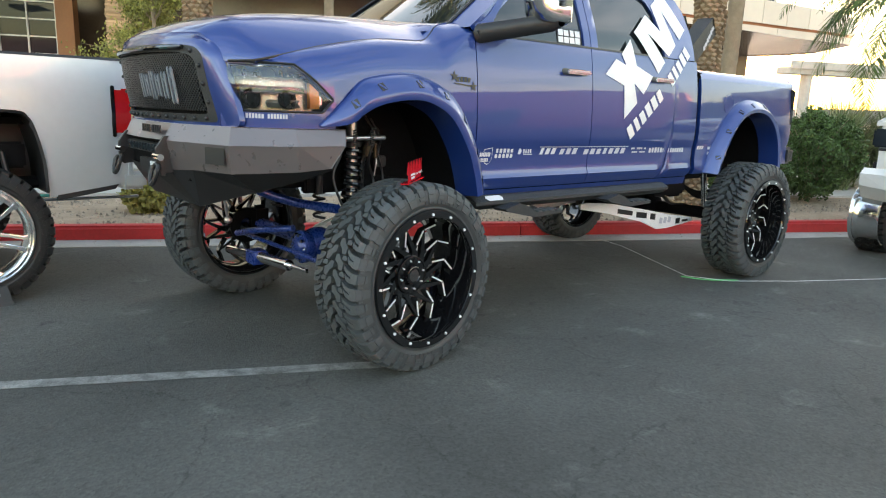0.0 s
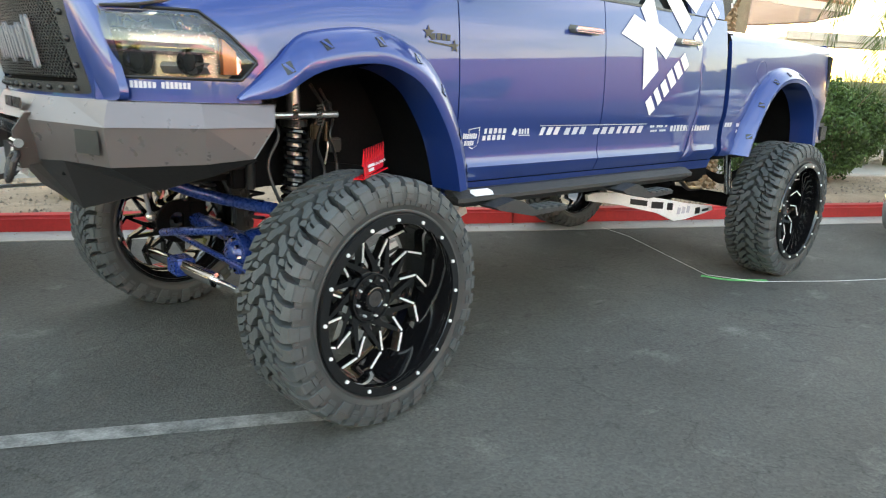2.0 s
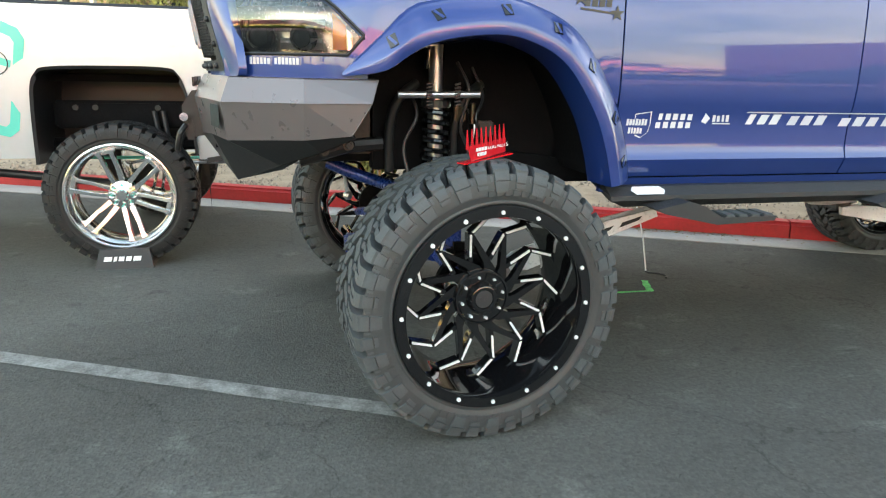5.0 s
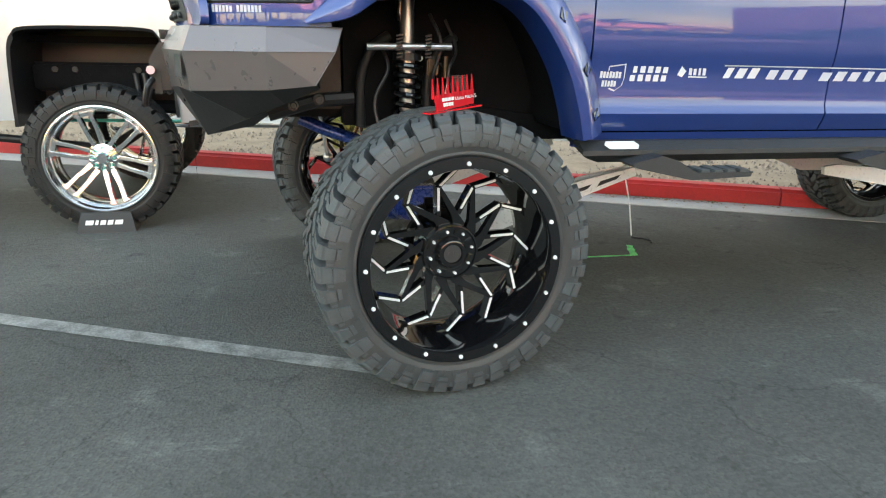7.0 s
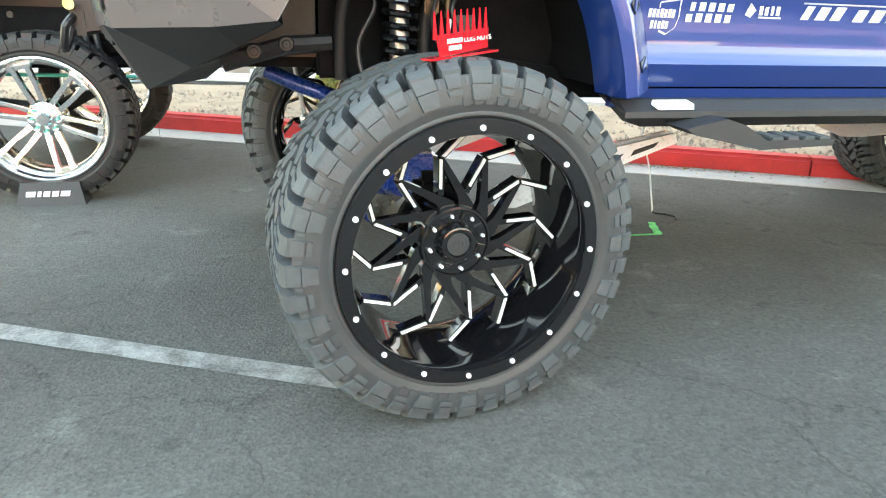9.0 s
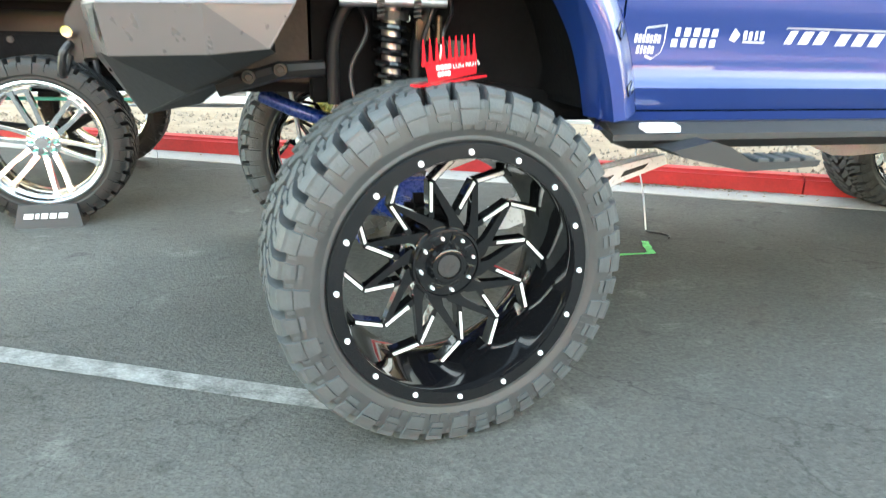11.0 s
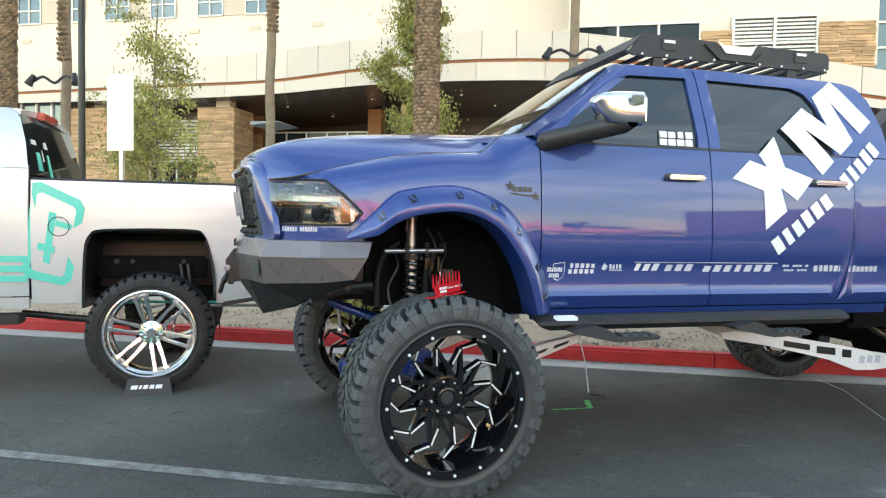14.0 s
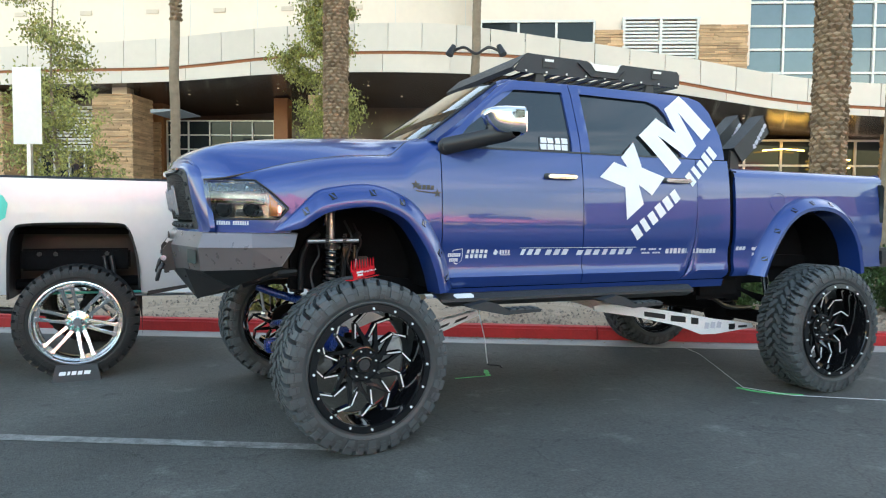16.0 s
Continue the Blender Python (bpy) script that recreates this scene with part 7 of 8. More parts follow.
CAN = [(-40, 8.0, 7.2, 6.9), (-25, 8.5, 7.5, 6.98), (-17.2, 8.75, 7.66, 7.03), (-12.6, 9.0, 7.75, 7.14), (-8.0, 9.43, 8.17, 7.45), (-5.1, 9.55, 8.36, 7.53), (-0.6, 9.52, 8.34, 7.48), (4.5, 8.85, 8.0, 7.2), (9.25, 8.12, 7.1, 6.6), (13.9, 7.29, 6.3, 5.9), (17.7, 6.98, 6.02, 5.66), (20.7, 6.95, 5.9, 5.54), (24, 6.82, 5.8, 5.36), (28, 6.75, 5.85, 5.42), (30.5, 6.6, 5.98, 5.55)]


def can(s, k):
    return smooth_interp(s, [(c[0], c[k]) for c in CAN])


def can_d(s):
    k = min(1.0, max(0.0, (s - 20.5) / 10.0))
    return 24.0 + 4.6 * (1 - math.sqrt(1 - k * k))


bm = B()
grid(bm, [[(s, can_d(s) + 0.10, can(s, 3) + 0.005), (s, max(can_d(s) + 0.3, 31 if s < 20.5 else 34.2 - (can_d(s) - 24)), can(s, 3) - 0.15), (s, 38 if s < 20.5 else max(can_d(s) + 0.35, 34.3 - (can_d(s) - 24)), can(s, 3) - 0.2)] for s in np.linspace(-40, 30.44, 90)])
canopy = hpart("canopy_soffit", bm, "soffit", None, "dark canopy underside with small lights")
s = -38.0
while s < 30.3:
    e = min(s + 1.46, 30.46)
    bm = B()
    grid(bm, [[(q, can_d(q), can(q, 2) + 0.02), (q, can_d(q), can(q, 1))] for q in np.linspace(s + 0.012, e - 0.012, 4)])
    rim_in(bm, (0, 0.06, 0))
    hpart("fascia_panel", bm, "wall_panel", canopy)
    s = e
bm = B()
# nearly flush strip; its copper colour paints the warm shade of a recess
grid(bm, [[(s, can_d(s) + 0.12, can(s, 2) - 0.10), (s, can_d(s) + 0.10, can(s, 2) + 0.04)] for s in np.linspace(-40, 30.46, 80)])
hpart("shadow_gap", bm, "copper", canopy)
s = -38.0
while s < 30.3:
    e = min(s + 2.9, 30.46)
    bm = B()
    grid(bm, [[(q, can_d(q) + 0.10, can(q, 3)), (q, can_d(q) + 0.10, can(q, 2) - 0.10)] for q in np.linspace(s + 0.01, e - 0.01, 4)])
    rim_in(bm, (0, 0.06, 0))
    hpart("lower_band", bm, "wall_panel", canopy)
    s = e
bm = B()
grid(bm, [[(s, can_d(s) + 0.02, can(s, 1)), (s, 40 if s < 20.5 else 34.3 - (can_d(s) - 24), can(s, 1) + 0.3 * (s < 20.5))] for s in np.linspace(-40, 30.46, 60)])
hpart("canopy_top", bm, "wall_white", canopy)
for i, s in enumerate(np.linspace(-13, 17, 8)):
    for d in (26.5, 29.5):
        bm = B()
        rod(bm, (s + (d - 26) * 0.4, d, can(s, 3) - 0.12), (s + (d - 26) * 0.4, d, can(s, 3) - 0.16), 0.05, seg=10)
        hpart("downlight", bm, "downlight", canopy)

# stone piers of thin stacked courses
prnd = random.Random(8)


def stone_pier(s0, s1, d0, d1, z0, z1, step=0.078):
    bm = B()
    box(bm, s0 + 0.05, s1 - 0.05, d0 + 0.05, d1 - 0.05, z0, z1)
    pier = hpart("stone_pier", bm, "stone", None, "pier of thin stacked tan stone")
    vs, fs = [], []
    z = z0
    while z < z1 - 0.02:
        h = step * prnd.uniform(0.7, 1.3)
        for face_, a, b in (("f", s0, s1), ("r", d0, d1), ("l", d0, d1)):
            x = a
            while x < b - 0.05:
                w = min(prnd.uniform(0.35, 1.3), b - x)
                o = prnd.uniform(-0.02, 0.045)
                k = len(vs)
                if face_ == "f":
                    c = [(x + 0.006, d0 - o, z), (x + w - 0.006, d0 - o, z), (x + w - 0.006, d0 - o, z + h - 0.013), (x + 0.006, d0 - o, z + h - 0.013)]
                    back = (0, 0.1, 0)
                else:
                    sx = s1 + o if face_ == "r" else s0 - o
                    c = [(sx, x, z), (sx, x + w - 0.012, z), (sx, x + w - 0.012, z + h - 0.013), (sx, x, z + h - 0.013)]
                    back = (-0.1 if face_ == "r" else 0.1, 0, 0)
                vs += c + [(p[0] + back[0], p[1] + back[1], p[2]) for p in c]
                fs += [(k, k + 1, k + 2, k + 3), (k, k + 4, k + 5, k + 1), (k + 1, k + 5, k + 6, k + 2), (k + 2, k + 6, k + 7, k + 3), (k + 3, k + 7, k + 4, k)]
                x += w
        z += h
    me = bpy.data.meshes.new("stone_cladding")
    me.from_pydata(vs, [], fs)
    me.materials.append(M["stone"])
    part("stone_cladding", me, None, pier, "", H, kind="stuff")
    return pier


stone_pier(-23.3, -20.7, 24.6, 27.0, 0.17, 6.75)
stone_pier(-16.45, -14.6, 24.6, 26.5, 0.17, 6.65)
stone_pier(-6.55, -5.35, 24.6, 27.4, 0.17, 6.6)
bm = B()
box(bm, -9.45, -8.75, 28.8, 29.6, 0.17, 7.2)
hpart("copper_pier", bm, "copper_wall", None, "smooth copper-brown pier")
bm = B()
box(bm, -16.6, -15.25, 28.9, 29.6, 0.17, 7.2)
hpart("copper_pier", bm, "copper_wall", None, "smooth copper-brown pier")
stone_pier(-16.1, -15.35, 28.6, 28.85, 0.17, 5.95)
stone_pier(19.2, 20.6, 25.2, 27.0, 0.17, 5.2)
for s0, s1 in ((-22.3, -21.7), (-15.75, -15.05), (-6.2, -5.7)):
    bm = B()
    box(bm, s0, s1, 25.0, 25.6, 6.7, 7.3)
    hpart("pier_cap", bm, "wall_white")


def glazing(s0, s1, z0, z1, d, nx, nz, mull="mullion", glass="window", thin=0.05):
    bm = B()
    box(bm, s0, s1, d + 0.06, d + 0.1, z0, z1)
    g = hpart("window", bm, glass, None, "dark glazing in pale metal mullions")
    for i in range(nx + 1):
        x = s0 + (s1 - s0) * i / nx
        bm = B()
        box(bm, x - thin, x + thin, d - 0.04, d + 0.06, z0, z1)
        hpart("mullion", bm, mull, g)
    for k in range(nz + 1):
        z = z0 + (z1 - z0) * k / nz
        bm = B()
        box(bm, s0, s1, d - 0.03, d + 0.055, z - thin, z + thin)
        hpart("transom", bm, mull, g)
    return g


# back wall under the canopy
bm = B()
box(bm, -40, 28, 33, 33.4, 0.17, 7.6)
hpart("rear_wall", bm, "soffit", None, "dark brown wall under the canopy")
glazing(-15.1, -9.5, 0.3, 6.08, 29.0, 5, 8, thin=0.028)
glazing(12.5, 21.5, 0.3, 5.3, 30.0, 5, 4)
glazing(-26.0, -23.4, 3.6, 8.4, 24.5, 3, 4, glass="window_coated")
glazing(-20.6, -16.0, 0.3, 4.4, 27.0, 6, 2)
# louvres between the first piers
lv = None
for k in range(12):
    bm = B()
    z = 4.5 + k * 0.17
    box(bm, -20.6, -15.8, 26.9, 27.0, z, z + 0.11, pose(0, 0, 0))
    if lv is None:
        lv = hpart("louvre_slat", bm, "mullion", None, "pale louvre screen")
    else:
        hpart("louvre_slat", bm, "mullion", lv)
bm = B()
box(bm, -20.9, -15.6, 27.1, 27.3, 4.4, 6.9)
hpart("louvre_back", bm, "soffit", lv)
bm = B()
prism(bm, [(-12.75, 5.54), (-11.45, 5.67), (-11.45, 5.70), (-12.75, 5.70)], 22.6, 24.6, lambda u, w, h: (u, h, w))
hpart("entrance_awning", bm, "awning", None, "thin grey metal awning")
for z, s0, s1 in ((4.75, 15.0, 17.0), (3.9, 17.6, 19.2), (4.3, 17.6, 19.2)):
    bm = B()
    tube(bm, [(s0, 29.5, z), ((s0 + s1) / 2, 29.5, z + 0.08), (s1, 29.5, z)], 0.035, 6)
    hpart("neon_tube", bm, "neon", None, "warm glowing tube light")

# wall above the canopy
bm = B()
box(bm, -45, 6.4, 28.0, 28.5, 7.6, 18.0)
up = hpart("upper_wall", bm, "wall_white", None, "cream rendered wall")
for i in range(12):
    s0 = -43.0 + i * 2.72 * 1.0
    if s0 > -14:
        break
    bm = B()
    box(bm, s0, s0 + 1.45, 27.96, 28.1, 12.0, 14.3)
    w = hpart("window", bm, "window_coated", up)
    for x in (s0, s0 + 0.72, s0 + 1.45):
        bm = B()
        box(bm, x - 0.04, x + 0.04, 27.9, 27.97, 12.0, 14.3)
        hpart("mullion", bm, "mullion", up)
    for z in (12.0, 12.7, 13.4, 14.1):
        bm = B()
        box(bm, s0, s0 + 1.45, 27.91, 27.965, z - 0.04, z + 0.04)
        hpart("transom", bm, "mullion", up)
    if i % 2 == 0:
        bm = B()
        box(bm, s0 - 1.2, s0 - 0.05, 27.94, 28.05, 12.0, 18.0)
        hpart("wall_bay", bm, "wall_beige", up, "peach wall bay")
for i in range(10):
    bm = B()
    box(bm, -36 + i * 3.4, -35.4 + i * 3.4, 27.95, 28.02, 10.9 + 0.05 * i, 11.1 + 0.05 * i)
    hpart("wall_vent", bm, "wall_beige", up)
for s in np.arange(-44, 6, 3.4):
    bm = B()
    box(bm, s, s + 0.03, 27.985, 28.02, 7.6, 12.0)
    hpart("joint", bm, "mullion", up)
# strip window, louvre bay, stone piers and curtain wall on the right
glazing(1.0, 5.9, 8.9, 9.85, 24.9, 3, 1)
bm = B()
box(bm, 0.6, 12.6, 25.2, 26.0, 8.0, 18.0)
hpart("upper_wall", bm, "wall_white", None, "cream rendered wall")
stone_pier(5.95, 7.1, 24.8, 25.6, 8.0, 9.35, 0.10)
stone_pier(10.35, 12.35, 24.8, 25.6, 7.6, 9.6, 0.10)
lb2 = None
for j in range(2):
    bm = B()
    box(bm, 7.2 + j * 1.6, 8.65 + j * 1.6, 25.0, 25.1, 7.9, 9.9)
    hpart("louvre_back", bm, "soffit")
    for k in range(13):
        bm = B()
        z = 7.95 + k * 0.15
        box(bm, 7.2 + j * 1.6, 8.65 + j * 1.6, 24.93, 25.0, z, z + 0.085)
        hpart("louvre_slat", bm, "mullion", None)
for s0 in (7.1, 8.67, 10.25):
    bm = B()
    box(bm, s0, s0 + 0.12, 24.85, 25.1, 7.9, 9.95)
    hpart("louvre_frame", bm, "mullion")
for z in (8.85, 9.9):
    bm = B()
    box(bm, 7.1, 10.4, 24.86, 25.08, z, z + 0.1)
    hpart("louvre_frame", bm, "mullion")
glazing(12.4, 24.0, 6.8, 15.0, 26.0, 6, 8, glass="window_coated")
bm = B()
box(bm, -45, 30, 40, 41, 0, 18)
hpart("rear_block", bm, "wall_white")
bm = B()
grid(bm, [[(s, 26.3, 18.0), (s, 41, 18.0)] for s in (-45, 30)])
hpart("roof", bm, "wall_white")

# raised road far to the right
over = thing("overpass", (60, 50, 0), "pale concrete overpass on columns", "overpass", m=STREET @ Matrix.Translation((60, 55, 0)))
bm = B()
box(bm, 52, 140, 58, 60, 6.3, 7.0)
box(bm, 52, 140, 57.7, 58, 6.8, 7.6)
part("deck", bm, M["concrete"], over, "", H)
for s in (55, 78, 100):
    bm = B()
    rod(bm, (s, 59, 0), (s, 59, 6.3), 0.6, seg=16)
    part("column", bm, M["concrete"], over, "", H)

# unseen behind the camera: ground, decks, trees and hills added for the paint to mirror
# pink sheet added out of view to tint the lower door reflections
bm = B()
box(bm, -75, 130, -64, -17, -0.1, 0.02)
tagged(obj("plaza", bm, M["plaza"], H), "unseen pink ground sheet, added for the paint to mirror", "paving", kind="structure")
# unseen deck and ramp, coloured pink for purple reflections in the blue paint
far = thing("backdrop_building", (0, 0, 0), "unseen salmon raised deck, ramp and tower, added for the paint to mirror", "building", kind="structure", m=H @ Matrix.Translation((0, -50, 0)))
bm = B()
box(bm, -75, 20, -62, -50, 5.4, 9.4)
box(bm, 20, 47, -62, -50, 5.4, 10.4)
part("deck", bm, M["pink_wall"], far, "", H)
bm = B()
prism(bm, [(47, 5.0), (47, 7.6), (62, 6.8), (95, 5.4), (95, 4.2)], -60, -51, lambda u, z, h: (u, h, z))
part("ramp", bm, M["pink_wall"], far, "", H)
# unseen block added where the doors mirror down the street
bm = B()
prism(bm, [(94, -50), (103, -6), (112, -6), (104, -52)], 0, 14.0, lambda u, w, h: (u, w, h))
part("tower", bm, M["pink_wall"], far, "", H)
for k in range(-9, 12):
    bm = B()
    box(bm, k * 8.0 - 0.4, k * 8.0 + 0.4, -56.4, -55.6, 0, 5.5)
    part("column", bm, M["concrete"], far, "", H)
bm = B()
rows = []
for i in range(1100):
    t = i * 0.25
    s, d = (-80 + t, -52) if t < 140 else (60 + 45 * math.sin((t - 140) / 45), -7 - 45 * math.cos((t - 140) / 45))
    if t > 255:
        break
    h = 3.0 + 1.0 * noise.noise((t * 0.10, 2.0, 0)) + 1.2 * noise.noise((t * 0.45, 5.0, 0)) + 0.8 * noise.noise((t * 1.6, 9.0, 0)) + 0.5 * noise.noise((t * 4.1, 4.0, 0))
    # raised on this unseen stretch to block low sun and sky the bed mirrors
    h += 7.5 * min(1.0, max(0.0, (t - 170) / 20))
    rows.append([(s, d + 2 * noise.noise((t, 0, 0)), 0), (s, d + 1 + 2 * noise.noise((t, 1, 0)), max(1.0, h))])
grid(bm, rows)
tagged(obj("backdrop_trees", bm, M["leaf_dark"], H), "unseen dark line of trees, heightened to block low bright sky", "trees", kind="structure")
# raised guideway across the car park
via = thing("guideway", (0, -66, 0), "pale elevated concrete guideway on columns beyond the trees", "guideway", m=H @ Matrix.Translation((0, -66, 0)))
bm = B()
box(bm, -160, 160, -68, -64, 7.5, 8.9)
part("deck", bm, M["concrete"], via, "", H)
for s in range(-150, 151, 25):
    bm = B()
    rod(bm, (s, -66, 0), (s, -66, 7.5), 0.7, seg=14)
    part("column", bm, M["concrete"], via, "", H)
bm = B()
rows = []
for i in range(121):
    a = radians(-180 + 360 * i / 120)
    h = 12 + 22 * (noise.noise((math.cos(a) * 2.2, math.sin(a) * 2.2, 3.1)) + 0.35) + 4 * noise.noise((math.cos(a) * 9, math.sin(a) * 9, 1.0))
    rows.append([(1500 * math.cos(a), 1500 * math.sin(a), -5), (1550 * math.cos(a), 1550 * math.sin(a), max(3, h))])
grid(bm, rows)
tagged(obj("backdrop_hills", bm, M["hill"], smooth=True), "distant brown hills on the horizon", "hills", kind="structure")

# ---- palms, trees and shrubs ----
vr = random.Random(21)


def palm_trunk(h, r, boots=True):
    """A palm trunk with rows of cut leaf bases: all over (True), from a height up, or none."""
    core = B()
    vs, fs = [], []
    if boots is True:
        rod(core, (0, 0, 0), (0, 0, h), r * 0.95, r * 0.85, 14)
    else:
        # bare trunk, slightly wavy, with ring scars
        k = int(h / 0.075)
        w = vr.uniform(0, 6.28)
        tube(core, [(0.05 * math.sin(w + 0.55 * z) + 0.012 * math.sin(w + 3.1 * z), 0.05 * math.cos(w + 0.47 * z), z) for z in np.linspace(0, h, k)], [r * (0.97 - 0.1 * i / k + 0.045 * (i % 2) + vr.uniform(-0.02, 0.02)) for i in range(k)], 14)
    if boots:
        n, dz = (13, 0.062) if boots is True else (7, 0.12)
        for k in range(0 if boots is True else int(boots / dz), int(h / dz)):
            z = k * dz
            for i in range(n):
                a = 2 * math.pi * (i + 0.5 * (k % 2)) / n + vr.uniform(-0.12, 0.12)
                w, t = math.pi / n * vr.uniform(0.9, 1.15), vr.uniform(0.015, 0.05) * (1 if boots is True else 1.4)
                b = len(vs)
                for aa, rr, zz in ((a - w, r * 0.93, z), (a + w, r * 0.93, z), (a, r * 0.93, z - 0.045), (a - w * 0.85, r + t * 0.7, z + 0.05), (a + w * 0.85, r + t * 0.7, z + 0.05), (a, r + t, z + 0.02), (a, r * 0.93, z + 0.08)):
                    vs.append((rr * math.cos(aa), rr * math.sin(aa), zz))
                fs += [(b, b + 5, b + 3), (b + 1, b + 4, b + 5), (b + 2, b + 5, b), (b + 2, b + 1, b + 5), (b + 3, b + 5, b + 4), (b + 3, b + 4, b + 6)]
    return core, vs, fs


def frond(vs, fs, at, yaw, lift, n=26, length=2.4, droop=1.0, leaf=0.55):
    """A feather leaf: curved rib with narrow leaflets."""
    p = Vector(at)
    d0 = Vector((math.cos(yaw), math.sin(yaw), 0))
    side = Vector((-d0.y, d0.x, 0))
    ang = lift
    for i in range(n):
        t = i / n
        step = length / n
        d = d0 * math.cos(ang) + Vector((0, 0, math.sin(ang)))
        q = p + d * step
        b = len(vs)
        w = 0.02 * (1 - t) + 0.004
        vs += [tuple(p - side * w), tuple(p + side * w), tuple(q + side * w), tuple(q - side * w)]
        fs.append((b, b + 1, b + 2, b + 3))
        if t > 0.12:
            L = leaf * math.sin(math.pi * min(1, 0.15 + t * 0.85)) + 0.08
            for s in (-1, 1):
                for j in range(2):
                    o = p.lerp(q, 0.5 * j + vr.uniform(0, 0.3))
                    tip = o + side * s * L * 0.72 + d * L * 0.55 + Vector((0, 0, -L * vr.uniform(0.25, 0.6) * droop))
                    mid = o.lerp(tip, 0.45) + Vector((0, 0, L * 0.05))
                    b = len(vs)
                    vs += [tuple(o), tuple(mid + d * 0.026), tuple(tip), tuple(mid - d * 0.026)]
                    fs.append((b, b + 1, b + 2, b + 3))
        p = q
        ang -= droop * 1.9 / n * (0.5 + t)


def mesh_of(name, vs, fs, mt):
    me = bpy.data.meshes.new(name)
    me.from_pydata(vs, [], fs)
    me.materials.append(M[mt])
    return me


def palm(s, d, h, r, boots=True, label="", crown=True, leaf="leaf", nf=34, length=2.6, group="palms by the building"):
    m = Matrix.Translation(street(s, d, 0.1))
    t = thing("palm_tree", (0, 0, 0), label, "palm tree", group, m=m)
    core, vs, fs = palm_trunk(h, r, boots)
    tr = part("trunk", core, M["bark"] if boots is True else M["bark2"], t, "", m, True)
    if vs:
        part("trunk_bark", mesh_of("trunk_bark", vs, fs, "bark"), None, t, "", m, kind="stuff")
    if crown:
        vs, fs = [], []
        for i in range(nf):
            frond(vs, fs, (0, 0, h - 0.1), vr.uniform(0, 6.28), vr.uniform(-0.5, 1.35), 22, length * vr.uniform(0.8, 1.1), vr.uniform(0.8, 1.3))
        part("crown", mesh_of("crown", vs, fs, leaf), None, t, "", m)
    return t


LB = "date palm with a thick trunk of cut leaf bases"
palm(-1.41, 6.86, 9.5, 0.20, True, LB)
palm(5.96, 4.51, 9.0, 0.205, True, LB)
palm(-10.94, 8.0, 10.0, 0.21, True, LB)
palm(8.6, 7.6, 11.0, 0.16, False, "slender palm with a smooth brown trunk")
palm(-6.7, 12.0, 13.0, 0.125, 6.3, "slender palm with a grey trunk, ragged higher up")
palm(1.0, 12.0, 13.0, 0.115, False, "slender palm with a smooth brown trunk")
palm(-11.2, 10.0, 13.0, 0.115, 5.2, "slender palm with a ragged brown trunk")
palm(13.5, 8.0, 4.5, 0.19, True, "low date palm with drooping fronds", leaf="leaf_dark", nf=64, length=3.3)

for s0, hh in ((-24, 7.5), (-7.5, 6.5), (9.5, 7.2), (25, 6.8), (27.5, 5.4), (44, 7.0), (56, 6.2)):
    palm(s0, -42, hh, 0.2, False, "fan palm across the car park", leaf="leaf_dark", nf=26, length=2.0, group="palms across the car park")


def tree(s, d, h, spread, label, seed, leaves=5200, mt="leaf", trunk_r=0.07, base=1.0):
    """A slim tree: forked trunk and a loose crown of small leaves in clumps."""
    rn = random.Random(seed)
    m = Matrix.Translation(street(s, d, 0.1))
    t = thing("tree", (0, 0, 0), label, "tree", "trees by the building", m=m)
    bm = B()
    trunk = bend([(0, 0, 0), (0.06, 0.04, h * 0.3), (-0.05, 0.02, h * 0.62), (0.04, 0, h * 0.97)], 6)
    tube(bm, trunk, [trunk_r * (1 - 0.85 * i / (len(trunk) - 1)) for i in range(len(trunk))], 8)
    part("trunk", bm, M["bark2"], t, "", m, True)
    tips = []
    for i in range(46):
        f = rn.uniform(base / h, 0.98)
        o = trunk[int(f * (len(trunk) - 1))]
        a = rn.uniform(0, 6.28)
        L = spread * (1.15 - 0.75 * f) * rn.uniform(0.5, 1.15)
        e = o + Vector((math.cos(a) * L, math.sin(a) * L, L * rn.uniform(0.1, 0.75)))
        mid = o.lerp(e, 0.5) + Vector((0, 0, 0.1 * L))
        bm = B()
        tube(bm, [o, mid, e], [0.02 * (1.2 - f), 0.013 * (1.2 - f), 0.004], 5)
        part("limb", bm, M["bark2"], t, "", m)
        for k in range(6):
            tips.append((o.lerp(e, rn.uniform(0.35, 1.05)) + Vector((rn.gauss(0, 0.10), rn.gauss(0, 0.10), rn.gauss(0, 0.08))), 0.07 + 0.13 * rn.random()))
    vs, fs = [], []
    for i in range(leaves):
        c, rr = tips[rn.randrange(len(tips))]
        p = c + Vector((rn.gauss(0, rr), rn.gauss(0, rr), rn.gauss(0, rr * 0.8)))
        q = Euler((rn.uniform(0, 6.28), rn.uniform(0, 6.28), rn.uniform(0, 6.28))).to_matrix()
        L, w = rn.uniform(0.06, 0.11), rn.uniform(0.016, 0.03)
        b = len(vs)
        vs += [tuple(p + q @ Vector(v)) for v in ((0, 0, 0), (L * 0.5, w, 0.01), (L, 0, 0), (L * 0.5, -w, 0.01))]
        fs.append((b, b + 1, b + 2, b + 3))
    part("crown", mesh_of("crown", vs, fs, mt), None, t, "", m)
    return t


tree(-2.95, 12.5, 7.6, 1.75, "slim green tree behind the palm", 5, 30000, "leaf_mid")
tree(-8.35, 9.5, 6.7, 1.75, "slim young tree with thin yellow-green leaves", 6, 11500)


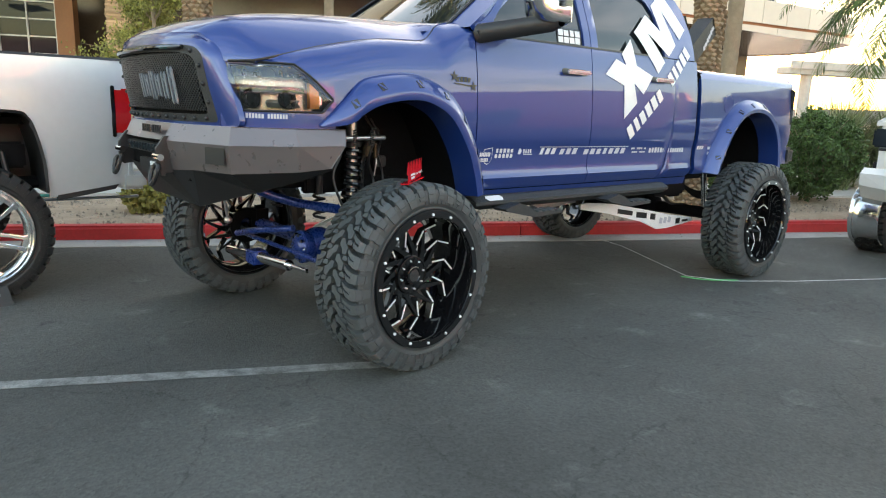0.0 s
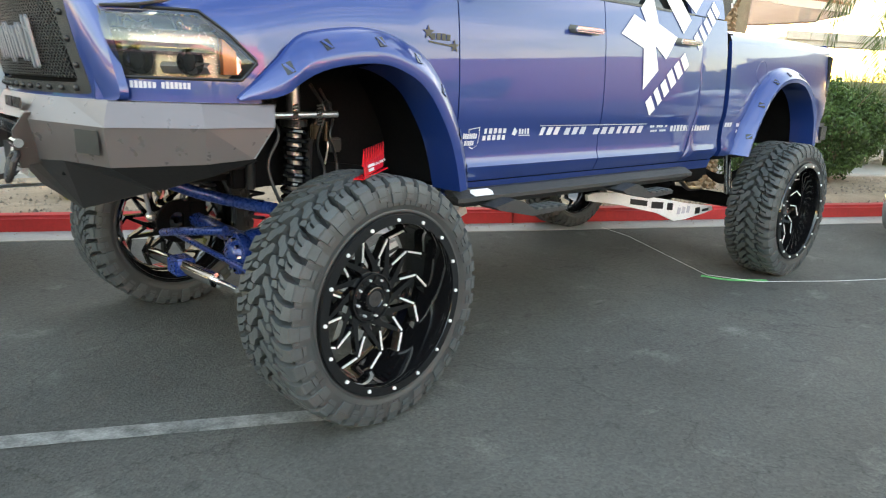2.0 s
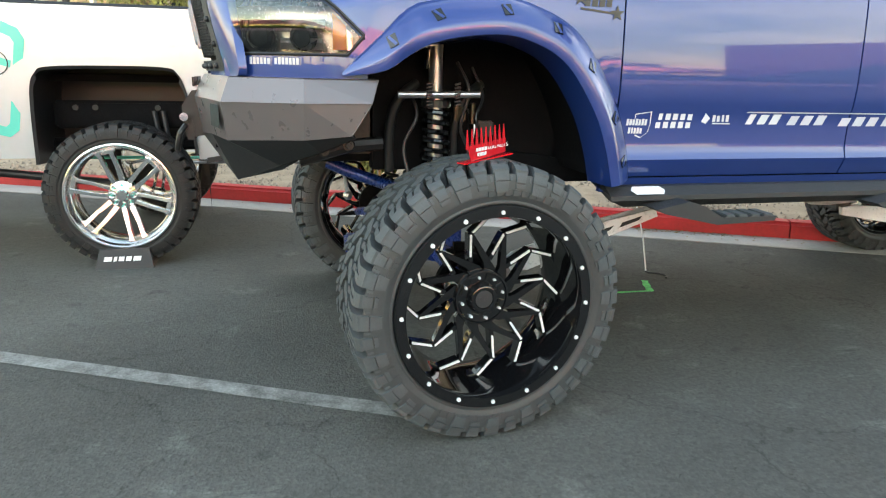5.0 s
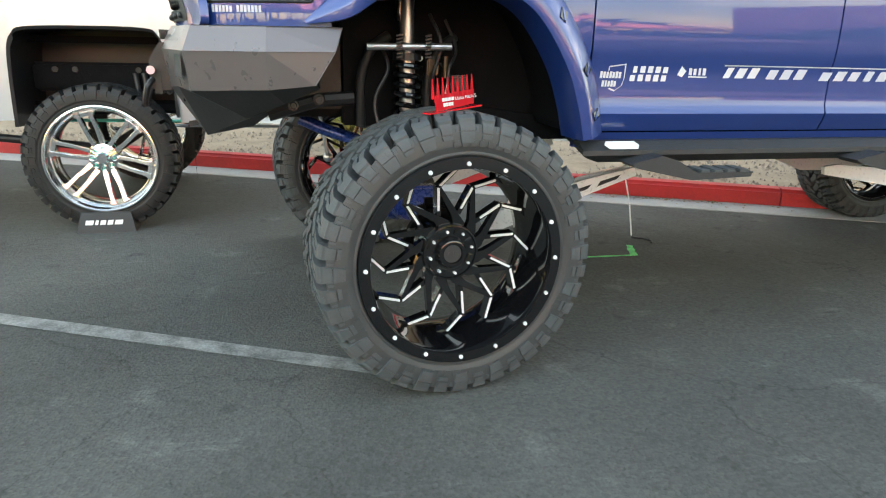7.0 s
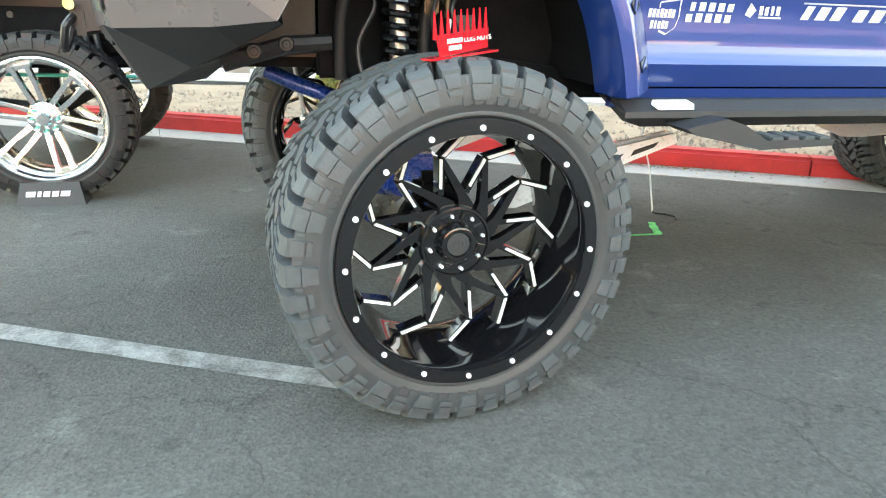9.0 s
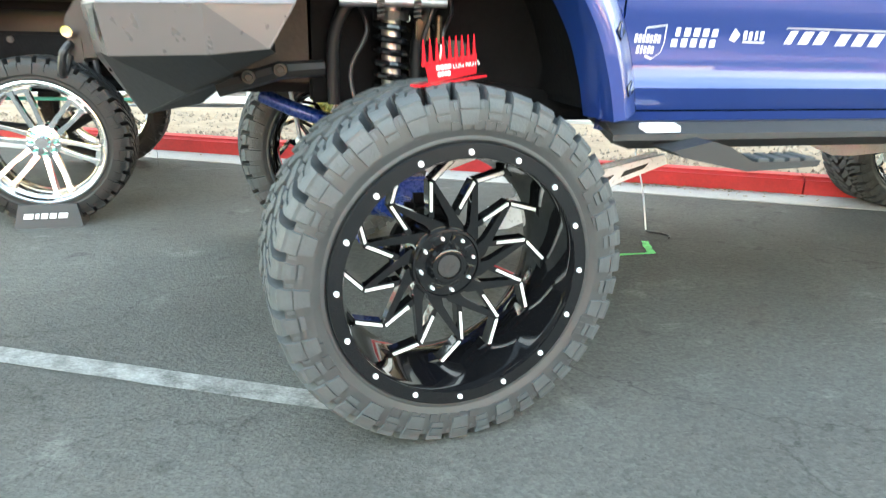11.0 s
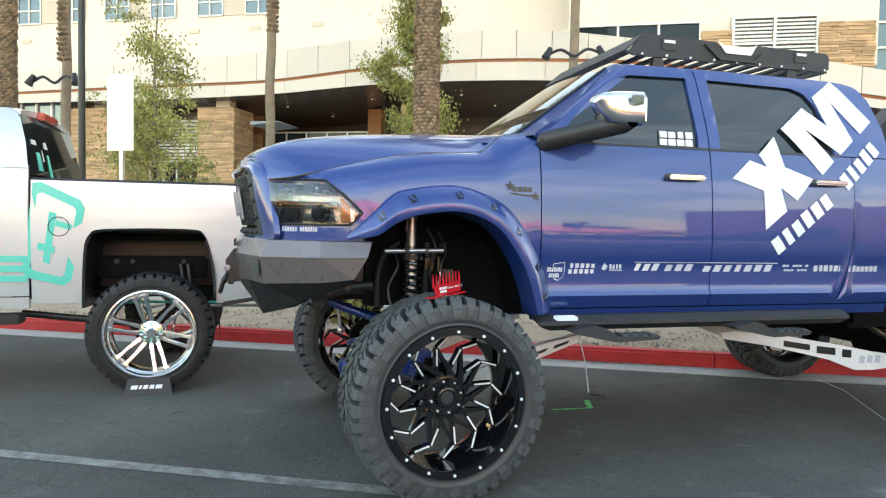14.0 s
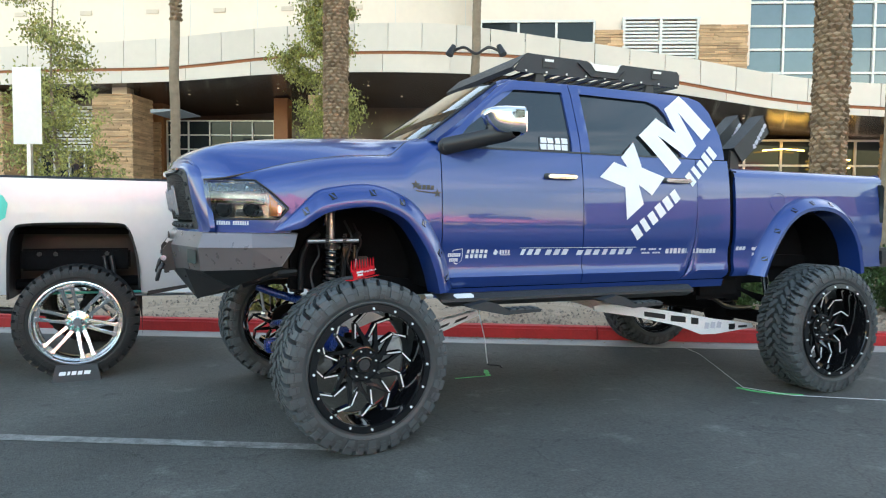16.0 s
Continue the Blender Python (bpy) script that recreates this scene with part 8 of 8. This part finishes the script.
def shrub(s, d, rx, rz, label, seed, n=6000, mt="leaf_dark", leaf=0.055):
    """A rounded, uneven bush of leaves over inner twigs."""
    rn = random.Random(seed)
    m = Matrix.Translation(street(s, d, 0.12))
    t = thing("bush", (0, 0, 0), label, "bush", m=m)
    bm = B()
    for i in range(14):
        a, e = rn.uniform(0, 6.28), rn.uniform(0.3, 1.4)
        tube(bm, [(0, 0, 0), (rx * 0.4 * math.cos(a) * math.cos(e), rx * 0.4 * math.sin(a) * math.cos(e), rz * 0.5), (rx * 0.85 * math.cos(a), rx * 0.85 * math.sin(a), rz * (0.4 + 0.5 * math.sin(e)))], [0.02, 0.014, 0.004], 5)
    part("twigs", bm, M["bark2"], t, "", m)
    vs, fs = [], []
    for i in range(n):
        u = Vector((rn.gauss(0, 1), rn.gauss(0, 1), rn.gauss(0, 1))).normalized()
        k = 0.80 + 0.26 * noise.noise(u * 2.3 + Vector((seed, 0, 0))) + 0.12 * noise.noise(u * 6)
        k *= 1 - abs(rn.gauss(0, 0.14))
        p = Vector((u.x * rx * k, u.y * rx * k, rz * 0.5 + u.z * rz * 0.55 * k))
        if p.z < 0.02:
            p.z = 0.02 + 0.1 * rn.random()
        q = Euler((rn.uniform(0, 6.28), rn.uniform(0, 6.28), rn.uniform(0, 6.28))).to_matrix()
        L, w = leaf * rn.uniform(0.7, 1.3), leaf * rn.uniform(0.25, 0.45)
        b = len(vs)
        vs += [tuple(p + q @ Vector(v)) for v in ((0, 0, 0), (L * 0.5, w, 0.01), (L, 0, 0), (L * 0.5, -w, 0.01))]
        fs.append((b, b + 1, b + 2, b + 3))
    part("leaves", mesh_of("leaves", vs, fs, mt), None, t, "", m)


shrub(8.62, 5.1, 0.92, 1.62, "dense rounded green bush in the gravel bed", 1, 15000)
shrub(-1.75, 4.0, 0.33, 0.42, "low green shrub on gravel behind the kerb", 2, 1800, "leaf", 0.09)
shrub(10.5, 8.4, 1.3, 1.5, "clipped green hedge bush", 3, 7000)
shrub(-13.6, 22.0, 0.6, 0.7, "small clipped green shrub by the pier", 4, 1500)
shrub(4.95, 5.0, 0.62, 0.85, "low green bush behind the kerb", 12, 5500)
shrub(7.3, 5.0, 0.8, 1.0, "green bush behind the pickup", 9, 7000)


def grass_clump(s, d, h, n, seed):
    rn = random.Random(seed)
    m = Matrix.Translation(street(s, d, 0.12))
    t = thing("ornamental_grass", (0, 0, 0), "tall spiky pale green ornamental grass", "grass", "grass clumps", m=m)
    vs, fs = [], []
    for i in range(n):
        a, lean = rn.uniform(0, 6.28), abs(rn.gauss(0, 0.42))
        L = h * rn.uniform(0.7, 1.1)
        d1 = Vector((math.cos(a) * math.sin(lean), math.sin(a) * math.sin(lean), math.cos(lean)))
        o = Vector((rn.gauss(0, 0.12), rn.gauss(0, 0.12), 0))
        sd = Vector((-math.sin(a), math.cos(a), 0)) * 0.012
        p1 = o + d1 * L * 0.55
        p2 = p1 + (d1 + Vector((math.cos(a) * 0.35, math.sin(a) * 0.35, -0.25))).normalized() * L * 0.45
        b = len(vs)
        vs += [tuple(o - sd), tuple(o + sd), tuple(p1 + sd), tuple(p1 - sd), tuple(p2)]
        fs += [(b, b + 1, b + 2, b + 3), (b + 3, b + 2, b + 4)]
    part("blades", mesh_of("blades", vs, fs, "grass"), None, t, "", m)


for i, (s, d) in enumerate(((10.5, 6.6), (11.1, 7.2), (11.7, 6.4), (12.5, 7.0), (11.9, 8.0))):
    grass_clump(s, d, 1.95, 480, 30 + i)

# street furniture behind the kerb
post = thing("parking_sign", (0, 0, 0), "blank white sign on a perforated steel post", "sign", m=Matrix.Translation(street(-4.55, 3.2, 0.1)))
pm = STREET.to_3x3().to_4x4()
pm.translation = street(-4.55, 3.2, 0.1)
bm = B()
box(bm, -0.025, 0.025, -0.025, 0.025, 0, 3.1)
part("post", bm, M["steel"], post, "", pm)
bm = B()
box(bm, -0.19, 0.19, -0.04, -0.03, 2.20, 3.17, None, 0.004)
part("sign_panel", bm, M["sign"], post, "", pm)
lampp = thing("street_lamp", (0, 0, 0), "dark brown steel lamp post", "street lamp", m=Matrix.Translation(street(-9.07, 8.0, 0.1)))
lm = Matrix.Translation(street(-9.07, 8.0, 0.1))
bm = B()
rod(bm, (0, 0, 0), (0, 0, 9), 0.075, 0.06, 14)
part("pole", bm, M["satin"], lampp, "", lm)
bm = B()
rod(bm, (0, 0, 9), (0.5, 0, 9.1), 0.03, seg=8)
box(bm, 0.4, 0.9, -0.12, 0.12, 9.05, 9.15, None, 0.03)
part("lamp_head", bm, M["satin"], lampp, "", lm)
# twin floodlights strapped to a palm trunk
for s, d, z in ((1.0, 11.8, 5.45), (-11.2, 9.8, 4.7)):
    fm = STREET.to_3x3().to_4x4()
    fm.translation = street(s, d, z)
    fl = thing("floodlight", (0, 0, 0), "pair of small dark floodlights on a palm trunk", "floodlight", "palm floodlights", m=fm)
    bm = B()
    tube(bm, bend([(-0.6, -0.1, 0.0), (-0.3, -0.12, 0.10), (0, -0.1, -0.05), (0.3, -0.12, 0.10), (0.6, -0.1, 0.0)], 4), 0.035, 6)
    part("bracket", bm, M["satin"], fl, "", fm)
    for sg in (-1, 1):
        bm = B()
        rod(bm, (sg * 0.55, -0.12, 0.14), (sg * 0.66, -0.2, -0.10), 0.06, 0.10, 12)
        part("lamp", bm, M["satin"], fl, "", fm)

# loose stones on the planting bed and dry leaves in the gutter
gr = random.Random(77)
vs, fs = [], []
for i in range(5200):
    s0, d0, r = gr.uniform(-6.5, 11.5), 3.05 + 2.3 * gr.random() ** 1.3, gr.uniform(0.008, 0.03)
    b = len(vs)
    a = gr.uniform(0, 6.28)
    for k in range(5):
        vs.append((s0 + r * math.cos(a + k * 1.257) * gr.uniform(0.7, 1.2), d0 + r * math.sin(a + k * 1.257) * gr.uniform(0.7, 1.2), 0.118 + gr.uniform(0, 0.01)))
    vs.append((s0, d0, 0.135 + r * gr.uniform(0.5, 0.9)))
    fs += [(b + k, b + (k + 1) % 5, b + 5) for k in range(5)]
tagged(obj("gravel_stones", mesh_of("gravel_stones", vs, fs, "pebble"), None, STREET), "loose tan stones on the planting bed", "gravel", kind="stuff")
vs, fs = [], []
for i in range(420):
    near = gr.random() < 0.6
    s0 = gr.gauss(1.55, 0.45) if near else gr.uniform(-5, 9)
    d0 = gr.gauss(2.80, 0.04) if near else gr.uniform(2.6, 2.85)
    L, a = gr.uniform(0.012, 0.035), gr.uniform(0, 6.28)
    b = len(vs)
    for u, w, z in ((0, 0, 0.010), (0.5, 0.3, 0.016), (1, 0, 0.014), (0.5, -0.3, 0.012)):
        vs.append((s0 + L * (u * math.cos(a) - w * math.sin(a)), min(d0 + L * (u * math.sin(a) + w * math.cos(a)), 2.86), z))
    fs.append((b, b + 1, b + 2, b + 3))
tagged(obj("leaf_litter", mesh_of("leaf_litter", vs, fs, "dry_leaf"), None, STREET), "small dry leaves along the gutter", "leaves", kind="stuff")
